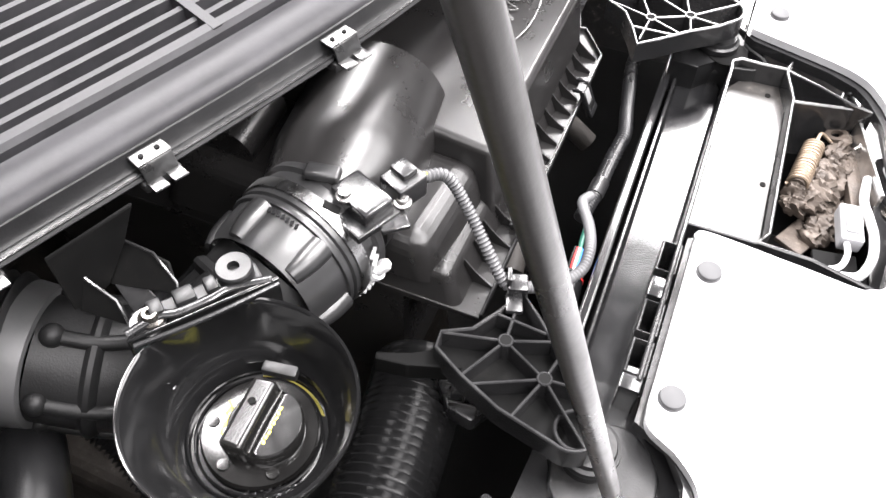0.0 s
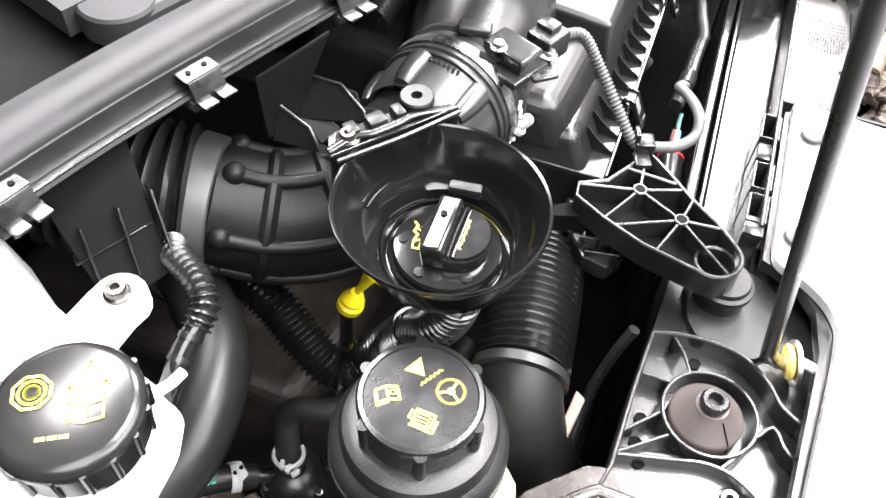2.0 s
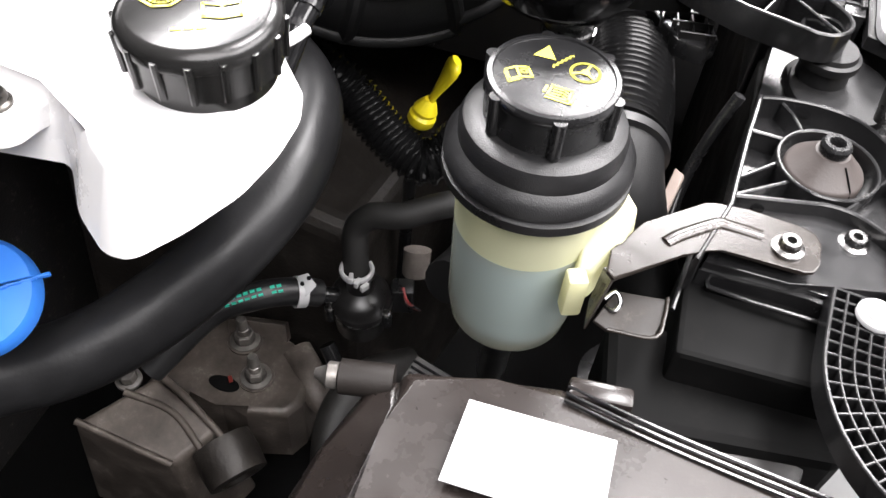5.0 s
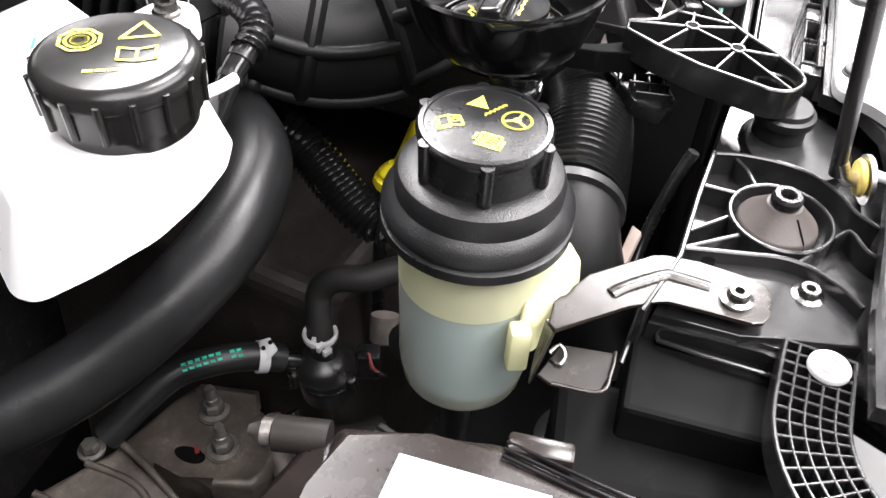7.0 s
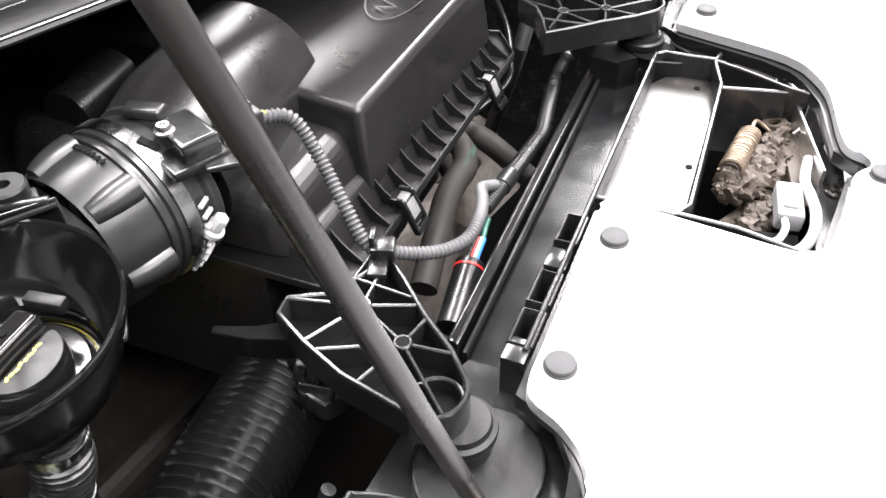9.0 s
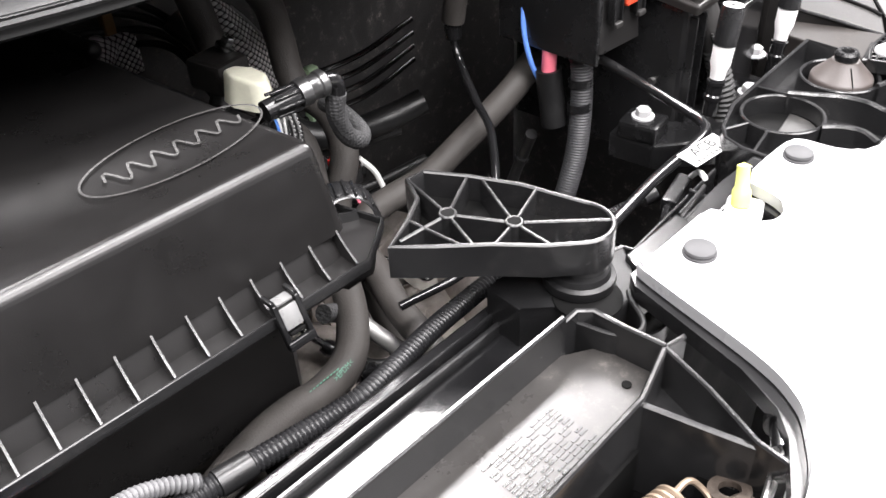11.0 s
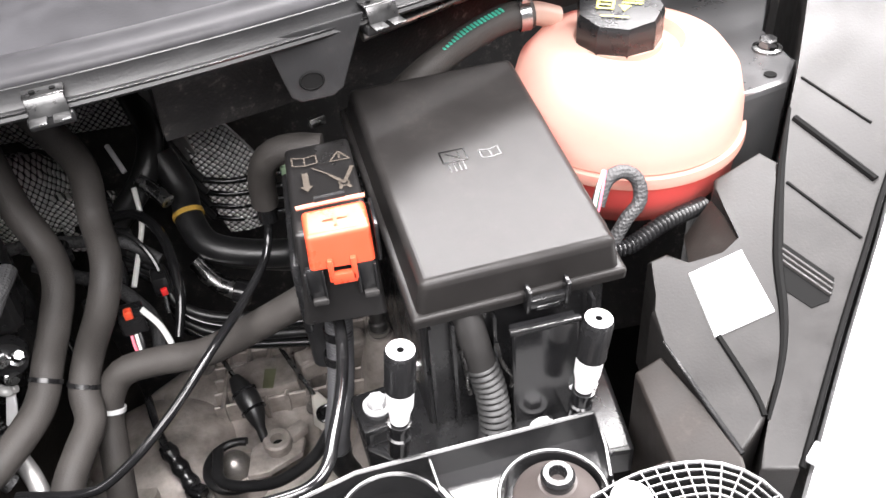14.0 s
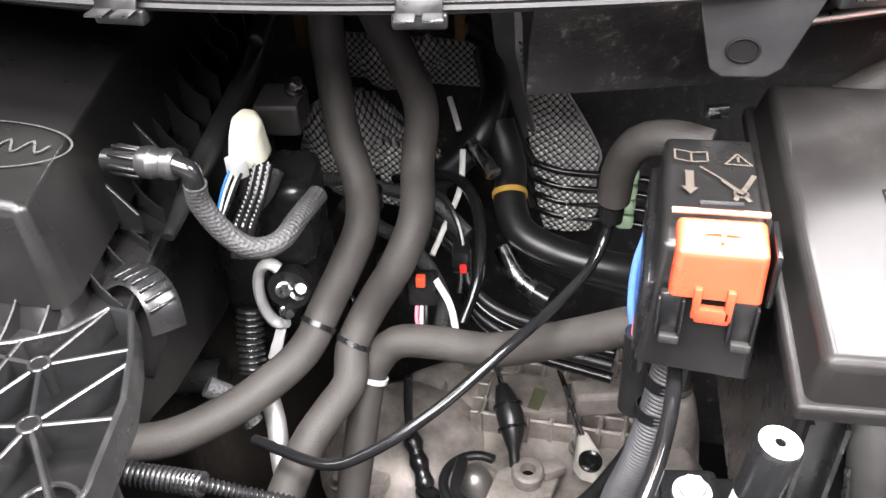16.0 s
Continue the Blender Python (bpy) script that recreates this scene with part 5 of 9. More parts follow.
part("bellows", tube(B(), [(-0.3800, 0.302, 0.925), (-0.388, 0.325, 0.930), (-0.399, 0.375, 0.940)], 0.0395, 44, ripple=0.0075, pitch=0.0088), RUBBER, duct, "ringed rubber bellows")
bm = B()
for k in range(9):
    a = math.radians(-50 + k * 8)
    block(bm, MC + AXN * 0.0185 + Vector((0, -math.cos(a) * 0.0445, math.sin(a) * 0.0445)), (0.0085, 0.0022, 0.0022), 11, 0.0004, 1)
part("clamp_thread", bm, CLIPWHITE, duct, "clamp thread teeth")
part("clamp_screw", hex_bolt(B(), (-0.2640, 0.1470, 0.936), 0.0040, 0.012, (0.15, -0.6, 0.75)), CLIPWHITE, duct, "hexagon clamp screw")
bm = B()
for k in range(8):
    g = math.radians(72 + k * 4.2)
    c = MC + AXN * 0.0355 + (-TX * math.cos(g) + Vector((0, 0, 1)) * math.sin(g)) * 0.0412
    block(bm, c, (0.0030, 0.0018, 0.0006), 11, 0, 1, rx=math.degrees(g) - 90)
part("moulded_marks", bm, PANEL, duct, "small moulded mark bars")

sensor = thing("air_flow_sensor", (-0.252, 0.155, 0.975), "dark air flow sensor with black plug on the duct", "sensor")
part("sensor_body", block(B(), (-0.252, 0.158, 0.981), (0.020, 0.030, 0.012), -25, 0.002), PANEL, sensor)
part("sensor_flange", block(B(), (-0.254, 0.160, 0.975), (0.030, 0.038, 0.005), -25, 0.001), BLACK, sensor)
part("plug", block(B(), (-0.233, 0.142, 0.980), (0.020, 0.018, 0.016), -25, 0.0015), BLACK, sensor, "black plug")
part("plug_lock", block(B(), (-0.230, 0.143, 0.9895), (0.010, 0.012, 0.004), -25, 0.001), BLACK, sensor)
part("screw", screw_head(B(), (-0.258, 0.165, 0.9865), 0.0036, 0.004, washer=0.005), STEEL, sensor)
part("screw", screw_head(B(), (-0.243, 0.138, 0.978), 0.0036, 0.004, washer=0.005), STEEL, sensor)
part("wing", block(B(), (-0.248, 0.144, 0.974), (0.030, 0.016, 0.003), 40, 0.001), PANEL, sensor)

loom = thing("sensor_wiring", (-0.22, 0.1, 0.9), "grey ribbed wiring sleeve from the sensor plug", "wiring")
bm = tube(B(), [(-0.224, 0.135, 0.9805), (-0.214, 0.124, 0.976), (-0.216, 0.110, 0.958), (-0.226, 0.092, 0.938), (-0.232, 0.078, 0.922), (-0.226, 0.066, 0.916), (-0.210, 0.050, 0.908), (-0.192, 0.0400, 0.905), (-0.172, 0.0400, 0.904), (-0.150, 0.0460, 0.898), (-0.130, 0.0540, 0.890), (-0.114, 0.0575, 0.880), (-0.100, 0.0550, 0.872)], 0.0034, 12, ripple=0.0010, pitch=0.0026)
part("sleeve", bm, mat("grey_ribbed_sleeve", (0.075, 0.075, 0.078), 0.5), loom, "grey ribbed sleeve")
for k, m in enumerate((YELLOW, WHITEWIRE, TEAL, BLUE)):
    part("wire", tube(B(), [(-0.230, 0.139 + k * 0.0014, 0.983 - k * 0.001), (-0.224, 0.1345 + k * 0.0008, 0.9835 - k * 0.001), (-0.219, 0.130, 0.979)], 0.0009, 6, 0.002), m, loom)
bm = B()
block(bm, (-0.230, 0.0705, 0.9205), (0.012, 0.012, 0.008), 20, 0.001)
block(bm, (-0.240, 0.0690, 0.9165), (0.014, 0.010, 0.004), 20, 0.001)
block(bm, (-0.230, 0.076, 0.926), (0.010, 0.003, 0.008), 20, 0.0008)
part("loom_clip", bm, BLACK, loom, "black edge clip")

wires = thing("radiator_wiring", (-0.17, 0.05, 0.8), "black and coloured cables beside the radiator", "wiring")
part("wire", tube(B(), [(-0.126, 0.050, 0.866), (-0.132, 0.0500, 0.862), (-0.143, 0.0485, 0.858)], 0.0017, 8, 0.003), TEAL, wires, "green wire")
for k, m in enumerate((BLUE, WHITEWIRE, RED, BLACK)):
    part("wire", tube(B(), [(-0.140, 0.0475 + k * 0.0016, 0.861), (-0.150, 0.0470 + k * 0.0018, 0.859), (-0.162, 0.0465 + k * 0.0018, 0.855)], 0.0011, 6, 0.003), m, wires)
part("plug", tube(B(), [(-0.160, 0.0495, 0.855), (-0.178, 0.047, 0.852), (-0.205, 0.044, 0.846)], 0.0095, 16), BLACK, wires, "black round plug with red lock")
part("plug_lock", lathe(B(), [(0.0096, -0.0008), (0.0099, -0.0008), (0.0099, 0.0008), (0.0096, 0.0008), (0.0096, -0.0008)], (-0.1645, 0.0488, 0.8543), (1, 0.14, 0.18), 24), RED, wires)

bm = slab([(-0.372, 0.0660, 0.846), (-0.376, 0.0600, 0.846), (-0.404, 0.0640, 0.836), (-0.402, 0.0700, 0.836)], 0.004)
single("foam_tag", bm, mat("pinkish_foam_strip", (0.30, 0.24, 0.21), 0.8, bump=0.3), (-0.388, 0.065, 0.84), "pale pinkish foam strip below the front panel", "foam strip")

# oil filler funnel and cap
funnel = thing("oil_filler_funnel", (-0.387, 0.152, 0.90), "black plastic splash funnel round the oil filler cap", "funnel")
TILT = Vector((-0.03, -0.02, 1.0)).normalized()
RIMC = Vector((-0.3865, 0.1535, 0.991))
LEAN = Vector((0.001, -0.004, 0.0))
CUT = Vector((0.612, 0.791, 0.0))
TURN = Vector((1, 0.03, 0))
FX = (TURN - TILT * TURN.dot(TILT)).normalized()
FY = TILT.cross(FX)
FB = RIMC + TILT * -0.038 + LEAN
FMAT = Matrix.Translation(FB) @ Matrix((FX, FY, TILT)).transposed().to_4x4()


def on_funnel(bm):
    bmesh.ops.transform(bm, matrix=FMAT, verts=bm.verts[:])
    return bm


FUNNELBLACK = mat("smooth_funnel_plastic", (0.005, 0.005, 0.0052), 0.13, bump=0.03, scale=600, dust=0.0, rvar=0.04, spec=0.5)
prof = [(0.0, -0.038), (0.0325, -0.038), (0.0340, -0.0355), (0.0352, -0.030), (0.0390, -0.027), (0.0425, -0.021), (0.0468, -0.010), (0.0508, -0.0015), (0.0517, 0.0), (0.0529, 0.0005), (0.0534, -0.0012), (0.0515, -0.006), (0.0465, -0.019), (0.040, -0.034), (0.030, -0.044), (0.020, -0.048), (0.0, -0.048)]
bm = lathe(B(), prof, RIMC, TILT, 72)
for v in bm.verts:
    v.co += LEAN * max(0.0, min(1.0, -(v.co - RIMC).dot(TILT) / 0.038))
    d = (v.co - RIMC).dot(CUT) - 0.0440
    if d > 0:
        v.co -= CUT * d * 0.9
part("bowl", bm, FUNNELBLACK, funnel, "glossy black bowl with a thin rim")
part("neck", lathe(B(), [(0.0112, 0.020), (0.0112, 0.026), (0.0128, 0.027), (0.0128, 0.034), (0.0150, 0.040), (0.0200, 0.046), (0.0, 0.046)], (-0.3880, 0.1400, 0.898), (0, 0, 1), 32), BLACK, funnel, "narrow black neck")
part("neck_clip", lathe(B(), [(0.0128, 0.0), (0.0136, 0.0), (0.0139, 0.003), (0.0136, 0.006), (0.0128, 0.006), (0.0128, 0.0)], (-0.3880, 0.1400, 0.9245), (0.05, -0.05, 1), 32), BRIGHT, funnel, "bright spring clip ring")
for r, h in ((0.0330, 0.0004), (0.0296, 0.0002)):
    bm = lathe(B(), [(r - 0.0007, 0.0), (r - 0.0006, h + 0.0022), (r, h + 0.0027), (r + 0.0006, h + 0.0022), (r + 0.0007, 0.0)], (0, 0, 0), seg=56)
    bmesh.ops.transform(bm, matrix=FMAT, verts=bm.verts[:])
    part("inner_ring", bm, FUNNELBLACK, funnel)
for a, r, z in ((62, 0.0425, 0.0165), (196, 0.0415, 0.0150), (300, 0.0420, 0.0150), (345, 0.0345, 0.0060)):
    for k in (0.0, 0.0026):
        bm = tube(B(), [((r + k) * math.cos(math.radians(a + j)), (r + k) * math.sin(math.radians(a + j)), z + k * 0.9) for j in (0, 9, 18, 27)], 0.0007, 6, 0.003)
        bmesh.ops.transform(bm, matrix=FMAT, verts=bm.verts[:])
        part("inner_step", bm, FUNNELBLACK, funnel, "short raised line inside the bowl")
OILFILM = mat("amber_oil_film", (0.20, 0.17, 0.035), 0.10, bump=0.0, var=0.3, big=90, spec=0.8)
bm = B()
ring = []
for j in range(13):
    g = math.radians(-50 + 6.2 * j)
    w = 0.0042 * math.sin(math.pi * j / 12) + 0.0004
    ring.append([bm.verts.new(FMAT @ Vector((r * math.cos(g), r * math.sin(g), 0.0006))) for r in (0.0312 - w * 0.9, 0.0318)])
for u, v in zip(ring, ring[1:]):
    bm.faces.new((u[0], u[1], v[1], v[0]))
bmesh.ops.solidify(bm, geom=bm.faces[:], thickness=0.0005)
part("oil_film", bm, OILFILM, funnel, "yellowish oil film in the groove")
part("latch_bar", on_funnel(block(B(), (0.0255, -0.0010, 0.0215), (0.0060, 0.0170, 0.0060), 8, 0.0012)), COWLBLACK, funnel, "small dark latch bar")
# gritty wet residue in the groove
random.seed(19)
bm = B()
for k in range(46):
    g, r = math.radians(random.gauss(214, 12)), random.uniform(0.0265, 0.0325)
    t = bmesh.new()
    bmesh.ops.create_icosphere(t, subdivisions=1, radius=random.uniform(0.0005, 0.0013))
    bmesh.ops.scale(t, vec=(1.3, 1.0, 0.6), verts=t.verts[:])
    bmesh.ops.translate(t, verts=t.verts[:], vec=FMAT @ Vector((r * math.cos(g), r * math.sin(g), 0.0005)))
    merge(bm, t)
part("residue", bm, GLOSS, funnel, "wet gritty residue")
# cut-off rear edge: stepped rail, lugs, boss and screw
bar_dir = Vector((0.075, -0.058, 0.0)).normalized()
bar_n = Vector((0.058, 0.075, 0.0)).normalized()
c0 = Vector((-0.352, 0.1915, 0.9950))
ang = math.degrees(math.atan2(bar_dir.y, bar_dir.x))
part("rear_wall", block(B(), c0 + bar_n * -0.0020 + Vector((0, 0, -0.012)), (0.074, 0.0022, 0.026), ang, 0.0008), FUNNELBLACK, funnel, "upright rear wall")
part("rear_rail", tube(B(), [c0 + bar_dir * x + bar_n * y + Vector((0, 0, z)) for x, y, z in ((-0.036, 0.002, 0.0), (-0.020, 0.004, 0.0015), (-0.012, 0.0015, 0.0015), (0.004, 0.0015, 0.0015), (0.014, 0.003, 0.001), (0.034, -0.001, 0.0))], 0.0024, 10, 0.003, flat=0.7), BLACK, funnel, "shiny stepped rail across the cut-off edge")
part("rear_rail", tube(B(), [c0 + bar_dir * x + bar_n * y + Vector((0, 0, z)) for x, y, z in ((-0.035, -0.005, -0.001), (0.0, -0.0062, -0.001), (0.036, -0.0045, -0.001))], 0.0014, 8, 0.004), BLACK, funnel, "thin parallel rail")
part("rear_ledge", block(B(), c0 + bar_n * 0.0085 + Vector((0.0, 0.0, -0.0030)), (0.062, 0.011, 0.003), ang, 0.001), COWLBLACK, funnel)
for k, w in ((-0.020, 0.007), (-0.006, 0.010), (0.007, 0.006)):
    part("lug", block(B(), c0 + bar_dir * k + bar_n * 0.008 + Vector((0, 0, 0.0012)), (w, 0.009, 0.007), ang, 0.0012), COWLBLACK, funnel)
part("round_boss", lathe(B(), [(0.0, 0.0), (0.0090, 0.0), (0.0092, 0.0075), (0.0084, 0.0085), (0.0030, 0.0085), (0.0026, 0.0050), (0.0, 0.0050)], c0 + bar_dir * 0.020 + bar_n * 0.011 + Vector((0, 0, -0.003)), (0, 0, 1), 30), COWLBLACK, funnel, "dark round boss with a slot")
part("screw_lug", lathe(B(), [(0.0, 0.0), (0.0085, 0.0), (0.0085, 0.006), (0.0, 0.006)], (-0.369, 0.2105, 0.9885), seg=24), BLACK, funnel)
part("star_screw", screw_head(B(), (-0.3670, 0.2100, 0.9945), 0.0042, 0.005, washer=0.0062), DARKSTEEL, funnel, "star-socket screw")

CAPC = Vector((0.0010, -0.0005, 0.0004))
CM = FMAT @ Matrix.Translation(CAPC)


def on_cap(bm):
    bmesh.ops.transform(bm, matrix=CM, verts=bm.verts[:])
    return bm


FILLERBLACK = mat("glossy_filler_plastic", (0.008, 0.0078, 0.0076), 0.15, bump=0.02, scale=900, rvar=0.04, spec=0.45)
cap = part("filler_cap", on_cap(lathe(B(), [(0.0, 0.0), (0.0275, 0.0), (0.0280, 0.0020), (0.0270, 0.0042), (0.0200, 0.0050), (0.0, 0.0052)], seg=52)), FILLERBLACK, funnel, "black oil filler cap with a raised grip")
part("turn_knob", on_cap(lathe(B(), [(0.0178, 0.0048), (0.0178, 0.0120), (0.0170, 0.0132), (0.0, 0.0134)], (0.001, -0.0035, 0), seg=44)), FILLERBLACK, cap)
part("grip", on_cap(block(B(), (0.001, 0.0035, 0.0130), (0.0370, 0.0120, 0.0150), 0, 0.0022, 3, rx=-9)), FILLERBLACK, cap, "raised grip bar")
part("grip_dot", on_cap(lathe(B(), [(0.0, 0.0), (0.0018, 0.0), (0.0018, 0.0006), (0.0, 0.0004)], (0.006, 0.0048, 0.0208), seg=14)), DARK, cap)
part("half_dial", on_cap(prism(B(), [(0.001 + 0.0163 * math.cos(math.radians(a)), -0.0055 + 0.0150 * math.sin(math.radians(a))) for a in range(180, 361, 9)], 0.0126, 0.0164, bevel=0.0010)), mat("polished_dial_plastic", (0.010, 0.010, 0.010), 0.16, bump=0, var=0.1, spec=0.7), cap, "polished half-round dial")
part("dial_edge", on_cap(tube(B(), [(-0.0155, -0.0040, 0.0160), (0.0, -0.0036, 0.0168), (0.0175, -0.0040, 0.0160)], 0.0008, 8, 0.003)), FILLERBLACK, cap)
bm = B()
for k in range(8):
    dx = -0.0085 + k * 0.0025
    strip(bm, [(dx - 0.0006, -0.0083 + 0.0004 * (k % 2)), (dx + 0.0006, -0.0076 - 0.0004 * (k % 3))], 0.0013, 0.01655, CM)
part("dial_print", bm, MARK, cap, "worn yellow print bars")
bm = B()
OM = CM @ pose(0.000, 0.0155, 0.0054, 0, 0, 12)
strip(bm, [(-0.0085, -0.0012), (-0.0080, 0.0022), (-0.0040, 0.0022), (-0.0022, -0.0016), (-0.0085, -0.0012)], 0.0011, 0, OM)
strip(bm, [(-0.0040, 0.0022), (0.0005, 0.0004), (0.0025, 0.0026), (0.0062, 0.0010), (0.0085, 0.0028)], 0.0013, 0.0001, OM)
strip(bm, [(-0.0022, -0.0016), (0.0020, -0.0022), (0.0045, 0.0010)], 0.0011, 0.0001, OM)
part("oil_can_sign", bm, MARK, cap, "yellow oil can pictogram")
for a in (100, 160, 222):
    part("cap_lug", on_cap(lathe(B(), [(0.0, 0.0), (0.0030, 0.0), (0.0028, 0.0010), (0.0, 0.0012)], (0.0225 * math.cos(math.radians(a)), 0.0225 * math.sin(math.radians(a)), 0.0046), seg=16)), CAPBLACK, cap)

# dipstick
dip = thing("dipstick", (-0.340, 0.228, 0.76), "yellow dipstick handle beside the intake duct", "dipstick")
part("collar", lathe(B(), [(0.0, 0), (0.0075, 0.0), (0.0098, 0.003), (0.0098, 0.008), (0.0078, 0.010), (0.0088, 0.013), (0.0065, 0.018), (0.004, 0.022), (0.0, 0.022)], (-0.3300, 0.2355, 0.7845), (0.15, -0.30, 1), 24), YELLOW, dip)
part("handle", tube(B(), [(-0.327, 0.2300, 0.802), (-0.3245, 0.2255, 0.812), (-0.3215, 0.2205, 0.823), (-0.3195, 0.2170, 0.832), (-0.3185, 0.2155, 0.836)], 0.006, 16, 0.002, radius=lambda t: 0.0042 + 0.0050 * min(1, max(0, t - 0.2) * 1.8) - 0.004 * max(0, t - 0.9) * 8, flat=0.5), YELLOW, dip, "flat paddle handle")
part("guide_tube", tube(B(), [(-0.330, 0.236, 0.786), (-0.328, 0.240, 0.74), (-0.325, 0.245, 0.6)], 0.005, 12), BLACK, dip)

# small corrugated breather and the large corrugated duct
PIPEBLACK = mat("smooth_black_pipe", (0.0055, 0.0055, 0.0057), 0.19, bump=0.05, scale=700, dust=0.0, rvar=0.04, spec=0.60)
breather = thing("breather_hose", (-0.40, 0.22, 0.85), "thin black corrugated breather hose", "hose")
part("hose", tube(B(), [(-0.3660, 0.3180, 0.8560), (-0.3720, 0.2980, 0.8520), (-0.3750, 0.2770, 0.8460), (-0.3790, 0.2600, 0.8360), (-0.3880, 0.2400, 0.8260), (-0.3950, 0.2200, 0.8180), (-0.3950, 0.2060, 0.8160), (-0.3840, 0.1950, 0.8240), (-0.3790, 0.1810, 0.8420), (-0.3800, 0.1670, 0.8660)], 0.0132, 24, ripple=0.0028, pitch=0.0040), PIPEBLACK, breather)
part("neck_hose", tube(B(), [(-0.3800, 0.1670, 0.8660), (-0.3875, 0.1520, 0.8880), (-0.3880, 0.1430, 0.9080), (-0.3880, 0.1400, 0.9240)], 0.0122, 22, ripple=0.0022, pitch=0.0044), PIPEBLACK, breather, "wider ringed elbow under the funnel")
part("end_cuff", lathe(B(), [(0.0105, -0.006), (0.0136, -0.006), (0.0140, 0.0), (0.0136, 0.006), (0.0105, 0.006)], (-0.3668, 0.315, 0.8495), (0.25, 0.95, 0.15), 24), RUBBER, breather, "smooth rubber cuff")
bigduct = thing("corrugated_intake_pipe", (-0.34, 0.1, 0.75), "large black corrugated air pipe", "air pipe")
part("pipe", tube(B(), [(-0.262, 0.119, 0.842), (-0.288, 0.113, 0.847), (-0.320, 0.108, 0.852), (-0.352, 0.104, 0.8545), (-0.378, 0.101, 0.854)], 0.0282, 40, ripple=0.0042, pitch=0.0055), PIPEBLACK, bigduct)
part("end_pipe", tube(B(), [(-0.372, 0.1015, 0.8545), (-0.386, 0.099, 0.851), (-0.399, 0.092, 0.836), (-0.405, 0.080, 0.810), (-0.404, 0.064, 0.772)], 0.0268, 36, 0.006), ELBOWRUBBER, bigduct, "smooth bent pipe end")
part("collar", lathe(B(), [(0.0262, -0.004), (0.0296, -0.003), (0.0300, 0.003), (0.0262, 0.004)], (-0.3795, 0.1005, 0.8535), (-0.96, -0.12, -0.14), 40), RUBBER, bigduct)
bm = B()
prism(bm, [(-0.252, 0.108), (-0.266, 0.074), (-0.290, 0.062), (-0.303, 0.070), (-0.300, 0.086), (-0.274, 0.108)], 0.868, 0.880, bevel=0.002)
part("flange", bm, BLACK, bigduct, "ribbed black flange")
for k in range(4):
    part("flange_rib", rib(B(), (-0.264 - k * 0.010, 0.074 - k * 0.003), (-0.268 - k * 0.010, 0.104 - k * 0.006), 0.0014, 0.877, 0.885), SATIN, bigduct)
    part("flange_rib", rib(B(), (-0.262 + k * 0.002, 0.076 + k * 0.009), (-0.300 + k * 0.004, 0.068 + k * 0.010), 0.0014, 0.877, 0.884), SATIN, bigduct)

# ---- steering fluid reservoir ----
ps = thing("steering_fluid_reservoir", (-0.471, 0.131, 0.802), "milky reservoir half full of blue-grey fluid, black screw cap", "reservoir")
PC = (-0.471, 0.131, 0)
part("jar_top", lathe(B(), [(0.0346, 0.8775), (0.0352, 0.912)], PC, seg=56), JARTOP, ps, "pale yellowish dry upper band")
bm = lathe(B(), [(0.0, 0.8020), (0.027, 0.8020), (0.0315, 0.807), (0.0335, 0.820), (0.0346, 0.8773)], PC, seg=56)
part("jar", bm, JAR, ps, "milky yellowish jar")
bm = lathe(B(), [(0.0, 0.8045), (0.0255, 0.8045), (0.0295, 0.8095), (0.0315, 0.821), (0.0329, 0.8760), (0.0, 0.8760)], PC, seg=56)
part("fluid", bm, FLUID, ps, "blue-grey fluid")
bm = lathe(B(), [(0.0, 0.910), (0.0415, 0.910), (0.0430, 0.9115), (0.0430, 0.9165), (0.0408, 0.9175), (0.0405, 0.9185), (0.0428, 0.9205), (0.0426, 0.924), (0.0395, 0.928), (0.0370, 0.930), (0.0371, 0.9365), (0.0355, 0.940), (0.0315, 0.942), (0.027, 0.9425), (0.0, 0.9425)], PC, seg=64)
part("shoulder", bm, mat("grained_black_plastic", (0.010, 0.010, 0.0105), 0.34, bump=0.35, scale=1500), ps, "grained black shoulder")
bm = lathe(B(), [(0.0265, 0.941), (0.0272, 0.943), (0.0274, 0.957), (0.0285, 0.9585), (0.0286, 0.9610), (0.0275, 0.9628), (0.0255, 0.9631), (0.0250, 0.9623), (0.0, 0.9623)], PC, seg=60)
screwcap = part("screw_cap", bm, BLACK, ps, "black screw cap")
for k in range(6):
    a = math.radians(20 + 60 * k)
    bm = tube(B(), [(PC[0] + 0.0275 * math.cos(a), PC[1] + 0.0275 * math.sin(a), 0.943), (PC[0] + 0.0280 * math.cos(a), PC[1] + 0.0280 * math.sin(a), 0.962)], 0.0030, 12, 0.004)
    part("grip_lug", bm, BLACK, screwcap)
# pictograms on the cap
cm = pose(PC[0], PC[1], 0.96245, 0, 0, -72) @ Matrix.Scale(0.94, 4)


def warning_sign(bm, c, s, m):
    q = [(c[0] - s, c[1] - s * 0.8), (c[0] + s, c[1] - s * 0.8), (c[0], c[1] + s)]
    flat_poly(bm, q, 0.0002, m)


def book_sign(bm, c, s, m, w):
    strip(bm, [(c[0] - s, c[1] + s * 0.6), (c[0], c[1] + s * 0.35), (c[0] + s, c[1] + s * 0.6), (c[0] + s, c[1] - s * 0.6), (c[0], c[1] - s * 0.8), (c[0] - s, c[1] - s * 0.6), (c[0] - s, c[1] + s * 0.6)], w, 0.0002, m)
    strip(bm, [(c[0], c[1] + s * 0.35), (c[0], c[1] - s * 0.8)], w, 0.0003, m)


def tilted(x, y, a):
    return cm @ Matrix.Translation((x, y, 0.0)) @ Matrix.Rotation(radians(a), 4, "Z")


bm = B()
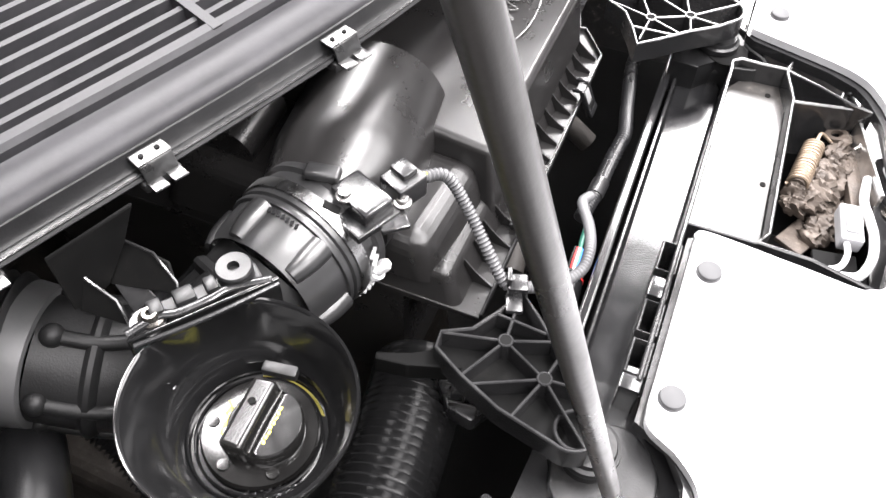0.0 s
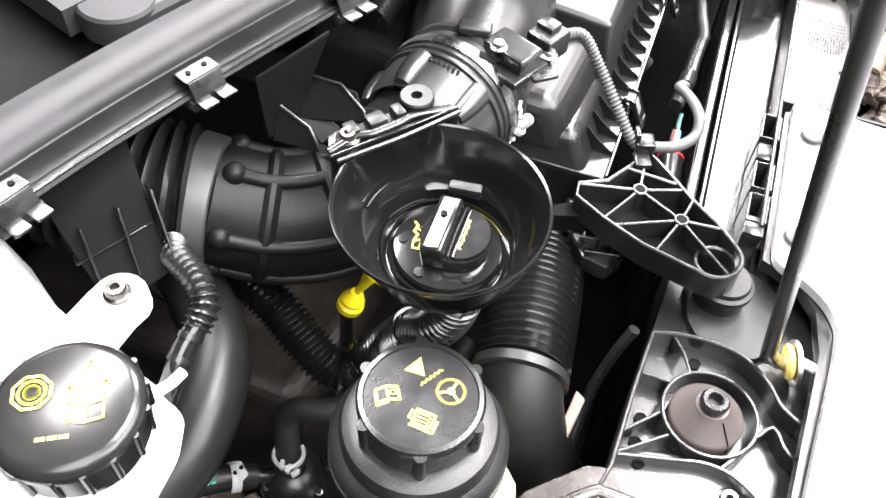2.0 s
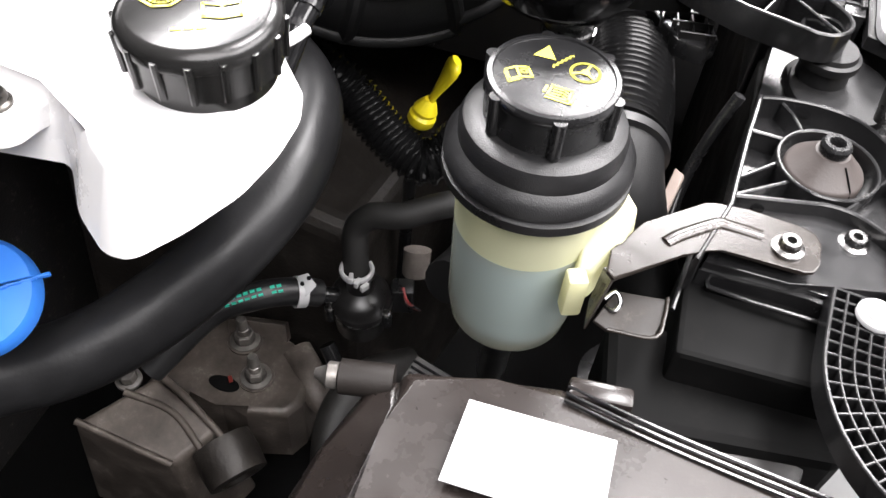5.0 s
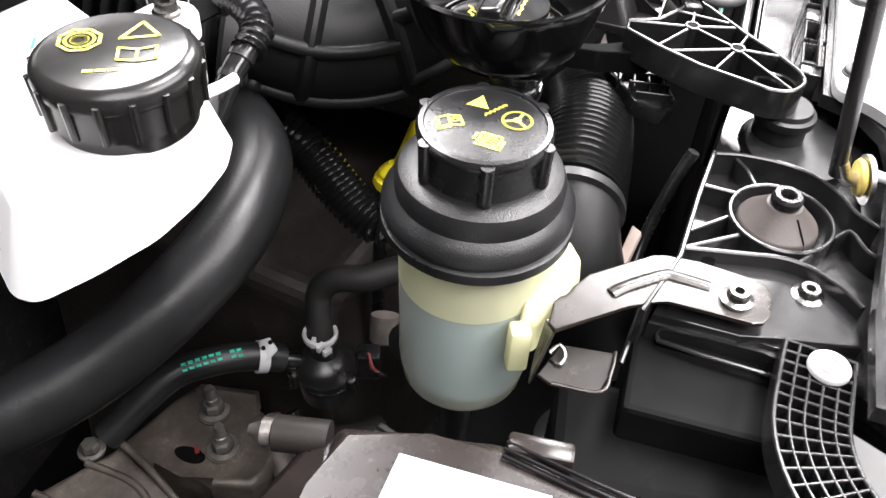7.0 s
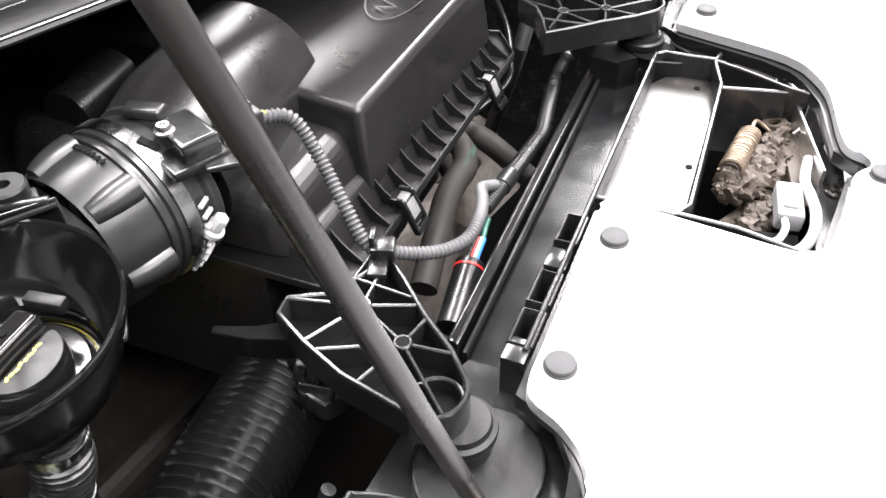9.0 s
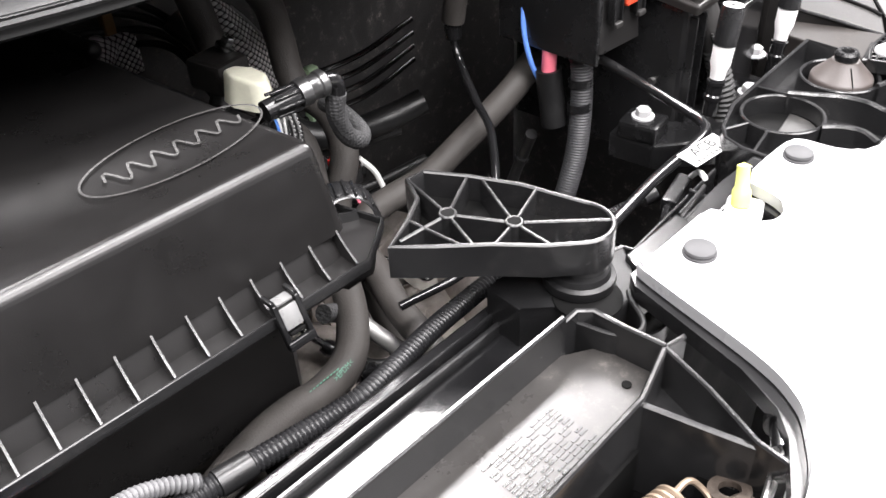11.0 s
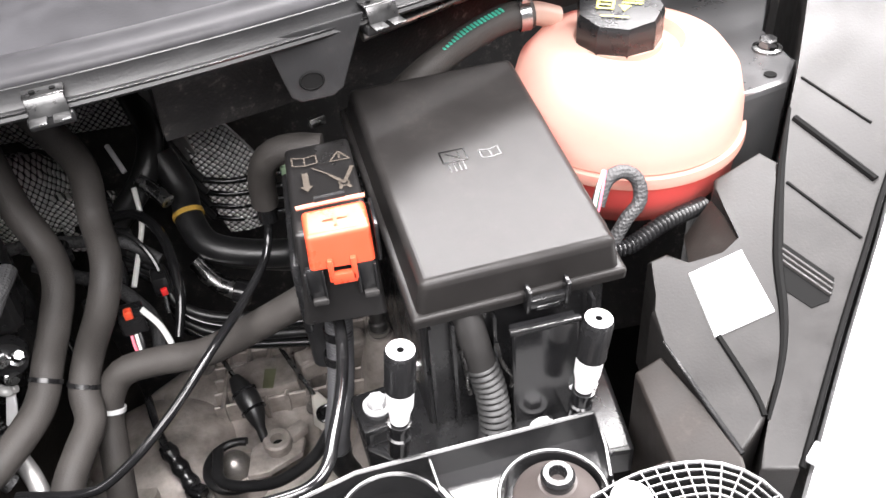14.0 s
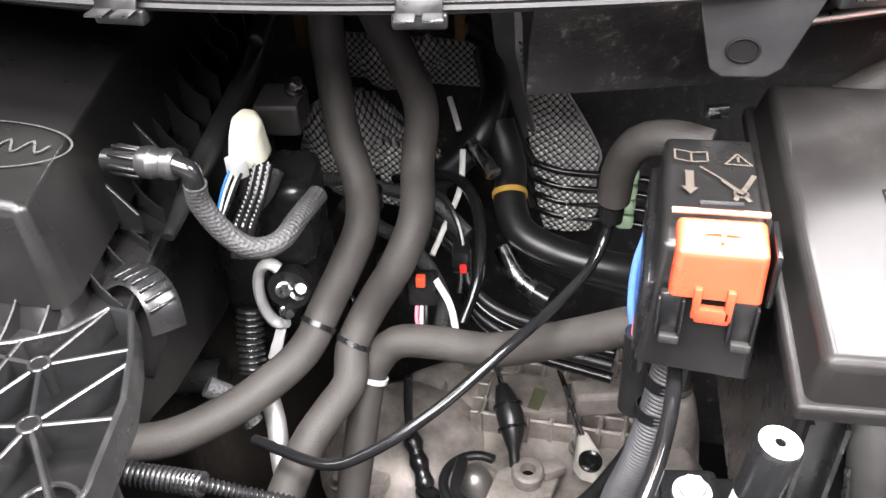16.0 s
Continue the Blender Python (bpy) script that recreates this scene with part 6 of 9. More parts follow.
warning_sign(bm, (0, 0), 0.0052, tilted(-0.0025, 0.0158, -16))
part("warning_sign", bm, MARK, screwcap, "yellow warning triangle")
bm = B()
tc = tilted(-0.0155, 0.0005, 14)
strip(bm, [(-0.0052, 0.0026), (-0.0002, 0.0038), (0.0050, 0.0026), (0.0050, -0.0042), (-0.0002, -0.0030), (-0.0052, -0.0042), (-0.0052, 0.0026)], 0.0012, 0.0002, tc)
strip(bm, [(-0.0002, 0.0038), (-0.0002, -0.0030)], 0.0012, 0.0003, tc)
strip(bm, [(0.0012, 0.0014), (0.0036, 0.0010), (0.0036, -0.0012), (0.0012, -0.0008), (0.0012, 0.0014)], 0.0007, 0.0003, tc)
strip(bm, [(-0.0060, 0.0012), (-0.0060, -0.0056), (-0.0002, -0.0044)], 0.0008, 0.0002, tc)
part("book_sign", bm, MARK, screwcap, "yellow book pictogram")
bm = B()
tc = tilted(0.0138, 0.0030, -14)
for a, b in zip(circle_pts(0.0064, 30), circle_pts(0.0064, 30)[1:]):
    strip(bm, [a, b], 0.0013, 0.0002, tc)
for a in (75, 205, 320):
    strip(bm, [(0, 0), (0.006 * math.cos(radians(a)), 0.006 * math.sin(radians(a)))], 0.0013, 0.0003, tc)
flat_poly(bm, circle_pts(0.0019, 14), 0.0004, tc)
part("wheel_sign", bm, MARK, screwcap, "yellow steering wheel pictogram")
bm = B()
tc = tilted(0.0020, -0.0120, -22)
strip(bm, [(-0.0048, 0.0036), (0.0042, 0.0036), (0.0042, -0.0034), (-0.0048, -0.0034), (-0.0048, 0.0036)], 0.0011, 0.0002, tc)
for k in range(3):
    strip(bm, [(-0.0034, 0.0018 - k * 0.0018), (0.0010, 0.0022 - k * 0.0018), (0.0030, 0.0012 - k * 0.0018)], 0.0008, 0.0003, tc)
strip(bm, [(-0.0052, -0.0050), (0.0060, -0.0050), (0.0060, 0.0012)], 0.0012, 0.0002, tc)
strip(bm, [(-0.0068, 0.0020), (-0.0068, -0.0020)], 0.0013, 0.0002, tc)
part("engine_sign", bm, MARK, screwcap, "yellow oil pictogram")
bm = B()
tc = tilted(0.0045, 0.0100, 42)
strip(bm, [(-0.0064 + 0.00128 * k, 0.0007 if k % 2 else -0.0004) for k in range(11)], 0.0009, 0.0002, tc)
part("wave_sign", bm, MARK, screwcap, "yellow wavy line")
part("jar_lug", shell(B(), [(-0.4590, 0.0990, 0.888), (-0.4585, 0.0880, 0.888), (-0.4650, 0.0800, 0.884), (-0.4790, 0.0820, 0.876), (-0.4960, 0.0920, 0.862), (-0.4960, 0.1010, 0.862), (-0.4800, 0.1020, 0.876)], [(-0.4600, 0.0980, 0.903), (-0.4600, 0.0890, 0.903), (-0.4660, 0.0815, 0.899), (-0.4790, 0.0835, 0.892), (-0.4945, 0.0930, 0.878), (-0.4945, 0.1000, 0.878), (-0.4800, 0.1010, 0.892)], 0.87, 0.9, 0.002), JARTOP, ps, "milky moulded lug")
part("lug_foot", block(B(), (-0.4980, 0.0985, 0.866), (0.010, 0.010, 0.026), 25, 0.002), JARTOP, ps)
part("nipple", tube(B(), [(-0.471, 0.131, 0.804), (-0.470, 0.132, 0.785), (-0.46, 0.135, 0.72)], 0.009, 14), RUBBER, ps, "black rubber outlet hose")

stay = thing("reservoir_bracket", (-0.455, 0.03, 0.88), "dark brown pressed steel strap holding the reservoir", "bracket")
bm = prism(B(), [(-0.502, 0.0830), (-0.499, 0.0870), (-0.486, 0.0880), (-0.463, 0.0770), (-0.4385, 0.0515), (-0.4370, 0.0450), (-0.4352, 0.0310), (-0.4360, 0.0060), (-0.4385, -0.0005), (-0.4440, -0.0038), (-0.4580, -0.0038), (-0.4630, -0.0015), (-0.4652, 0.0030), (-0.4655, 0.0400), (-0.4680, 0.0455), (-0.4760, 0.0565)], 0.8866, 0.8885, bevel=0.0006)
part("strap", bm, BROWNCOAT, stay, "dark brown stamped strap")
for off, r in ((0.0, 0.0034),):
    part("slot_ridge", tube(B(), [(-0.4715 + off * 0.7, 0.0650 + off * 0.6, 0.8882), (-0.4640 + off * 0.8, 0.0590 + off * 0.6, 0.8886), (-0.4505 + off, 0.0445 + off * 0.35, 0.8886), (-0.4495 + off, 0.0400, 0.8886), (-0.4495 + off, 0.0235, 0.8882)], r, 12, 0.002, flat=0.5), BROWNCOAT, stay, "raised stamped ridge")
part("clasp", slab([(-0.502, 0.0835, 0.8870), (-0.4960, 0.0890, 0.8870), (-0.4975, 0.0905, 0.8640), (-0.5130, 0.0890, 0.8600)], 0.0018), BROWNCOAT, stay, "bent steel clasp")
part("lower_plate", slab([(-0.4910, 0.0800, 0.8680), (-0.4850, 0.0560, 0.8660), (-0.4970, 0.0555, 0.8655), (-0.5090, 0.0580, 0.8650), (-0.5130, 0.0790, 0.8655), (-0.5110, 0.0860, 0.8670)], 0.0018), mat("dull_brown_steel", (0.016, 0.013, 0.011), 0.5, 0.0, 0.3, 300, 0.4, 60, dust=0.12, spec=0.3), stay, "lower bent steel plate")
part("plate_lip", tube(B(), [(-0.4850, 0.0560, 0.8668), (-0.4970, 0.0555, 0.8663), (-0.5090, 0.0580, 0.8658), (-0.5130, 0.0790, 0.8663)], 0.0010, 8, 0.003), BROWNCOAT, stay)
part("spring", tube(B(), [(-0.4985, 0.0835, 0.8690), (-0.4950, 0.0800, 0.8720), (-0.4985, 0.0765, 0.8700), (-0.5030, 0.0780, 0.8680), (-0.5010, 0.0830, 0.8670)], 0.0012, 8, 0.002), BRIGHT, stay, "small bright spring")
part("torx_screw", screw_head(B(), (-0.4535, 0.0115, 0.8887), 0.0052, 0.0062, washer=0.0076), SCREWSTEEL, stay, "star-socket screw")
part("socket", lathe(B(), [(0.0, 0.0), (0.0026, 0.0), (0.0026, 0.0003), (0.0, 0.0003)], (-0.4535, 0.0115, 0.8924), seg=6), DARK, stay)
part("foot", block(B(), (-0.437, -0.016, 0.8748), (0.052, 0.034, 0.002), 0, 0.0005), PANEL, stay)
part("tab", block(B(), (-0.4255, -0.0215, 0.8772), (0.022, 0.017, 0.0020), 0, 0.0006), SCREWSTEEL, stay, "pressed steel tab")
part("torx_screw", screw_head(B(), (-0.4275, -0.0215, 0.8783), 0.0052, 0.0062, washer=0.0076), SCREWSTEEL, stay, "star-socket screw")
part("socket", lathe(B(), [(0.0, 0.0), (0.0026, 0.0), (0.0026, 0.0003), (0.0, 0.0003)], (-0.4275, -0.0215, 0.8820), seg=6), DARK, stay)

# ---- brake fluid reservoir ----
brake = thing("brake_fluid_reservoir", (-0.55, 0.26, 0.93), "milky white brake fluid reservoir with black ribbed cap", "reservoir")
low = [(-0.612, 0.250, 0.95), (-0.613, 0.238, 0.953), (-0.597, 0.227, 0.955), (-0.574, 0.218, 0.955), (-0.553, 0.214, 0.957), (-0.532, 0.215, 0.957), (-0.515, 0.222, 0.957), (-0.506, 0.240, 0.957), (-0.500, 0.262, 0.957), (-0.492, 0.296, 0.955), (-0.466, 0.340, 0.95), (-0.500, 0.420, 0.94), (-0.575, 0.420, 0.94), (-0.585, 0.340, 0.945), (-0.580, 0.285, 0.950), (-0.600, 0.268, 0.95)]
up = [(-0.601, 0.246), (-0.600, 0.238), (-0.589, 0.232), (-0.570, 0.224), (-0.552, 0.220), (-0.535, 0.221), (-0.521, 0.228), (-0.513, 0.243), (-0.507, 0.264), (-0.500, 0.298), (-0.474, 0.336), (-0.505, 0.410), (-0.565, 0.410), (-0.575, 0.338), (-0.571, 0.289), (-0.590, 0.262)]
part("body", shell(B(), low, [(x, y, 0.984) for x, y in up], 0.940, 0.984, 0.006), BRAKEWHITE, brake, "milky white body")


def tab(cx, cy, dx, dy, z):
    d = Vector((dx, dy)).normalized()
    n = Vector((-d.y, d.x))
    c = Vector((cx, cy))
    pts = [c - d * 0.030 - n * 0.013, c - d * 0.006 - n * 0.0115]
    pts += [c + (d * math.cos(a) + n * math.sin(a)) * 0.0125 for a in [math.radians(k) for k in range(-80, 81, 20)]]
    pts += [c - d * 0.006 + n * 0.0115, c - d * 0.030 + n * 0.013]
    part("tab", prism(B(), [tuple(q) for q in pts], z - 0.010, z, bevel=0.002), BRAKEWHITE, brake, "rounded fixing tab")
    part("tab_screw", screw_head(B(), (cx, cy, z), 0.0048, 0.0055, washer=0.0060), DARKSTEEL, brake, "dark fixing screw")


tab(-0.4855, 0.2655, 0.75, -0.10, 0.9875)
tab(-0.583, 0.306, -0.85, 0.25, 0.974)
KC = (-0.546, 0.242, 0)
bm = lathe(B(), [(0.0, 0.983), (0.0245, 0.983), (0.0250, 0.9895), (0.0272, 0.990), (0.0275, 1.0015), (0.0284, 1.0025), (0.0286, 1.0060), (0.0274, 1.0082), (0.0256, 1.0094), (0.0244, 1.0099), (0.0238, 1.0101), (0.0, 1.0102)], KC, seg=60)
bcap = part("screw_cap", bm, CAPBLACK, brake, "black ribbed screw cap")
for k in range(16):
    a = 2 * math.pi * k / 16
    bm = tube(B(), [(KC[0] + 0.0275 * math.cos(a), KC[1] + 0.0275 * math.sin(a), 0.9905), (KC[0] + 0.0284 * math.cos(a), KC[1] + 0.0284 * math.sin(a), 1.0060)], 0.0014, 8, 0.004)
    part("grip_rib", bm, CAPBLACK, bcap)
km = pose(KC[0], KC[1], 1.0104, 0, 0, -60)
bm = B()
for r in (0.0072, 0.0048, 0.0026):
    octo = [(-0.0115 + r * math.cos(math.radians(22.5 + 45 * k)), 0.006 + r * math.sin(math.radians(22.5 + 45 * k))) for k in range(9)] if r > 0.006 else circle_pts(r, 20, (-0.0115, 0.006))
    for a, b in zip(octo, octo[1:]):
        strip(bm, [a, b], 0.0012, 0.0002 - 0.09 * 0, km)
part("octagon_sign", bm, MARK, bcap, "yellow octagon pictogram")
bm = B()
strip(bm, [(0.0015, 0.006), (0.0145, 0.007), (0.0085, 0.0165), (0.0015, 0.006)], 0.0013, 0.0, km)
part("warning_sign", bm, MARK, bcap, "yellow warning triangle outline")
bm = B()
book_sign(bm, (0.008, -0.004), 0.0062, km, 0.0011)
part("book_sign", bm, MARK, bcap, "yellow book pictogram")
bm = B()
for k in range(3):
    strip(bm, [(-0.008 + k * 0.004, -0.0135), (-0.0055 + k * 0.004, -0.0135)], 0.0016, 0.0, km)
part("print_bars", bm, MARK, bcap, "yellow print bars")
part("small_mark", prism(B(), [(-0.526, 0.301), (-0.519, 0.305), (-0.5185, 0.304), (-0.5255, 0.300)], 0.9842, 0.9845), GREENINK, brake)
part("side_nipple", tube(B(), [(-0.519, 0.231, 0.978), (-0.512, 0.226, 0.979), (-0.505, 0.224, 0.979)], 0.0024, 10, 0.002), BRAKEWHITE, brake)

bhose = thing("brake_reservoir_hose", (-0.48, 0.25, 0.95), "black corrugated sleeve over the level sensor wire", "hose")
part("corrugated_sleeve", tube(B(), [(-0.444, 0.268, 0.972), (-0.455, 0.256, 0.983), (-0.465, 0.240, 0.985), (-0.474, 0.2315, 0.982), (-0.484, 0.2305, 0.978)], 0.0062, 16, ripple=0.0020, pitch=0.0034), BLACK, bhose)
part("taped_end", tube(B(), [(-0.482, 0.2305, 0.979), (-0.494, 0.2320, 0.974), (-0.503, 0.2320, 0.968), (-0.511, 0.2340, 0.958)], 0.0052, 14), GLOSS, bhose, "shiny taped end")
for q in ((-0.488, 0.2312, 0.977), (-0.497, 0.2320, 0.972)):
    part("tape_band", lathe(B(), [(0.0050, -0.0016), (0.0058, -0.0014), (0.0058, 0.0014), (0.0050, 0.0016)], q, (-0.9, 0.05, -0.45), 18), BLACK, bhose)

bighose = thing("booster_hose", (-0.5, 0.25, 0.8), "thick smooth black rubber hose under the reservoir", "hose")
part("hose", tube(B(), [(-0.36, 0.36, 0.80), (-0.390, 0.318, 0.866), (-0.420, 0.282, 0.884), (-0.452, 0.255, 0.887), (-0.492, 0.246, 0.880), (-0.530, 0.256, 0.866), (-0.564, 0.277, 0.848), (-0.595, 0.303, 0.836), (-0.619, 0.335, 0.830), (-0.665, 0.40, 0.83)], 0.0185, 32, 0.006), mat("worn_booster_rubber", (0.0085, 0.0085, 0.009), 0.34, bump=0.2, scale=500, dust=0.0, rvar=0.1, spec=0.34), bighose, "thick worn black rubber")
part("hose_end", lathe(B(), [(0.0186, -0.010), (0.0212, -0.009), (0.0216, 0.0), (0.0212, 0.009), (0.0186, 0.010)], (-0.386, 0.324, 0.858), (-0.40, -0.55, 0.70), 36), RUBBER, bighose, "thicker end cuff")

bcup = thing("washer_cap", (-0.60, 0.325, 0.88), "bright blue plastic filler cap below the reservoir", "filler cap")
bm = lathe(B(), [(0.0, 0.0), (0.026, 0.0), (0.026, 0.006), (0.024, 0.009), (0.0, 0.011)], (-0.610, 0.330, 0.880), (-0.35, -0.15, 0.9), 36)
part("lid", bm, BLUE, bcup)
bm = B()
for k in range(7):
    block(bm, (-0.600 - k * 0.004, 0.313 + k * 0.004, 0.8905), (0.0015, 0.022, 0.002), 40, 0.0003, 1)
part("grip_ridge", bm, BLUE, bcup)

# ---- engine side below: valve, bracket, hose ----
valve = thing("vacuum_valve", (-0.428, 0.24, 0.68), "black round plastic valve with a pale hose clip", "valve")
VC = (-0.4265, 0.2385, 0)
part("housing", lathe(B(), [(0.0, 0.672), (0.0175, 0.672), (0.0190, 0.684), (0.0205, 0.690), (0.0205, 0.6955), (0.0222, 0.6965), (0.0222, 0.7010), (0.0210, 0.7025), (0.0208, 0.7060), (0.0180, 0.7105), (0.0120, 0.7140), (0.0095, 0.7150), (0.0095, 0.727), (0.0, 0.727)], VC, seg=44), SATIN, valve, "flat-domed black housing")
part("band", lathe(B(), [(0.0205, 0.6925), (0.0214, 0.6928), (0.0214, 0.6945), (0.0205, 0.6948)], VC, seg=44), BRIGHT, valve, "thin bright ring")
for a in (15, 135, 255):
    q = (VC[0] + 0.0225 * math.cos(math.radians(a)), VC[1] + 0.0225 * math.sin(math.radians(a)))
    lug = part("lug", lathe(B(), [(0.0, 0.690), (0.0040, 0.690), (0.0040, 0.702), (0.0, 0.702)], (*q, 0), seg=14), BLACK, valve)
    part("screw", hex_bolt(B(), (*q, 0.702), 0.0020, 0.003), SCREWSTEEL, lug)
part("spigot", tube(B(), [(-0.433, 0.249, 0.706), (-0.440, 0.259, 0.711), (-0.446, 0.268, 0.715)], 0.0060, 12, 0.003), BLACK, valve)
bm = tube(B(), [(-0.4240 + 0.0105 * math.cos(a), 0.2420 + 0.0105 * math.sin(a), 0.728) for a in [2 * math.pi * k / 20 for k in range(19)]], 0.0016, 8, 0.002, flat=1.8)
for k in (-0.9, -0.2, 0.5):
    block(bm, (-0.4340 + 0.001 * k, 0.2385 + 0.0075 * k, 0.7285 + 0.002 * k), (0.0065, 0.0030, 0.0050), 30 * k, 0.0006)
part("spring_clip", bm, CLIPWHITE, valve, "pale spring hose clip")
part("vent_hose", tube(B(), [(-0.4240, 0.2420, 0.720), (-0.416, 0.2465, 0.738), (-0.409, 0.248, 0.752), (-0.405, 0.238, 0.764), (-0.402, 0.218, 0.770), (-0.391, 0.200, 0.775), (-0.376, 0.178, 0.776)], 0.0090, 16, 0.004), mat("dull_soft_hose", (0.012, 0.0115, 0.011), 0.6, bump=0.2), valve, "soft dull hose")
part("plug", block(B(), (-0.4085, 0.214, 0.694), (0.014, 0.016, 0.024), 20, 0.002), BLACK, valve)
part("cylinder", lathe(B(), [(0.0, 0.0), (0.009, 0.0), (0.010, 0.002), (0.010, 0.020), (0.0, 0.022)], (-0.388, 0.212, 0.694), (0.35, 0.1, 0.6), 24), GRIMY, valve, "small grimy metal cylinder")
for k in range(4):
    part("wire", tube(B(), [(-0.411, 0.213, 0.707 - k * 0.003), (-0.417, 0.208, 0.703 - k * 0.002), (-0.4175, 0.203 - k * 0.001, 0.698), (-0.413, 0.199, 0.690)], 0.0010, 6, 0.003), (mat("dull_red_wire", (0.22, 0.02, 0.02), 0.5), mat("dull_pink_wire", (0.30, 0.11, 0.11), 0.5), BLACK, BLACK)[k], valve)
vhose = thing("vacuum_hose", (-0.46, 0.28, 0.7), "black hose with green print and a pale clip", "hose")
part("hose", tube(B(), [(-0.442, 0.262, 0.714), (-0.452, 0.274, 0.722), (-0.468, 0.292, 0.728), (-0.49, 0.315, 0.725), (-0.53, 0.34, 0.70)], 0.0095, 18), RUBBER, vhose)
part("clip", lathe(B(), [(0.0098, -0.0035), (0.0108, -0.0035), (0.0108, 0.0035), (0.0098, 0.0035), (0.0098, -0.0035)], (-0.4505, 0.272, 0.7205), (-0.6, 0.75, 0.3), 24), CLIPWHITE, vhose, "pale spring clip")
ears = part("clip_ear", slab([(-0.4490, 0.2595, 0.7330), (-0.4420, 0.2690, 0.7330), (-0.4480, 0.2735, 0.7345), (-0.4600, 0.2670, 0.7230)], 0.0022), CLIPWHITE, vhose, "pale flat clip ear")
for q in ((-0.4470, 0.2660, 0.7342), (-0.4510, 0.2690, 0.7315)):
    part("hole", lathe(B(), [(0.0, 0.0), (0.0016, 0.0), (0.0016, 0.0004), (0.0, 0.0004)], q, (-0.3, -0.4, 0.85), 10), DARK, ears)
bm = B()
gp = smooth_path([(-0.4585, 0.280, 0.7345), (-0.470, 0.292, 0.7372), (-0.486, 0.309, 0.736)], 0.0022)
for i in range(1, len(gp) - 1, 2):
    if i not in (5,):
        block(bm, gp[i] + Vector((-0.001, -0.001, 0.0006)), (0.0030, 0.0022, 0.0006), -48, 0, 1)
        block(bm, gp[i] + Vector((-0.0036, -0.0036, -0.0006)), (0.0030, 0.0018, 0.0006), -48, 0, 1)
part("print_bars", bm, mat("bright_green_print", (0.03, 0.45, 0.32), 0.6, bump=0, var=0.2), vhose, "green print bars")

mountb = thing("engine_mount_bracket", (-0.46, 0.33, 0.55), "grimy brown cast bracket with studs and flange nuts", "engine mount")
BROWNCAST = mat("oily_brown_casting", (0.085, 0.071, 0.061), 0.48, 0.25, 0.6, 240, 0.45, 40, dust=0.35)
part("casting", prism(B(), [(-0.500, 0.392), (-0.431, 0.372), (-0.412, 0.362), (-0.411, 0.335), (-0.418, 0.301), (-0.430, 0.284), (-0.446, 0.272), (-0.466, 0.271), (-0.480, 0.277), (-0.490, 0.306), (-0.486, 0.330), (-0.495, 0.352)], 0.535, 0.601, bevel=0.006, seg=3), BROWNCAST, mountb, "grimy cast bracket")
part("web", slab([(-0.4250, 0.3560, 0.612), (-0.4140, 0.3100, 0.612), (-0.4210, 0.3050, 0.600), (-0.4320, 0.3520, 0.600)], 0.010), BROWNCAST, mountb)
part("arm", tube(B(), [(-0.424, 0.296, 0.600), (-0.440, 0.276, 0.598), (-0.452, 0.262, 0.590), (-0.45, 0.24, 0.575)], 0.012, 14, 0.005, flat=0.6), BROWNCAST, mountb, "curved cast arm")
# slot is a raised near-black oval, its shade put into colour
part("slot", lathe(B(), [(0.0, 0.0), (0.0060, 0.0), (0.0064, 0.0014), (0.0, 0.0012)], (-0.4740, 0.3330, 0.6006), seg=24, sx=1.0, sy=2.0), DARK, mountb, "long dark patch standing for slot shade")
part("mark", block(B(), (-0.4690, 0.3300, 0.6028), (0.006, 0.003, 0.0006), 40, 0.0002, 1), mat("dull_red_paint", (0.20, 0.02, 0.015), 0.5), mountb, "red paint mark")
for c in ((-0.4325, 0.3370), (-0.4595, 0.3130)):
    nut = part("nut", hex_bolt(B(), (c[0], c[1], 0.601), 0.0080, 0.012), DIRTYSTEEL, mountb, "dirty flange nut")
    part("stud", lathe(B(), [(0.0050, 0.0), (0.0050, 0.008), (0.0042, 0.0085), (0.0042, 0.018), (0.0034, 0.020), (0, 0.020)], (c[0], c[1], 0.611), seg=16), DIRTYSTEEL, nut)
    part("pad", lathe(B(), [(0.0145, 0.598), (0.0138, 0.6025), (0.0, 0.6025)], (c[0], c[1], 0), seg=28), BROWNCAST, mountb)
support = thing("engine_support", (-0.52, 0.35, 0.5), "dirty brown cast engine support arm with raised ribs", "engine mount")
part("arm", shell(B(), [(-0.556, 0.420), (-0.487, 0.378), (-0.500, 0.302), (-0.552, 0.318)], [(-0.550, 0.410, 0.617), (-0.496, 0.374, 0.622), (-0.512, 0.314, 0.608), (-0.546, 0.333, 0.600)], 0.50, 0.61, 0.005), BROWNCAST, support, "dirty brown cast arm")
for q in ([(-0.494, 0.374, 0.623), (-0.502, 0.347, 0.618), (-0.517, 0.308, 0.606)], [(-0.516, 0.388, 0.621), (-0.515, 0.350, 0.614), (-0.531, 0.318, 0.604)], [(-0.548, 0.408, 0.618), (-0.547, 0.370, 0.609), (-0.546, 0.335, 0.600)]):
    part("arm_rib", tube(B(), q, 0.0028, 10, 0.006), BROWNCAST, support)
part("arm_sleeve", lathe(B(), [(0.014, -0.016), (0.0225, -0.015), (0.0235, 0.0), (0.0225, 0.015), (0.014, 0.016)], (-0.524, 0.302, 0.590), (0.55, 0.75, 0.30), 32), OILY, support, "dark sleeve at the arm's end")
part("arm_bolt", hex_bolt(B(), (-0.505, 0.392, 0.618), 0.0065, 0.010), DIRTYSTEEL, support)
ducting = thing("lower_pipe", (-0.45, 0.2, 0.66), "dark rubber pipe low in the engine bay", "hose")
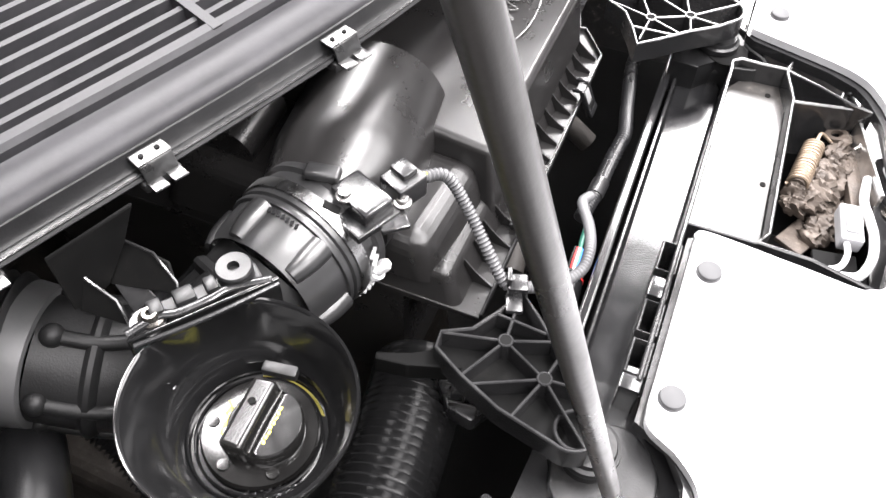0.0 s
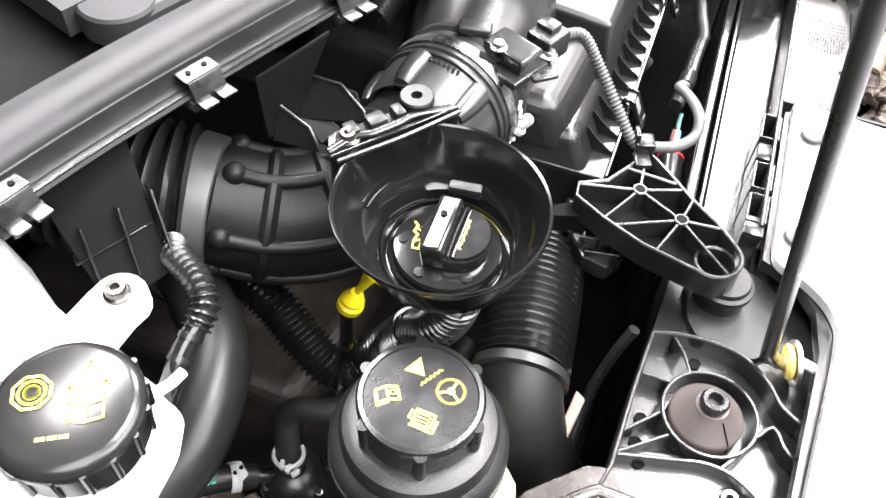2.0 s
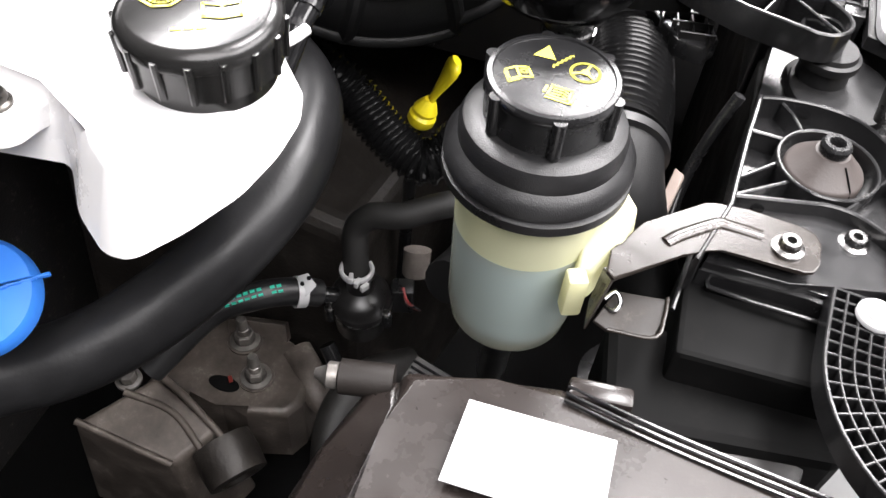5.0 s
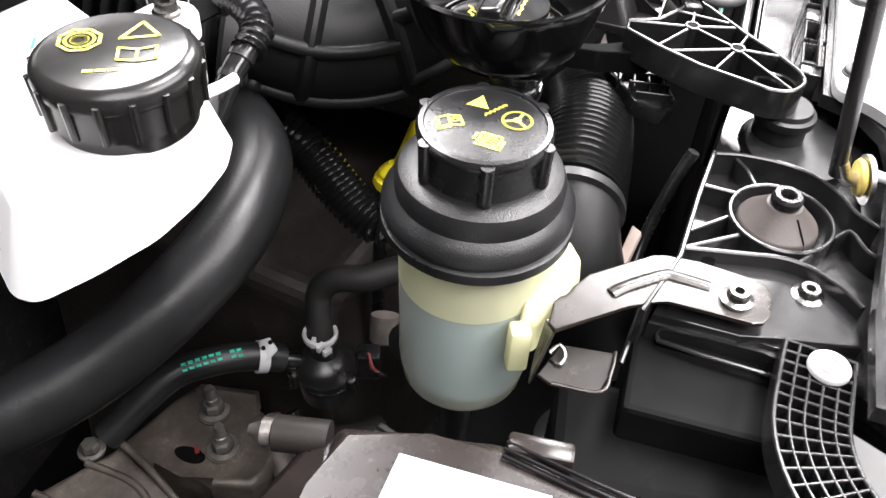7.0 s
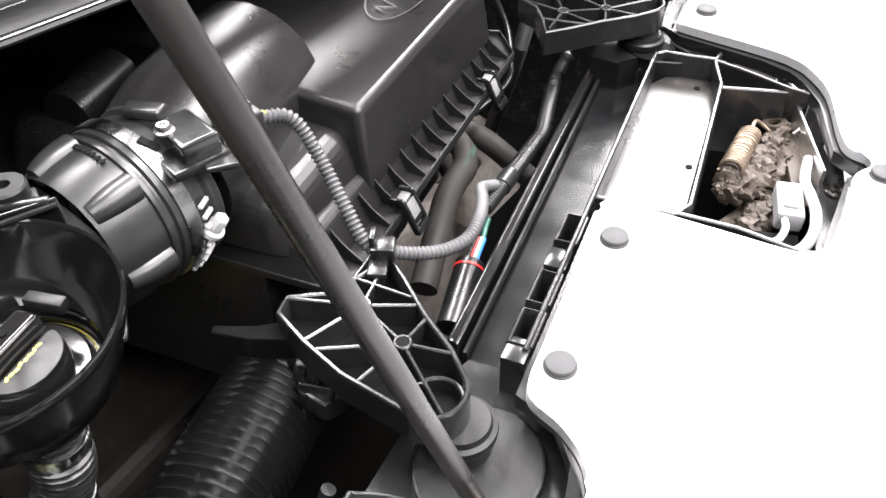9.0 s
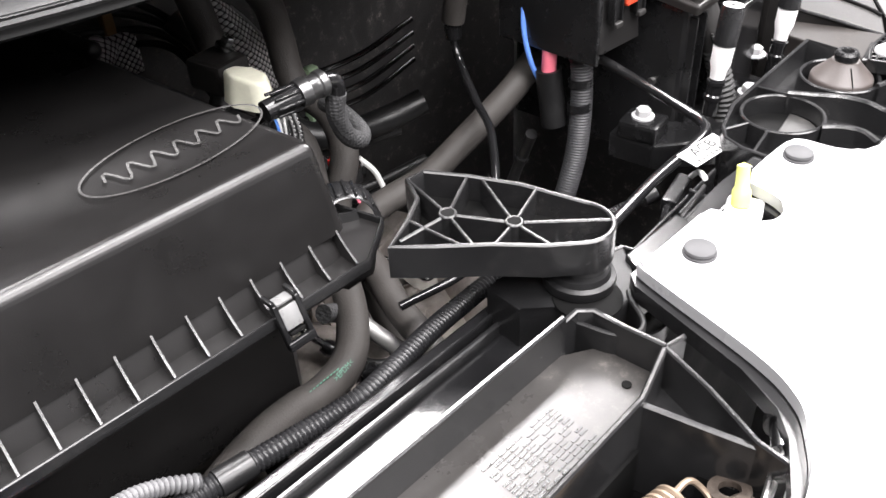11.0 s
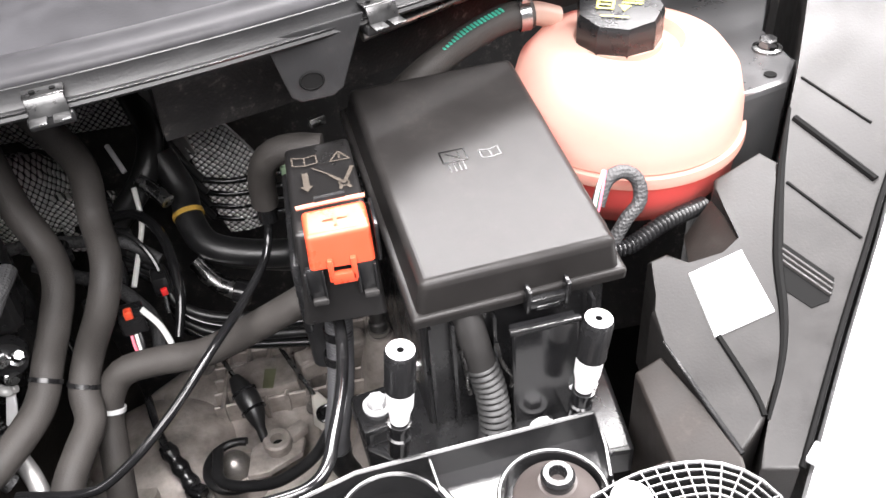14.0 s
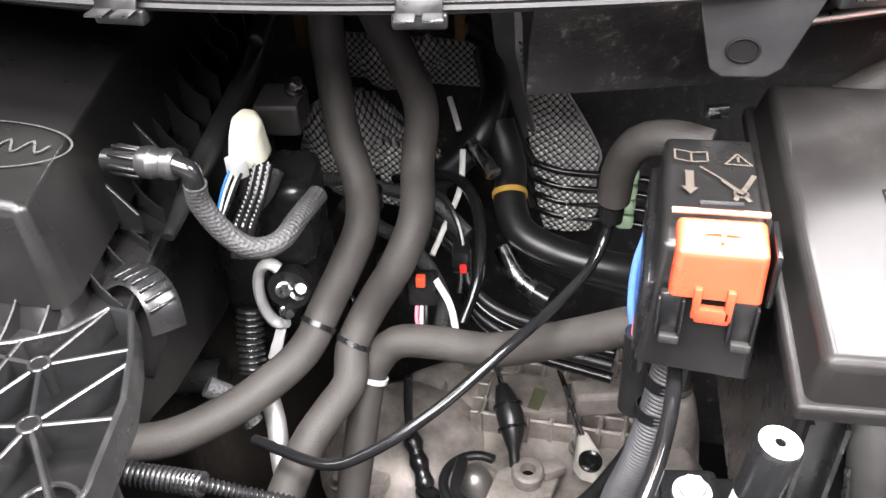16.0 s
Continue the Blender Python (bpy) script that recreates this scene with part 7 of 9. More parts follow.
part("pipe", tube(B(), [(-0.53, 0.22, 0.62), (-0.49, 0.232, 0.640), (-0.45, 0.225, 0.640), (-0.42, 0.20, 0.63)], 0.013, 18, 0.006), mat("dull_pipe_rubber", (0.014, 0.013, 0.012), 0.55, bump=0.3), ducting)
part("stub", tube(B(), [(-0.455, 0.252, 0.675), (-0.462, 0.240, 0.662), (-0.464, 0.225, 0.65)], 0.006, 12, 0.004), GLOSS, ducting)

# left lamp guide with its white label
guide = thing("left_air_guide", (-0.58, 0.1, 0.80), "dark grey-brown plastic lamp housing cover with blank label", "lamp housing")
bm = shell(B(), [(-0.560, 0.168), (-0.548, 0.118), (-0.540, 0.090), (-0.546, 0.040), (-0.550, -0.03), (-0.565, -0.10), (-0.80, -0.10), (-0.80, 0.165), (-0.66, 0.166), (-0.600, 0.166)], [(-0.566, 0.157, 0.866), (-0.557, 0.118, 0.867), (-0.549, 0.090, 0.867), (-0.556, 0.040, 0.866), (-0.560, -0.03, 0.865), (-0.575, -0.10, 0.862), (-0.80, -0.10, 0.89), (-0.80, 0.150, 0.89), (-0.66, 0.148, 0.882), (-0.598, 0.148, 0.872)], 0.78, 0.87, 0.006)
part("cover", bm, BROWNGLOSS, guide, "brown-black glossy cover")
bm = shell(B(), [(-0.566, 0.182), (-0.552, 0.150), (-0.58, 0.145), (-0.70, 0.150), (-0.70, 0.205), (-0.60, 0.196)], [(-0.573, 0.171, 0.852), (-0.564, 0.158, 0.858), (-0.58, 0.150, 0.858), (-0.69, 0.152, 0.860), (-0.69, 0.188, 0.846), (-0.604, 0.180, 0.844)], 0.78, 0.85, 0.006)
part("lower_ledge", bm, BROWNGLOSS, guide, "stepped shiny corner")
part("corner_barrel", tube(B(), [(-0.5715, 0.1840, 0.851), (-0.5660, 0.1600, 0.852)], 0.0080, 20), MATTCOVER, guide)
bolt = part("knurled_bolt", lathe(B(), [(0.0, 0.011), (0.0022, 0.0105), (0.0042, 0.006), (0.0062, 0.0045), (0.0062, 0.0), (0.0, 0.0)], (-0.5718, 0.1850, 0.851), (-0.22, 0.97, 0.0), 18), DIRTYSTEEL, guide, "dull knurled bolt end")
for d in (0.0, 0.0035, 0.0070):
    part("ridge", tube(B(), [(-0.5500 - d, 0.088, 0.8685), (-0.5555 - d, 0.040, 0.8675), (-0.5600 - d, -0.03, 0.8665)], 0.0010, 6), GLOSS, guide)
part("raised_box", block(B(), (-0.5470, 0.0740, 0.8620), (0.010, 0.028, 0.014), 8, 0.002), BROWNGLOSS, guide)
part("blower_drum", lathe(B(), [(0.0, 0.700), (0.0330, 0.700), (0.0330, 0.826), (0.0315, 0.8310), (0.0280, 0.8330), (0.0, 0.8335)], (-0.5230, 0.0080, 0), seg=44), TRAYBLACK, guide, "dull round blower drum")
single("left_label", prism(B(), [(-0.578, 0.124), (-0.574, 0.064), (-0.612, 0.062), (-0.615, 0.124)], 0.8795, 0.8801, bevel=0.0002), LABEL, (-0.595, 0.093, 0.8795), "blank white square label on the dark cover", "label")
part("pulley_cover", lathe(B(), [(0.0, 0.0), (0.03, 0.0), (0.032, 0.004), (0.032, 0.03), (0.0, 0.03)], (-0.49, 0.05, 0.765), (0.2, 0.1, 1), 32), BLACK, guide)

# ---- fuse box ----
fuse = thing("fuse_box", (0.38, 0.17, 0.80), "black fuse box with smooth sloping lid and front latch", "fuse box")
FM = pose(0.3800, 0.1755, 0.9590, 9.5, 0, 5.0)


def in_fuse(bm):
    bmesh.ops.transform(bm, matrix=FM, verts=bm.verts[:])
    return bm


bm = shell(B(), [(-0.0545, -0.0835), (0.0545, -0.0835), (0.0545, 0.0835), (-0.0545, 0.0835)], [(-0.0515, -0.080, 0.0), (0.0515, -0.080, 0.0), (0.0515, 0.080, 0.0), (-0.0515, 0.080, 0.0)], -0.019, 0, 0.004)
part("lid", in_fuse(bm), LIDBLACK, fuse, "smooth black lid")
bm = prism(B(), [(-0.058, -0.0865), (0.058, -0.0865), (0.058, 0.0865), (-0.058, 0.0865)], -0.025, -0.0185, bevel=0.0022, seg=3)
part("lid_rim", in_fuse(bm), LIDBLACK, fuse)
bm = B()
prism(bm, [(0.334, 0.098), (0.436, 0.106), (0.430, 0.25), (0.325, 0.245)], 0.80, 0.925, bevel=0.004, top=lambda x, y: 0.918 + (y - 0.09) * 0.16)
part("case", bm, BLACK, fuse)
for x in (0.338, 0.350, 0.372, 0.425):
    part("case_rib", rib(B(), (x, 0.093), (x, 0.101), 0.0018, 0.81, 0.915), BLACK, fuse)
bm = B()
for sx in (-0.0105, 0.0105):
    block(bm, (0.012 + sx, -0.0885, -0.0195), (0.0024, 0.007, 0.017), 0, 0.0008)
block(bm, (0.012, -0.0895, -0.0225), (0.019, 0.004, 0.007), 0, 0.001)
block(bm, (0.012, -0.0905, -0.0255), (0.013, 0.0035, 0.0035), 0, 0.001)
part("lid_latch", in_fuse(bm), BLACK, fuse, "black snap latch")
bm = block(B(), (0.396, 0.0865, 0.876), (0.036, 0.009, 0.072), 3, 0.0012)
part("latch_post", bm, GLOSS, fuse, "tall black latch plate")
part("latch_tab", block(B(), (0.396, 0.0835, 0.913), (0.038, 0.0035, 0.0022), 3, 0.0005), PANEL, fuse)
bm = B()
strip(bm, [(-0.016, 0.008), (-0.002, 0.008), (-0.002, -0.001), (-0.016, -0.001), (-0.016, 0.008)], 0.0009, 0.0003, FM)
strip(bm, [(-0.013, 0.006), (-0.006, 0.001), (-0.006, 0.006)], 0.0008, 0.0003, FM)
for k in range(4):
    strip(bm, [(-0.0135 + k * 0.0028, -0.0025), (-0.0135 + k * 0.0028, -0.0085)], 0.0009, 0.0003, FM)
part("fuse_sign", bm, GLOSS, fuse, "embossed fuse pictogram")
bm = B()
book_sign(bm, (0.0115, 0.001), 0.0055, FM, 0.0008)
part("book_sign", bm, BLACK, fuse, "embossed book pictogram")
bm = B()
tube(bm, [(0.357, 0.101, 0.920), (0.3605, 0.0945, 0.902), (0.3635, 0.0905, 0.884)], 0.0082, 18)
part("loom_plug", bm, TRAYBLACK, fuse, "dull grey cable boot")
part("loom_sleeve", tube(B(), [(0.3632, 0.0910, 0.886), (0.3670, 0.0865, 0.868), (0.3670, 0.0785, 0.845), (0.360, 0.072, 0.82)], 0.0084, 18, ripple=0.0016, pitch=0.0040), mat("dull_grey_sleeve", (0.022, 0.022, 0.022), 0.55), fuse, "ribbed grey cable sleeve")
for k in (-1, 1):
    part("sleeve_clip", tube(B(), [(0.3620 + k * 0.0095, 0.0890, 0.900), (0.3640 + k * 0.0100, 0.0850, 0.888), (0.3660 + k * 0.0125, 0.0830, 0.880), (0.3660 + k * 0.0110, 0.0815, 0.874)], 0.0012, 6, 0.002), SCREWSTEEL, fuse, "thin clip arm")

# ---- positive terminal box ----
term = thing("positive_terminal_box", (0.298, 0.18, 0.89), "black terminal box with bright orange hinged cover", "terminal box")
bm = shell(B(), [(0.275, 0.129), (0.3205, 0.127), (0.3185, 0.2225), (0.2755, 0.2205)], [(0.279, 0.134, 0.9575), (0.318, 0.132, 0.9585), (0.316, 0.2185, 0.9585), (0.2785, 0.2165, 0.9575)], 0.900, 0.958, 0.003)
part("housing", bm, SATIN, term, "black housing")
part("side_rail", block(B(), (0.2765, 0.175, 0.915), (0.005, 0.088, 0.05), 0, 0.002), BLACK, term)
for x in (0.2855, 0.3125):
    part("foot", block(B(), (x, 0.1275, 0.930), (0.009, 0.0050, 0.020), 0, 0.0012), BLACK, term)
    part("foot_block", block(B(), (x + 0.001, 0.1240, 0.9195), (0.008, 0.004, 0.004), 0, 0.001), TRAYBLACK, term, "dull grey catch")
    part("foot_rib", block(B(), (x - 0.0045, 0.1245, 0.930), (0.0013, 0.003, 0.018), 0, 0.0005), BLACK, term)
    part("foot_rib", block(B(), (x + 0.0045, 0.1245, 0.930), (0.0013, 0.003, 0.018), 0, 0.0005), BLACK, term)
bm = shell(B(), [(0.2840, 0.1248), (0.3180, 0.1252), (0.3175, 0.1480), (0.2835, 0.1470)], [(0.2846, 0.1268, 0.9600), (0.3176, 0.1272, 0.9610), (0.3172, 0.1475, 0.9635), (0.2840, 0.1465, 0.9625)], 0.9400, 0.96, 0.0026)
cover = part("cover", bm, ORANGE, term, "bright orange plastic cover")
bm = B()
block(bm, (0.3010, 0.1248, 0.9330), (0.0130, 0.004, 0.007), 0, 0.001)
part("cover_tab", bm, ORANGE, cover)
for x in (0.2945, 0.3065):
    part("cover_leg", block(B(), (x, 0.1243, 0.9385), (0.003, 0.003, 0.014), 0, 0.0006), ORANGE, cover)
part("hinge", tube(B(), [(0.282, 0.1492, 0.9625), (0.300, 0.1498, 0.9632), (0.3180, 0.1502, 0.9635)], 0.0013, 10), ORANGED, cover, "pale orange hinge bar")
part("cheek", block(B(), (0.3203, 0.1380, 0.9500), (0.0022, 0.024, 0.024), 0, 0.0008), GLOSS, term, "black cheek beside the cover")
part("hinge_pin", tube(B(), [(0.292, 0.1512, 0.9648), (0.309, 0.1516, 0.9655)], 0.0020, 8), BLACK, cover)
mc = pose(0.3008, 0.1370, 0.9622, 6, 1.5, 0)
bm = B()
strip(bm, [(-0.006, 0), (0.006, 0)], 0.0016, 0.0004, mc)
strip(bm, [(0, -0.005), (0, 0.005)], 0.0016, 0.0005, mc)
part("plus_mark", bm, mat("darker_orange", (0.62, 0.08, 0.02), 0.4), cover, "moulded plus mark")
mt = pose(0.2985, 0.1745, 0.9592, 0, 1.2, 1.5)
bm = B()
strip(bm, [(0.0055, 0.019), (0.0165, 0.0195), (0.011, 0.0285), (0.0055, 0.019)], 0.0010, 0.0, mt)
strip(bm, [(0.011, 0.0215), (0.011, 0.0255)], 0.0011, 0.0001, mt)
part("warning_sign", bm, TANINK, term, "tan warning triangle")
bm = B()
book_sign(bm, (-0.0085, 0.0235), 0.0068, mt, 0.0009)
part("book_sign", bm, TANINK, term, "tan book pictogram")
bm = B()
strip(bm, [(-0.0095, 0.010), (-0.0095, -0.002)], 0.0034, 0.0, mt)
flat_poly(bm, [(-0.0130, -0.002), (-0.0060, -0.002), (-0.0095, -0.0075)], 0.0001, mt)
part("arrow_sign", bm, TANINK, term, "tan arrow")
bm = B()
strip(bm, [(-0.005, 0.015), (0.003, 0.007), (0.009, -0.001)], 0.0010, 0.0, mt)
strip(bm, [(0.0165, 0.011), (0.0130, 0.002), (0.0105, -0.003)], 0.0022, 0.0, mt)
strip(bm, [(0.0040, 0.005), (0.0105, -0.003)], 0.0020, 0.0001, mt)
for a, b in zip(circle_pts(0.0026, 14, (0.0105, -0.004)), circle_pts(0.0026, 14, (0.0105, -0.004))[1:]):
    strip(bm, [a, b], 0.0012, 0.0002, mt)
strip(bm, [(0.0080, -0.0085), (0.0090, -0.006)], 0.0020, 0.0001, mt)
strip(bm, [(0.0135, -0.0085), (0.0120, -0.006)], 0.0020, 0.0001, mt)
part("spanner_sign", bm, TANINK, term, "tan clamp pictogram")

power = thing("battery_cables", (0.285, 0.17, 0.75), "black taped power cables with blue and pink sleeves", "cable")
part("cable", tube(B(), [(0.281, 0.1765, 0.874), (0.2815, 0.1745, 0.858), (0.282, 0.170, 0.83)], 0.0098, 18), RUBBER, power)
part("pink_sleeve", tube(B(), [(0.2820, 0.1745, 0.903), (0.2800, 0.1750, 0.888), (0.2795, 0.1750, 0.870)], 0.0056, 14), PINK, power, "pink sleeve")
part("blue_wire", tube(B(), [(0.276, 0.197, 0.918), (0.2725, 0.193, 0.900), (0.273, 0.187, 0.880), (0.277, 0.182, 0.865)], 0.0020, 10, 0.003), mat("pale_blue_wire", (0.10, 0.22, 0.62), 0.4), power, "bright blue wire")
part("cable", tube(B(), [(0.295, 0.160, 0.905), (0.293, 0.156, 0.88), (0.290, 0.152, 0.85), (0.285, 0.150, 0.815), (0.279, 0.152, 0.785), (0.276, 0.158, 0.755)], 0.0080, 20, ripple=0.0007, pitch=0.0022), mat("ribbed_cable_sleeve", (0.040, 0.040, 0.043), 0.5), power, "grey finely ribbed cable sleeve")
part("taped_end", tube(B(), [(0.2765, 0.157, 0.760), (0.276, 0.163, 0.735), (0.281, 0.172, 0.705), (0.288, 0.184, 0.665), (0.290, 0.195, 0.630)], 0.0088, 18, 0.004), RUBBER, power, "black taped lower run")
part("cable", tube(B(), [(0.280, 0.190, 0.815), (0.287, 0.205, 0.785), (0.286, 0.216, 0.750), (0.261, 0.207, 0.70), (0.231, 0.209, 0.67), (0.203, 0.221, 0.65), (0.172, 0.240, 0.64), (0.167, 0.278, 0.632)], 0.0048, 12), RUBBER, power, "thin black cable looping over the gearbox")
for k in range(3):
    part("tape_band", lathe(B(), [(0.0084, -0.0030), (0.0090, -0.0028), (0.0090, 0.0028), (0.0084, 0.0030)], (0.2935 - 0.0025 * k, 0.157 - 0.0022 * k, 0.884 - 0.018 * k), (0.1, 0.12, 1), 20), BLACK, power)
part("tie", lathe(B(), [(0.0036, -0.002), (0.006, -0.002), (0.006, 0.002), (0.0036, 0.002)], (0.287, 0.205, 0.785), (0.1, 0.4, -0.9), 12), BLACK, power)

arc = thing("lamp_wiring_tube", (0.28, 0.08, 0.87), "shiny black wiring tube curving round the front panel", "cable")
part("tube", tube(B(), [(0.283, 0.185, 0.905), (0.291, 0.160, 0.893), (0.293, 0.130, 0.886), (0.289, 0.098, 0.881), (0.281, 0.066, 0.879), (0.276, 0.050, 0.878), (0.266, 0.040, 0.878), (0.245, 0.0365, 0.878), (0.200, 0.0345, 0.877), (0.155, 0.030, 0.875), (0.112, 0.026, 0.874)], 0.0034, 14, 0.004), GLOSS, arc)
tm = pose(0.2395, 0.0275, 0.8800, 6, 0, -5)
bm = block(B(), (0.003, 0, 0), (0.037, 0.0150, 0.0008), 0, 0.0002, 1)
bmesh.ops.transform(bm, matrix=tm, verts=bm.verts[:])
tag = single("cable_tag", bm, LABEL, (0.246, 0.0265, 0.878), "white paper tag with letters and bars on the cable", "label")
part("letters", text_mesh(B(), "ACB", 0.0110, tm @ Matrix.Translation((0.003, 0.0018, 0.0008))), INK, tag, "black letters")
bm = B()
for k in range(12):
    strip(bm, [(-0.012 + k * 0.0021, -0.0064), (-0.012 + k * 0.0021, -0.0040)], 0.0006 + 0.0004 * (k % 2), 0.0008, tm)
part("code_bars", bm, INK, tag, "black code bars")
conduit = thing("front_conduit", (0.1, 0.07, 0.83), "grey-black corrugated wiring conduit behind the front panel", "conduit")
part("conduit_pipe", tube(B(), [(-0.118, 0.056, 0.866), (-0.086, 0.0525, 0.866), (-0.056, 0.0515, 0.862), (-0.030, 0.0500, 0.860), (-0.015, 0.0490, 0.860), (0.011, 0.0540, 0.858), (0.039, 0.0590, 0.857), (0.070, 0.0640, 0.853), (0.090, 0.0650, 0.853), (0.104, 0.0640, 0.855)], 0.0052, 16, ripple=0.0010, pitch=0.0025), mat("grey_corrugated", (0.014, 0.014, 0.015), 0.30), conduit)
part("thin_conduit", tube(B(), [(0.102, 0.063, 0.857), (0.12, 0.069, 0.847), (0.15, 0.072, 0.841), (0.18, 0.067, 0.840), (0.227, 0.056, 0.840)], 0.0030, 12, ripple=0.0010, pitch=0.0024), BLACK, conduit, "thin black corrugated tube")
part("end_plug", tube(B(), [(0.226, 0.0565, 0.840), (0.235, 0.053, 0.841)], 0.0055, 14), BLACK, conduit)
part("junction", tube(B(), [(-0.094, 0.0530, 0.8663), (-0.078, 0.0520, 0.8655)], 0.0064, 12), RUBBER, conduit, "black taped joint")
plugs = thing("lamp_connector", (0.22, 0.03, 0.855), "small black wiring plug under the front panel edge", "connector")
part("plug_body", block(B(), (0.228, 0.034, 0.853), (0.034, 0.010, 0.010), 14, 0.0015), BLACK, plugs)
part("wire", tube(B(), [(0.211, 0.030, 0.853), (0.19, 0.020, 0.860), (0.176, 0.010, 0.872)], 0.0025, 10), BLACK, plugs)
part("wire", tube(B(), [(0.245, 0.036, 0.855), (0.236, 0.026, 0.868), (0.221, 0.014, 0.876)], 0.0018, 8), CLIPWHITE, plugs)

yclip = thing("yellow_clip", (0.177, -0.028, 0.89), "translucent yellow-green fir-tree clip in the cover's notch", "clip")
part("base", block(B(), (0.1775, -0.0300, 0.8960), (0.021, 0.019, 0.006), 20, 0.0028, 3), CLIPWHITE, yclip, "pale clip base")
part("stem", lathe(B(), [(0.0, 0.0), (0.0050, 0.0), (0.0048, 0.008), (0.0036, 0.010), (0.0033, 0.021), (0.0, 0.0225)], (0.1770, -0.0280, 0.8985), (0.24, 0.22, 1), 18), mat("yellow_green_nylon", (0.66, 0.68, 0.20), 0.35, bump=0), yclip, "yellow-green stem")
part("prong", block(B(), (0.187, -0.0225, 0.9105), (0.003, 0.007, 0.010), 30, 0.0008), BLACK, yclip)


def adjuster_peg(x, y, z):
    """Headlamp adjuster: black knob, white collar and black clip foot."""
    ob = thing("lamp_adjuster", (x - 0.008, y, z - 0.075), "black and white headlamp adjuster post", "adjuster", "lamp adjusters")
    ax = (0.10, -0.02, 1)
    d = Vector(ax).normalized()
    top = Vector((x, y, z))
    part("knob", lathe(B(), [(0.0068, -0.026), (0.0078, -0.025), (0.0078, -0.0225), (0.0075, -0.0215), (0.0077, -0.002), (0.0070, 0.0), (0.0016, 0.0), (0.0016, -0.003), (0.0, -0.003)], top, ax, 26), BLACK, ob, "black turning knob")
    part("knob_face", lathe(B(), [(0.0019, 0.0002), (0.0068, 0.0002), (0.0068, 0.0006), (0.0019, 0.0006), (0.0019, 0.0002)], top, ax, 26), CLIPWHITE, ob, "pale dotted end face")
    part("collar", lathe(B(), [(0.0, -0.050), (0.0048, -0.049), (0.0054, -0.043), (0.0068, -0.038), (0.0070, -0.0262), (0.0, -0.026)], top, ax, 26), BRAKEWHITE, ob, "white plastic collar")
    bm = lathe(B(), [(0.0, -0.075), (0.0052, -0.075), (0.0054, -0.064), (0.0063, -0.0635), (0.0063, -0.061), (0.0052, -0.060), (0.0052, -0.0535), (0.0061, -0.053), (0.0061, -0.0505), (0.0, -0.050)], top, ax, 22)
    part("foot", bm, GLOSS, ob, "black ringed foot")


adjuster_peg(0.320, 0.061, 0.9375)
adjuster_peg(0.416, 0.063, 0.9315)

tray = thing("battery_tray", (0.32, 0.1, 0.80), "black battery tray ledge with pale flange bolts", "tray")
bm = B()
prism(bm, [(0.292, 0.128), (0.296, 0.090), (0.33, 0.060), (0.44, 0.055), (0.445, 0.12), (0.34, 0.135)], 0.815, 0.834, bevel=0.003)
block(bm, (0.306, 0.108, 0.84), (0.026, 0.030, 0.014), 10, 0.003)
block(bm, (0.393, 0.073, 0.838), (0.034, 0.024, 0.010), 3, 0.003)
part("ledge", bm, BLACK, tray)
for c in ((0.306, 0.109, 0.8472), (0.393, 0.072, 0.8432), (0.418, 0.084, 0.862)):
    part("bolt", hex_bolt(B(), c, 0.0055, 0.007), CLIPWHITE, tray, "pale flange bolt")
part("stud", tube(B(), [(0.33, 0.12, 0.862), (0.345, 0.118, 0.862)], 0.003, 8), STEEL, tray)
part("post", block(B(), (0.42, 0.095, 0.85), (0.012, 0.016, 0.06), 0, 0.002), BLACK, tray)

# ---- coolant tank ----
tank = thing("coolant_tank", (0.497, 0.238, 0.86), "peach translucent coolant tank with red coolant, black cap", "coolant tank")
TC = (0.4945, 0.240, 0)
outer = [(0.0, 0.884), (0.048, 0.886), (0.065, 0.893), (0.0730, 0.906), (0.0745, 0.9235), (0.0772, 0.9255), (0.0772, 0.9315), (0.0745, 0.9335), (0.0732, 0.950), (0.0685, 0.967), (0.0585, 0.9785), (0.046, 0.9835), (0.034, 0.9845), (0.031, 0.978), (0.0, 0.978)]
part("lower_shell", lathe(B(), outer[:5] + [(0.0, 0.9238)], TC, seg=64, sx=0.98, sy=1.02), TANKLOW, tank, "red lower half filled with coolant")
part("seam", lathe(B(), [(0.068, 0.9240), (0.0772, 0.9248), (0.0777, 0.9280), (0.0772, 0.9318), (0.068, 0.9325)], TC, seg=64, sx=0.98, sy=1.02), TANK, tank, "welded seam flange")
part("upper_shell", lathe(B(), [(0.068, 0.9328)] + outer[7:], TC, seg=64, sx=0.98, sy=1.02), TANK, tank, "peach milky plastic upper half")
part("coolant", lathe(B(), [(0.0, 0.887), (0.046, 0.889), (0.062, 0.896), (0.0705, 0.908), (0.0725, 0.9235), (0.0720, 0.9405), (0.0, 0.9405)], TC, seg=64, sx=0.97, sy=1.01), COOLANT, tank, "red coolant")
ct = Vector((-0.05, -0.15, 1)).normalized()
cb = Vector((0.4895, 0.2460, 0.9745))
tcap = part("screw_cap", lathe(B(), [(0.026, 0.0), (0.0268, 0.004), (0.0266, 0.026), (0.0252, 0.0295), (0.0, 0.0305)], cb, ct, 9), BLACK, tank, "black faceted screw cap", angle=30)
part("cap_skirt", lathe(B(), [(0.0, 0.0), (0.0268, 0.0), (0.0272, 0.004), (0.0262, 0.0055), (0.0, 0.0055)], cb, ct, 44), BLACK, tcap)
pm = axis_matrix(cb + ct * 0.0306, ct) @ pose(0, 0, 0, 0, 0, 172)
bm = B()
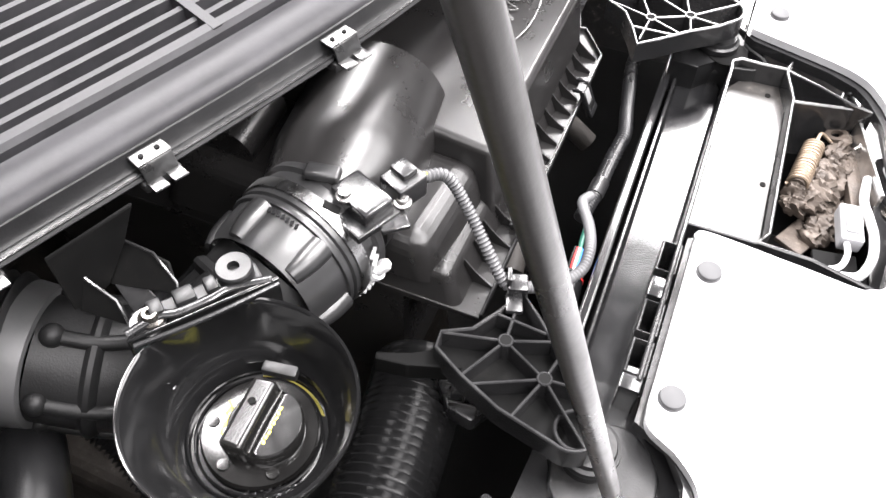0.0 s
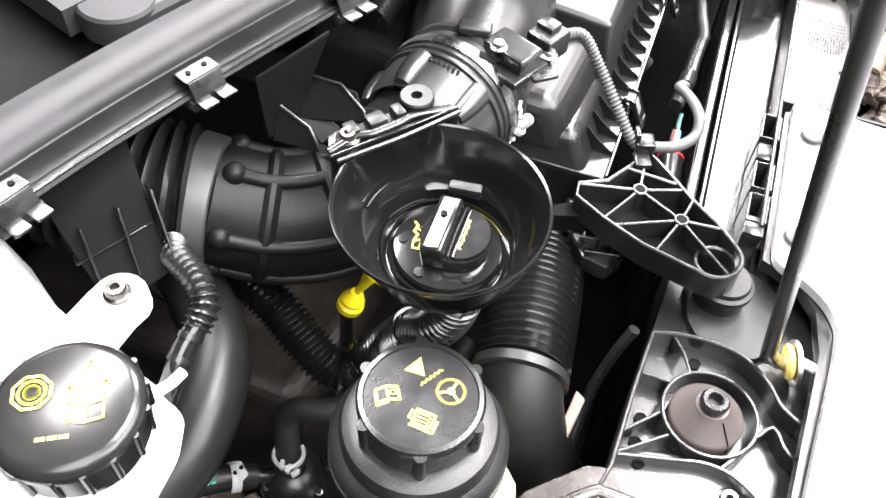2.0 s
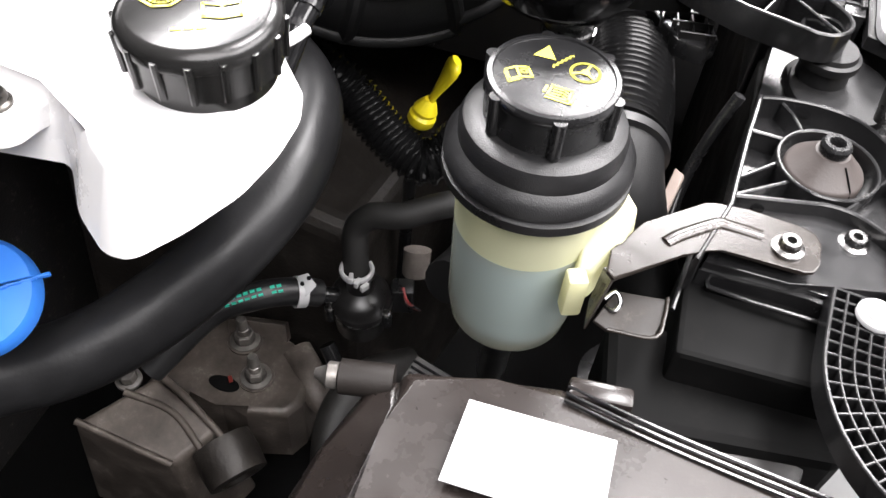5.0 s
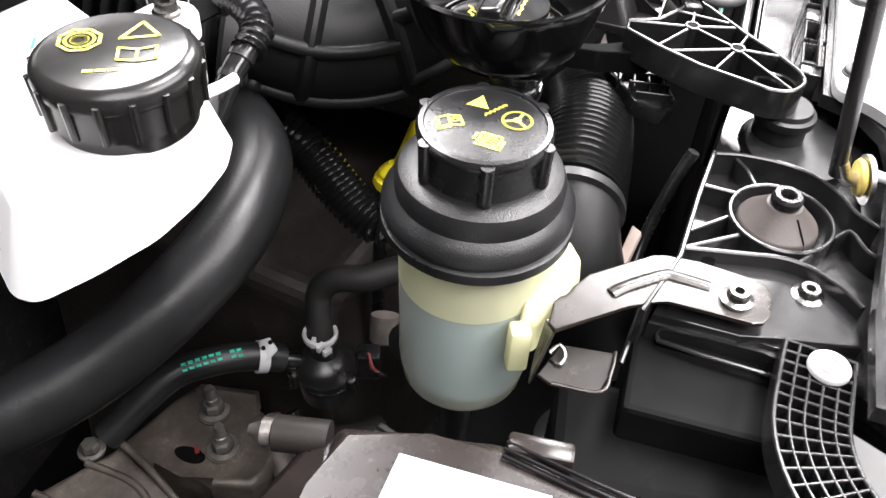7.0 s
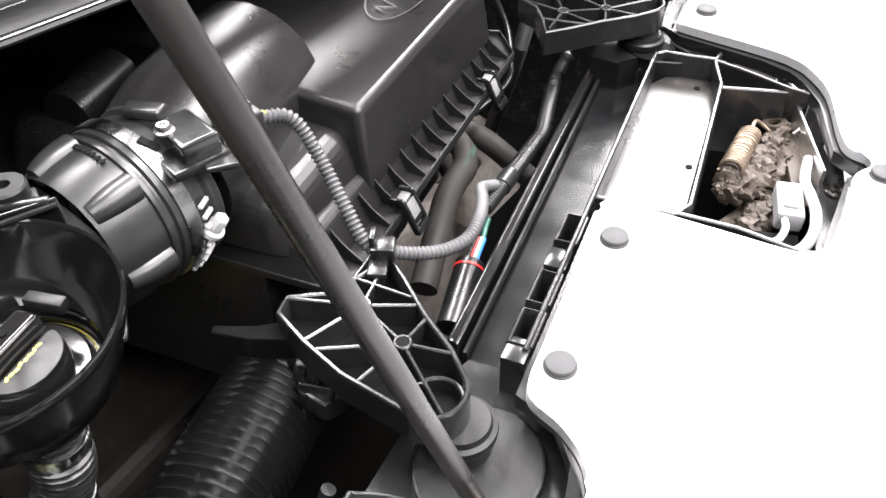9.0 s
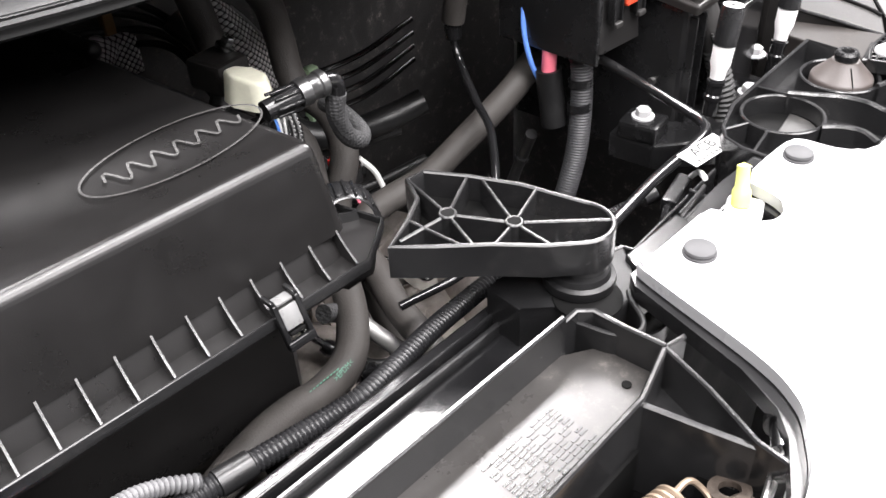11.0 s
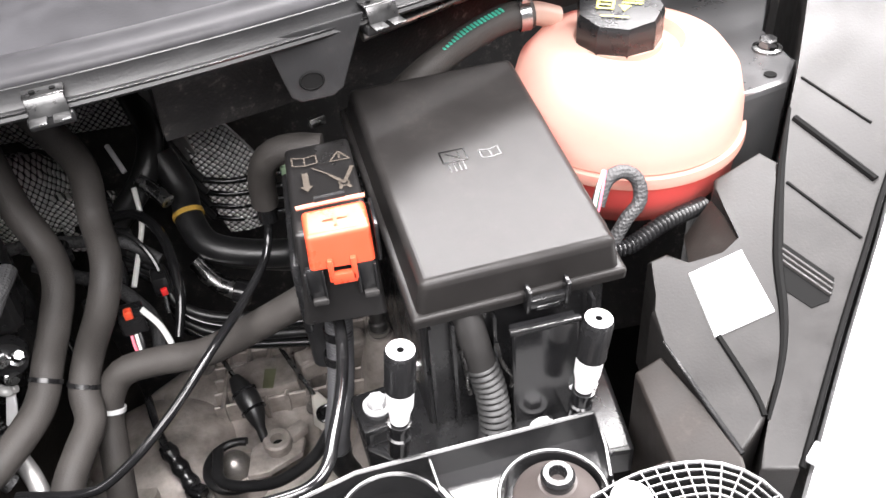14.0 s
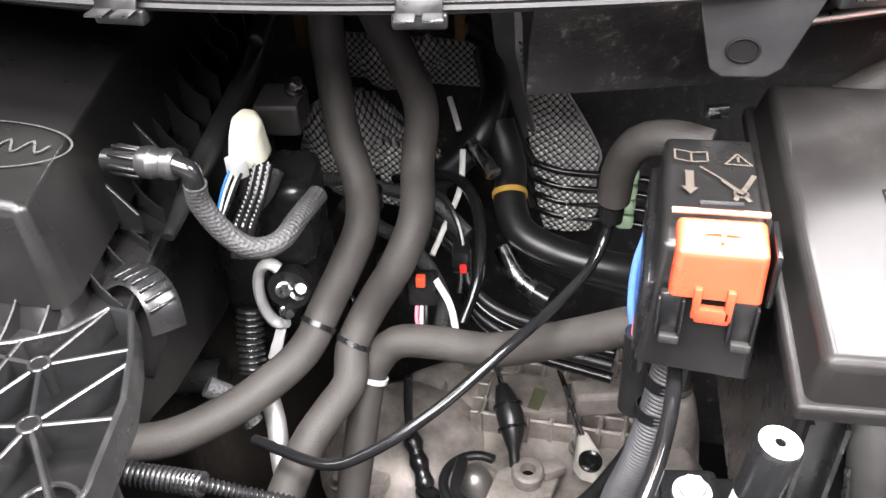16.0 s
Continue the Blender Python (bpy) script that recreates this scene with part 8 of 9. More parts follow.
for r in range(3):
    for k in range(5):
        strip(bm, [(-0.0125 + k * 0.0024, -0.002 - r * 0.0034), (-0.0110 + k * 0.0024, -0.001 - r * 0.0034)], 0.0014, 0.0004, pm)
warning_sign(bm, (-0.003, 0.004), 0.0036, pm)
strip(bm, [(0.004, 0.006), (0.013, 0.006), (0.013, -0.002), (0.004, -0.002), (0.004, 0.006)], 0.0014, 0.0004, pm)
strip(bm, [(0.006, 0.002), (0.012, 0.002)], 0.0014, 0.0004, pm)
for k in range(4):
    strip(bm, [(-0.006 + k * 0.004, 0.0135), (-0.0025 + k * 0.004, 0.0138)], 0.0012, 0.0004, pm)
part("cap_print", bm, MARK, tcap, "yellow pictograms and bars")
part("neck", lathe(B(), [(0.0275, 0.974), (0.0275, 0.982), (0.0, 0.982)], (0.4895, 0.2455, 0), seg=40), TANK, tank)
part("inlet", tube(B(), [(0.462, 0.283, 0.982), (0.448, 0.281, 0.988), (0.436, 0.279, 0.990)], 0.0075, 14), TANK, tank)
those = thing("coolant_hose", (0.40, 0.28, 0.97), "grey-brown coolant hose with green print and bright clip", "hose")
part("hose", tube(B(), [(0.445, 0.280, 0.989), (0.425, 0.279, 0.988), (0.400, 0.272, 0.981), (0.375, 0.262, 0.972), (0.355, 0.265, 0.955), (0.34, 0.30, 0.92)], 0.0092, 16), FOAM, those)
bm = lathe(B(), [(0.0096, -0.0035), (0.0108, -0.0035), (0.0108, 0.0035), (0.0096, 0.0035), (0.0096, -0.0035)], (0.4385, 0.2795, 0.9893), (1, 0.05, 0.05), 24)
block(bm, (0.4385, 0.2765, 1.0012), (0.006, 0.009, 0.004), 8, 0.0006)
part("clip", bm, BRIGHT, those, "bright spring clip")
bm = B()
gp = smooth_path([(0.426, 0.276, 0.9966), (0.402, 0.270, 0.990), (0.382, 0.262, 0.9825)], 0.0026)
for i in range(1, len(gp) - 1):
    block(bm, gp[i] + Vector((0, -0.0015, 0.0006)), (0.0017, 0.0050, 0.0007), 15, 0, 1)
part("print_bars", bm, GREENINK, those, "green print bars")
tsw = thing("tank_sensor_lead", (0.47, 0.17, 0.9), "black taped sensor lead looping over the tank's front", "cable")
part("lead", tube(B(), [(0.446, 0.150, 0.930), (0.453, 0.157, 0.941), (0.463, 0.159, 0.944), (0.471, 0.156, 0.939), (0.471, 0.150, 0.928), (0.462, 0.146, 0.92), (0.452, 0.142, 0.905)], 0.0042, 12), BRAID, tsw)
for k, m in enumerate((WHITEWIRE, TEAL, PINK)):
    part("wire", tube(B(), [(0.442 + k * 0.001, 0.145, 0.930), (0.445 + k * 0.001, 0.149, 0.940), (0.451, 0.156, 0.9495)], 0.0014, 6, 0.003), m, tsw)
part("plug", block(B(), (0.443, 0.141, 0.920), (0.009, 0.009, 0.012), 0, 0.001), BLACK, tsw)
part("conduit", tube(B(), [(0.448, 0.138, 0.905), (0.465, 0.142, 0.904), (0.490, 0.152, 0.908), (0.52, 0.165, 0.905)], 0.0046, 12, ripple=0.0016, pitch=0.0030), BLACK, tsw, "black corrugated conduit")

# ---- right lamp guide, label and wing ----
rg = thing("right_air_guide", (0.53, 0.1, 0.80), "dark grey plastic lamp housing cover with grooves and slot", "lamp housing")


def flank_top(x, y):
    return 0.904 + 0.36 * (x - 0.484) + 0.22 * (y - 0.11)


def guide_top(x, y):
    """Outer half: follows the fold and rises gently away from it."""
    u, w = 0.453 * (x - 0.489) + 0.891 * (y - 0.02), 0.891 * (x - 0.489) - 0.453 * (y - 0.02)
    return 0.886 + 0.356 * u + 0.12 * w


RIGHTEDGE = [(0.492, -0.006), (0.537, 0.048), (0.582, 0.100), (0.630, 0.160), (0.677, 0.262), (0.716, 0.372)]
FOLD = [(0.4760, 0.0000), (0.4890, 0.0200), (0.5010, 0.0360), (0.5110, 0.0520), (0.5190, 0.0700), (0.5270, 0.0930), (0.5390, 0.1190), (0.5550, 0.1500), (0.5750, 0.1830), (0.5990, 0.2200), (0.645, 0.30), (0.68, 0.38)]
a = [(q.x, q.y) for q in smooth_path([(x, y, 0) for x, y in FOLD], 0.012)]
b = [(q.x, q.y) for q in smooth_path([(x, y, 0) for x, y in RIGHTEDGE], 0.012)]
part("cover", prism(B(), b + a[::-1], 0.80, 0.9, bevel=0.0015, top=guide_top), HEADLAMP, rg, "outer half of the cover")
FLANK = [(q[0] - 0.0014, q[1] + 0.0006) for q in FOLD[1:8]] + [(0.5480, 0.1630), (0.5200, 0.1590), (0.5165, 0.1520), (0.5190, 0.1390), (0.5180, 0.1160), (0.5060, 0.1110), (0.4870, 0.1140), (0.4800, 0.1270), (0.4690, 0.1270), (0.4675, 0.1050), (0.4605, 0.0980), (0.4605, 0.0790), (0.4665, 0.0420), (0.4720, 0.0100)]
part("flank", prism(B(), FLANK, 0.82, 0.9, bevel=0.0018, top=flank_top), HEADLAMP, rg, "sloping inner half of the cover")
# gaps are near-black beads on the surface, painting the shade inside them
part("gap", tube(B(), [(x, y, flank_top(x, y) + 0.0002) for x, y in ((0.4850, 0.0690), (0.4885, 0.0350), (0.4880, 0.0215))], 0.0016, 8, 0.006), DARK, rg, "narrow dark bead standing for gap shade")
part("fold_gap", tube(B(), [(x, y, guide_top(x, y) - 0.0002) for x, y in FOLD[1:9]], 0.0020, 8, 0.006, radius=lambda t: 0.0009 + 0.0020 * math.sin(math.pi * t)), DARK, rg, "narrow dark bead along the fold standing for gap shade")
part("inner_face", slab([(0.5190, 0.1400, 0.9150), (0.5165, 0.1530, 0.9180), (0.5010, 0.1500, 0.8960), (0.4960, 0.1300, 0.8900), (0.5060, 0.1120, 0.9050), (0.5180, 0.1165, 0.9130)], 0.003), MATTCOVER, rg, "steep inner face")
part("lower_ledge", slab([(0.4870, 0.1150, 0.8980), (0.5060, 0.1120, 0.9040), (0.5010, 0.1300, 0.8940), (0.4830, 0.1290, 0.8920)], 0.003), HEADLAMP, rg)
# grooves likewise: dark beads in place of shaded cuts
for p1, p2, r in (((0.5900, 0.2000), (0.6080, 0.1530), 0.0009), ((0.5740, 0.1750), (0.5930, 0.1180), 0.0022), ((0.5520, 0.1370), (0.5700, 0.0900), 0.0010)):
    part("groove", tube(B(), [(x, y, guide_top(x, y) + 0.0001) for x, y in (p1, ((p1[0] + p2[0]) / 2, (p1[1] + p2[1]) / 2), p2)], r, 8, 0.006), DARK, rg, "narrow dark bead standing for groove shade")
hole = [(0.5330, 0.1060), (0.5480, 0.0745), (0.5400, 0.0640), (0.5310, 0.0640), (0.5235, 0.0780), (0.5260, 0.0930)]
# solid dark patch stands for the shaded slot opening
part("slot", prism(B(), hole, 0.86, 0.9, top=lambda x, y: guide_top(x, y) + 0.0005), DARK, rg, "dark patch standing for slot shade, with steps")
for k in range(3):
    f = 0.30 + 0.22 * k
    p1, p2 = Vector(hole[5]).lerp(Vector(hole[0]), 1 - f), Vector(hole[2]).lerp(Vector(hole[1]), 1 - f)
    part("slot_rib", tube(B(), [(*p1, guide_top(*p1) + 0.0006), (*p2, guide_top(*p2) + 0.0006)], 0.0012, 6, 0.01), HEADLAMP, rg)
part("seal", tube(B(), [(x + 0.001, y, guide_top(x, y) + 0.001) for x, y in RIGHTEDGE], 0.0016, 10), DARK, rg, "thin black seal")
part("lower_shelf", prism(B(), [(0.4440, 0.0760), (0.4600, 0.0790), (0.4655, 0.0420), (0.4700, 0.0060), (0.4640, -0.0200), (0.4400, 0.0000)], 0.80, 0.9, bevel=0.0015, top=lambda x, y: 0.872 + 0.35 * (x - 0.4440)), MATTCOVER, rg, "lower dark shelf")
part("shelf_edge", tube(B(), [(0.4612, 0.0800, 0.8868), (0.4660, 0.0430, 0.8830), (0.4715, 0.0090, 0.8785)], 0.0014, 8), PANEL, rg, "pale worn edge")
LB = [(0.4850, 0.1090), (0.5140, 0.1090), (0.5140, 0.0690), (0.4830, 0.0690)]
single("right_label", shell(B(), [(x, y, flank_top(x, y) - 0.001) for x, y in LB], [(x, y, flank_top(x, y) + 0.0012) for x, y in LB], 0.897, 0.9, 0.0003), LABEL, (0.5, 0.09, 0.897), "blank white square label on the dark lamp cover", "label")
bm = B()
rows = []
for x, y in [(0.468, -0.036)] + RIGHTEDGE + [(0.74, 0.45)]:
    rows.append([bm.verts.new((x + d * 0.8, y - d * 0.55, guide_top(x, y) - dz)) for d, dz in ((0.0045, 0.012), (0.006, 0.002), (0.012, 0.0), (0.05, 0.003), (0.10, 0.03), (0.13, 0.12), (0.14, 0.3))])
for a, b in zip(rows, rows[1:]):
    for i in range(6):
        bm.faces.new((a[i], a[i + 1], b[i + 1], b[i]))
bmesh.ops.subdivide_edges(bm, edges=bm.edges[:], cuts=2, use_grid_fill=True, smooth=0.6)
bmesh.ops.solidify(bm, geom=bm.faces[:], thickness=0.003)
single("front_wing", bm, CARWHITE, (0.62, 0.08, 0.8), "glossy white front wing beside the lamp", "wing")
for x, y in ((0.497, -0.002), (0.612, 0.136), (0.628, 0.157)):
    single("wing_clip", block(B(), (x + 0.004, y - 0.003, guide_top(x, y) + 0.004), (0.012, 0.009, 0.004), 40, 0.001), CLIPWHITE, (x, y, 0.91), "grey plastic clip at the wing edge", "clip", "wing clips")

tower = thing("strut_tower", (0.60, 0.36, 0.9), "grey painted strut tower plate with bolt", "strut tower", kind="structure")
TOWERGREY = mat("grey_tower_paint", (0.045, 0.045, 0.046), 0.35, bump=0.1)
part("plate", prism(B(), [(0.556, 0.205), (0.592, 0.215), (0.612, 0.240), (0.606, 0.285), (0.66, 0.36), (0.70, 0.46), (0.57, 0.44), (0.552, 0.30)], 0.85, 0.950, bevel=0.004), TOWERGREY, tower)
# dark disc on the plate, painted shade of a hole
part("hole", lathe(B(), [(0, 0.9506), (0.004, 0.9506), (0.004, 0.951), (0, 0.951)], (0.585, 0.225, 0), seg=12), DARK, tower)
part("bolt", hex_bolt(B(), (0.600, 0.258, 0.950), 0.0065, 0.008), BRIGHT, tower)
part("nut", hex_bolt(B(), (0.545, 0.40, 0.960), 0.012, 0.014), BRIGHT, tower)
part("ring", lathe(B(), [(0.014, 0), (0.022, 0), (0.022, 0.006), (0.014, 0.006), (0.014, 0)], (0.545, 0.40, 0.955), seg=28), CLIPWHITE, tower)

# cowl bracket with slot, washer pipe behind
cbr = thing("cowl_bracket", (0.30, 0.2, 1.0), "black folded steel bracket with an oval hole", "bracket")
pl = pose(0.305, 0.196, 1.015, 78, 0, 8)
bm = prism(B(), [(-0.024, 0.020), (0.029, 0.024), (0.012, -0.012), (0.006, -0.0155), (-0.011, -0.0155), (-0.016, -0.012)], 0.0, 0.0022, bevel=0.0006, matrix=pl)
part("plate", bm, COWLBLACK, cbr)
# raised near-black oval stands for the shade in the bracket's hole
bm = lathe(B(), [(0.0, 0.0026), (0.0048, 0.0026), (0.0052, 0.0032), (0.0060, 0.0028), (0.0060, 0.0022)], (-0.004, -0.005, 0), seg=24, sx=1.15, sy=0.85)
bmesh.ops.transform(bm, matrix=pl, verts=bm.verts[:])
part("hole", bm, DARK, cbr, "dark oval disc standing for hole shade")
wp = thing("wiper_linkage", (0.4, 0.33, 1.0), "bright steel rod and corrugated lead under the cowl", "linkage")
part("rod", tube(B(), [(0.335, 0.262, 0.998), (0.40, 0.292, 1.0), (0.47, 0.33, 1.0)], 0.0032, 10), STEEL, wp)
part("lead", tube(B(), [(0.335, 0.275, 1.004), (0.40, 0.305, 1.006), (0.47, 0.34, 1.004)], 0.005, 10, ripple=0.0014, pitch=0.003), BLACK, wp)

# ---- hoses in the middle of the bay ----
def foam_hose(label, pts, r, tie=None, tie_axis=None, tie_mat=BLACK):
    ob = thing("coolant_pipe", pts[-1], label, "hose", "foam covered hoses")
    part("hose", tube(B(), pts, r, 22, 0.006), FOAM, ob)
    if tie:
        part("tie", lathe(B(), [(r - 0.0005, -0.0016), (r + 0.0009, -0.0016), (r + 0.0009, 0.0016), (r - 0.0005, 0.0016)], tie, tie_axis, 28), tie_mat, ob, "narrow cable tie")
    return ob


ha = foam_hose("grey-brown foam hose with green print, black tie", [(0.081, 0.335, 1.0), (0.083, 0.312, 0.962), (0.087, 0.304, 0.926), (0.093, 0.295, 0.896), (0.106, 0.280, 0.871), (0.1125, 0.259, 0.857), (0.106, 0.242, 0.837), (0.0955, 0.228, 0.814), (0.091, 0.212, 0.802), (0.083, 0.193, 0.796), (0.063, 0.160, 0.792), (0.036, 0.131, 0.792), (0.005, 0.1165, 0.797), (-0.016, 0.116, 0.799), (-0.040, 0.114, 0.799), (-0.07, 0.108, 0.796), (-0.12, 0.100, 0.780)], 0.0104, (0.0932, 0.2200, 0.8075), (-0.30, -0.85, -0.75))
foam_hose("grey-brown foam covered heater hose with black tie", [(0.088, 0.345, 1.0), (0.108, 0.318, 0.975), (0.130, 0.302, 0.946), (0.140, 0.305, 0.914), (0.139, 0.294, 0.881), (0.145, 0.265, 0.864), (0.138, 0.245, 0.842), (0.120, 0.238, 0.809), (0.1125, 0.222, 0.791), (0.116, 0.203, 0.780), (0.110, 0.183, 0.775), (0.103, 0.160, 0.768), (0.099, 0.125, 0.755), (0.098, 0.09, 0.73)], 0.0104, (0.1130, 0.2240, 0.7928), (-0.35, -0.8, -0.9))
foam_hose("grey-brown foam hose running across to the terminal box", [(0.30, 0.205, 0.866), (0.270, 0.202, 0.853), (0.232, 0.214, 0.825), (0.198, 0.224, 0.803), (0.162, 0.231, 0.796), (0.139, 0.231, 0.792), (0.126, 0.227, 0.778), (0.121, 0.220, 0.762), (0.120, 0.200, 0.735), (0.118, 0.17, 0.69)], 0.0102, (0.1225, 0.2225, 0.767), (-0.2, -0.5, -0.85), CLIPWHITE)
bm = text_mesh(B(), ">EPDM<", 0.0046, pose(0.0180, 0.1132, 0.8062, 38, 0, 14))
DULLGREEN = mat("worn_green_ink", (0.07, 0.20, 0.14), 0.6)
part("letters", bm, DULLGREEN, ha, "pale green letters")
bm = B()
for k in range(9):
    block(bm, (-0.006 + k * 0.0026, 0.1130 + k * 0.0002, 0.8082), (0.0016, 0.0006, 0.0006), 8, 0, 1)
part("print_bars", bm, DULLGREEN, ha, "pale green print bars")
upper = foam_hose("short foam hose stub beside the terminal box", [(0.300, 0.232, 0.945), (0.283, 0.236, 0.946), (0.268, 0.240, 0.940), (0.260, 0.246, 0.922), (0.258, 0.250, 0.898)], 0.0088)
tubeb = thing("vent_tube", (0.2, 0.17, 0.8), "thin glossy black vent tube with white edge print", "tube")
part("tube", tube(B(), [(0.258, 0.250, 0.903), (0.2565, 0.247, 0.880), (0.250, 0.232, 0.866), (0.233, 0.204, 0.857), (0.214, 0.174, 0.852), (0.185, 0.145, 0.833), (0.155, 0.129, 0.813), (0.130, 0.124, 0.803), (0.085, 0.138, 0.795)], 0.0030, 12, 0.004), GLOSS, tubeb)
part("ferrule", lathe(B(), [(0.0, -0.006), (0.0062, -0.006), (0.0066, 0.006), (0, 0.006)], (0.258, 0.250, 0.892), (0, 0.1, 1), 18), BLACK, tubeb)
part("small_tag", block(B(), (0.300, 0.230, 0.965), (0.010, 0.004, 0.006), 20, 0.0006), BRIGHT, tubeb)

# ---- back of the engine: shields, pipes ----
shield = thing("heat_shield", (0.2, 0.47, 0.70), "aluminium heat shield, smooth above and embossed below", "heat shield")


def bowed_sheet(rows, bow, cuts=3):
    """Thin sheet through pairs of edge points, bowed towards the front."""
    bm = B()
    vs = [[bm.verts.new(q) for q in (a, tuple((Vector(a) + Vector(b)) / 2 + Vector(bow)), b)] for a, b in rows]
    for a, b in zip(vs, vs[1:]):
        for i in range(2):
            bm.faces.new((a[i], a[i + 1], b[i + 1], b[i]))
    bmesh.ops.subdivide_edges(bm, edges=bm.edges[:], cuts=cuts, use_grid_fill=True, smooth=0.4)
    bmesh.ops.solidify(bm, geom=bm.faces[:], thickness=0.0015)
    return bm


part("upper_sheet", bowed_sheet([((0.140, 0.475, 0.985), (0.186, 0.468, 0.985)), ((0.150, 0.468, 0.930), (0.190, 0.464, 0.925)), ((0.156, 0.462, 0.890), (0.190, 0.463, 0.880)), ((0.170, 0.460, 0.845), (0.192, 0.464, 0.854)), ((0.182, 0.460, 0.812), (0.198, 0.464, 0.830))], (0, -0.008, 0.002)), SHEET, shield, "smooth dull upper sheet")
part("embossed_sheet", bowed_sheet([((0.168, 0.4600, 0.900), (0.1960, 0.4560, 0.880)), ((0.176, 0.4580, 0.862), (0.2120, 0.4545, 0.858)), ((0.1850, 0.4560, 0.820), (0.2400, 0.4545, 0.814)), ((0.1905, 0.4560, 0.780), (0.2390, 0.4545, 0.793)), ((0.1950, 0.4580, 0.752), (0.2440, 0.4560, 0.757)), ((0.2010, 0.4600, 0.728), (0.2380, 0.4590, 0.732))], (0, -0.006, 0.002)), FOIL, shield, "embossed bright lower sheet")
part("folded_edge", tube(B(), [(0.1960, 0.4545, 0.881), (0.2125, 0.4530, 0.859), (0.2405, 0.4530, 0.812), (0.2395, 0.4530, 0.792), (0.2352, 0.4545, 0.745)], 0.0013, 8, 0.006), SHEET, shield, "folded shiny edge")
sh2 = thing("exhaust_shield", (0.055, 0.45, 0.76), "silver embossed foil cover over the exhaust", "heat shield")
bm = B()
bmesh.ops.create_uvsphere(bm, u_segments=40, v_segments=24, radius=1.0)
for v in bm.verts:
    k = 1 + 0.10 * noise.noise(v.co * 2.3) + 0.05 * noise.noise(v.co * 6)
    v.co = Vector((0.030 + 0.048 * v.co.x * k, 0.478 + 0.036 * v.co.y * k, 0.782 + 0.050 * v.co.z * k))
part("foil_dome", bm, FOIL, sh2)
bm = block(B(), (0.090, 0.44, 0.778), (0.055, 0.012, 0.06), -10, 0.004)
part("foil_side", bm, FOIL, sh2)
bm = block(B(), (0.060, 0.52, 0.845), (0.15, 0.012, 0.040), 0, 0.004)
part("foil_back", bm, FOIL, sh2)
part("foil_wrap", tube(B(), [(0.068, 0.19, 0.775), (0.078, 0.175, 0.765), (0.088, 0.155, 0.75), (0.10, 0.14, 0.73)], 0.006, 14), SHEET, sh2, "crumpled foil wrap")

lines = thing("fluid_lines", (0.25, 0.45, 0.75), "four thin black fluid pipes in a pale green clip", "pipes")
for k in range(4):
    z = 0.792 - k * 0.0155
    part("pipe", tube(B(), [(0.188, 0.452 + k * 0.002, z + 0.004), (0.215, 0.448 + k * 0.002, z), (0.262, 0.452 + k * 0.002, z - 0.002), (0.33, 0.45, z - 0.002), (0.42, 0.47, z)], 0.0031, 10), GLOSS, lines)
for k in range(4):
    part("line_clip", block(B(), (0.266, 0.4505 + k * 0.002, 0.7935 - k * 0.0155), (0.014, 0.012, 0.013), 6, 0.003), GREENCLIP, lines, "pale green clip cell")
for k in range(4):
    part("rear_pipe", tube(B(), [(0.19, 0.452, 0.795 - k * 0.014), (0.17, 0.46, 0.83 - k * 0.012), (0.155, 0.50, 0.875 - k * 0.01), (0.10, 0.53, 0.905 - k * 0.018), (0.0, 0.54, 0.91 - k * 0.018)], 0.0036, 10), RUBBER, lines)
for x in (-0.026, 0.116):
    part("tape", block(B(), (x, 0.525, 0.885), (0.010, 0.012, 0.075), 0, 0.002), mat("brown_tape", (0.16, 0.09, 0.03), 0.5), lines, "brown tape band")

vac = thing("vacuum_pipes", (0.2, 0.37, 0.72), "bundle of black vacuum hoses and bright elbow", "hose")
part("hose", tube(B(), [(0.165, 0.43, 0.84), (0.178, 0.41, 0.815), (0.182, 0.385, 0.80), (0.195, 0.365, 0.787), (0.225, 0.355, 0.78), (0.265, 0.345, 0.78), (0.30, 0.33, 0.79)], 0.0120, 18), RUBBER, vac)
part("elbow", tube(B(), [(0.182, 0.36, 0.776), (0.195, 0.345, 0.764), (0.212, 0.335, 0.758)], 0.0075, 14), BRIGHT, vac, "bright metal elbow")
part("elbow_nut", lathe(B(), [(0, -0.006), (0.0105, -0.006), (0.0105, 0.006), (0, 0.006)], (0.216, 0.334, 0.757), (1, -0.4, -0.2), 20), GLOSS, vac)
for k in range(4):
    part("thin_hose", tube(B(), [(0.13, 0.36, 0.80 - 0.006 * k), (0.155, 0.345, 0.79 - 0.008 * k), (0.165, 0.325, 0.765 - 0.009 * k), (0.20, 0.315, 0.75 - 0.010 * k), (0.27, 0.30, 0.755 - 0.012 * k)], 0.0042, 10), GLOSS if k % 2 else RUBBER, vac)
part("band", lathe(B(), [(0.012, -0.002), (0.0132, -0.002), (0.0132, 0.002), (0.012, 0.002)], (0.181, 0.39, 0.803), (0.2, -0.8, -0.5), 20), mat("ochre_band", (0.45, 0.28, 0.05), 0.5), vac)
part("black_hose", tube(B(), [(0.148, 0.47, 0.88), (0.160, 0.44, 0.855), (0.150, 0.415, 0.83), (0.120, 0.40, 0.80)], 0.011, 16), RUBBER, vac)
part("fitting", tube(B(), [(0.148, 0.405, 0.835), (0.160, 0.395, 0.828), (0.170, 0.385, 0.822)], 0.0062, 12), BRIGHT, vac)
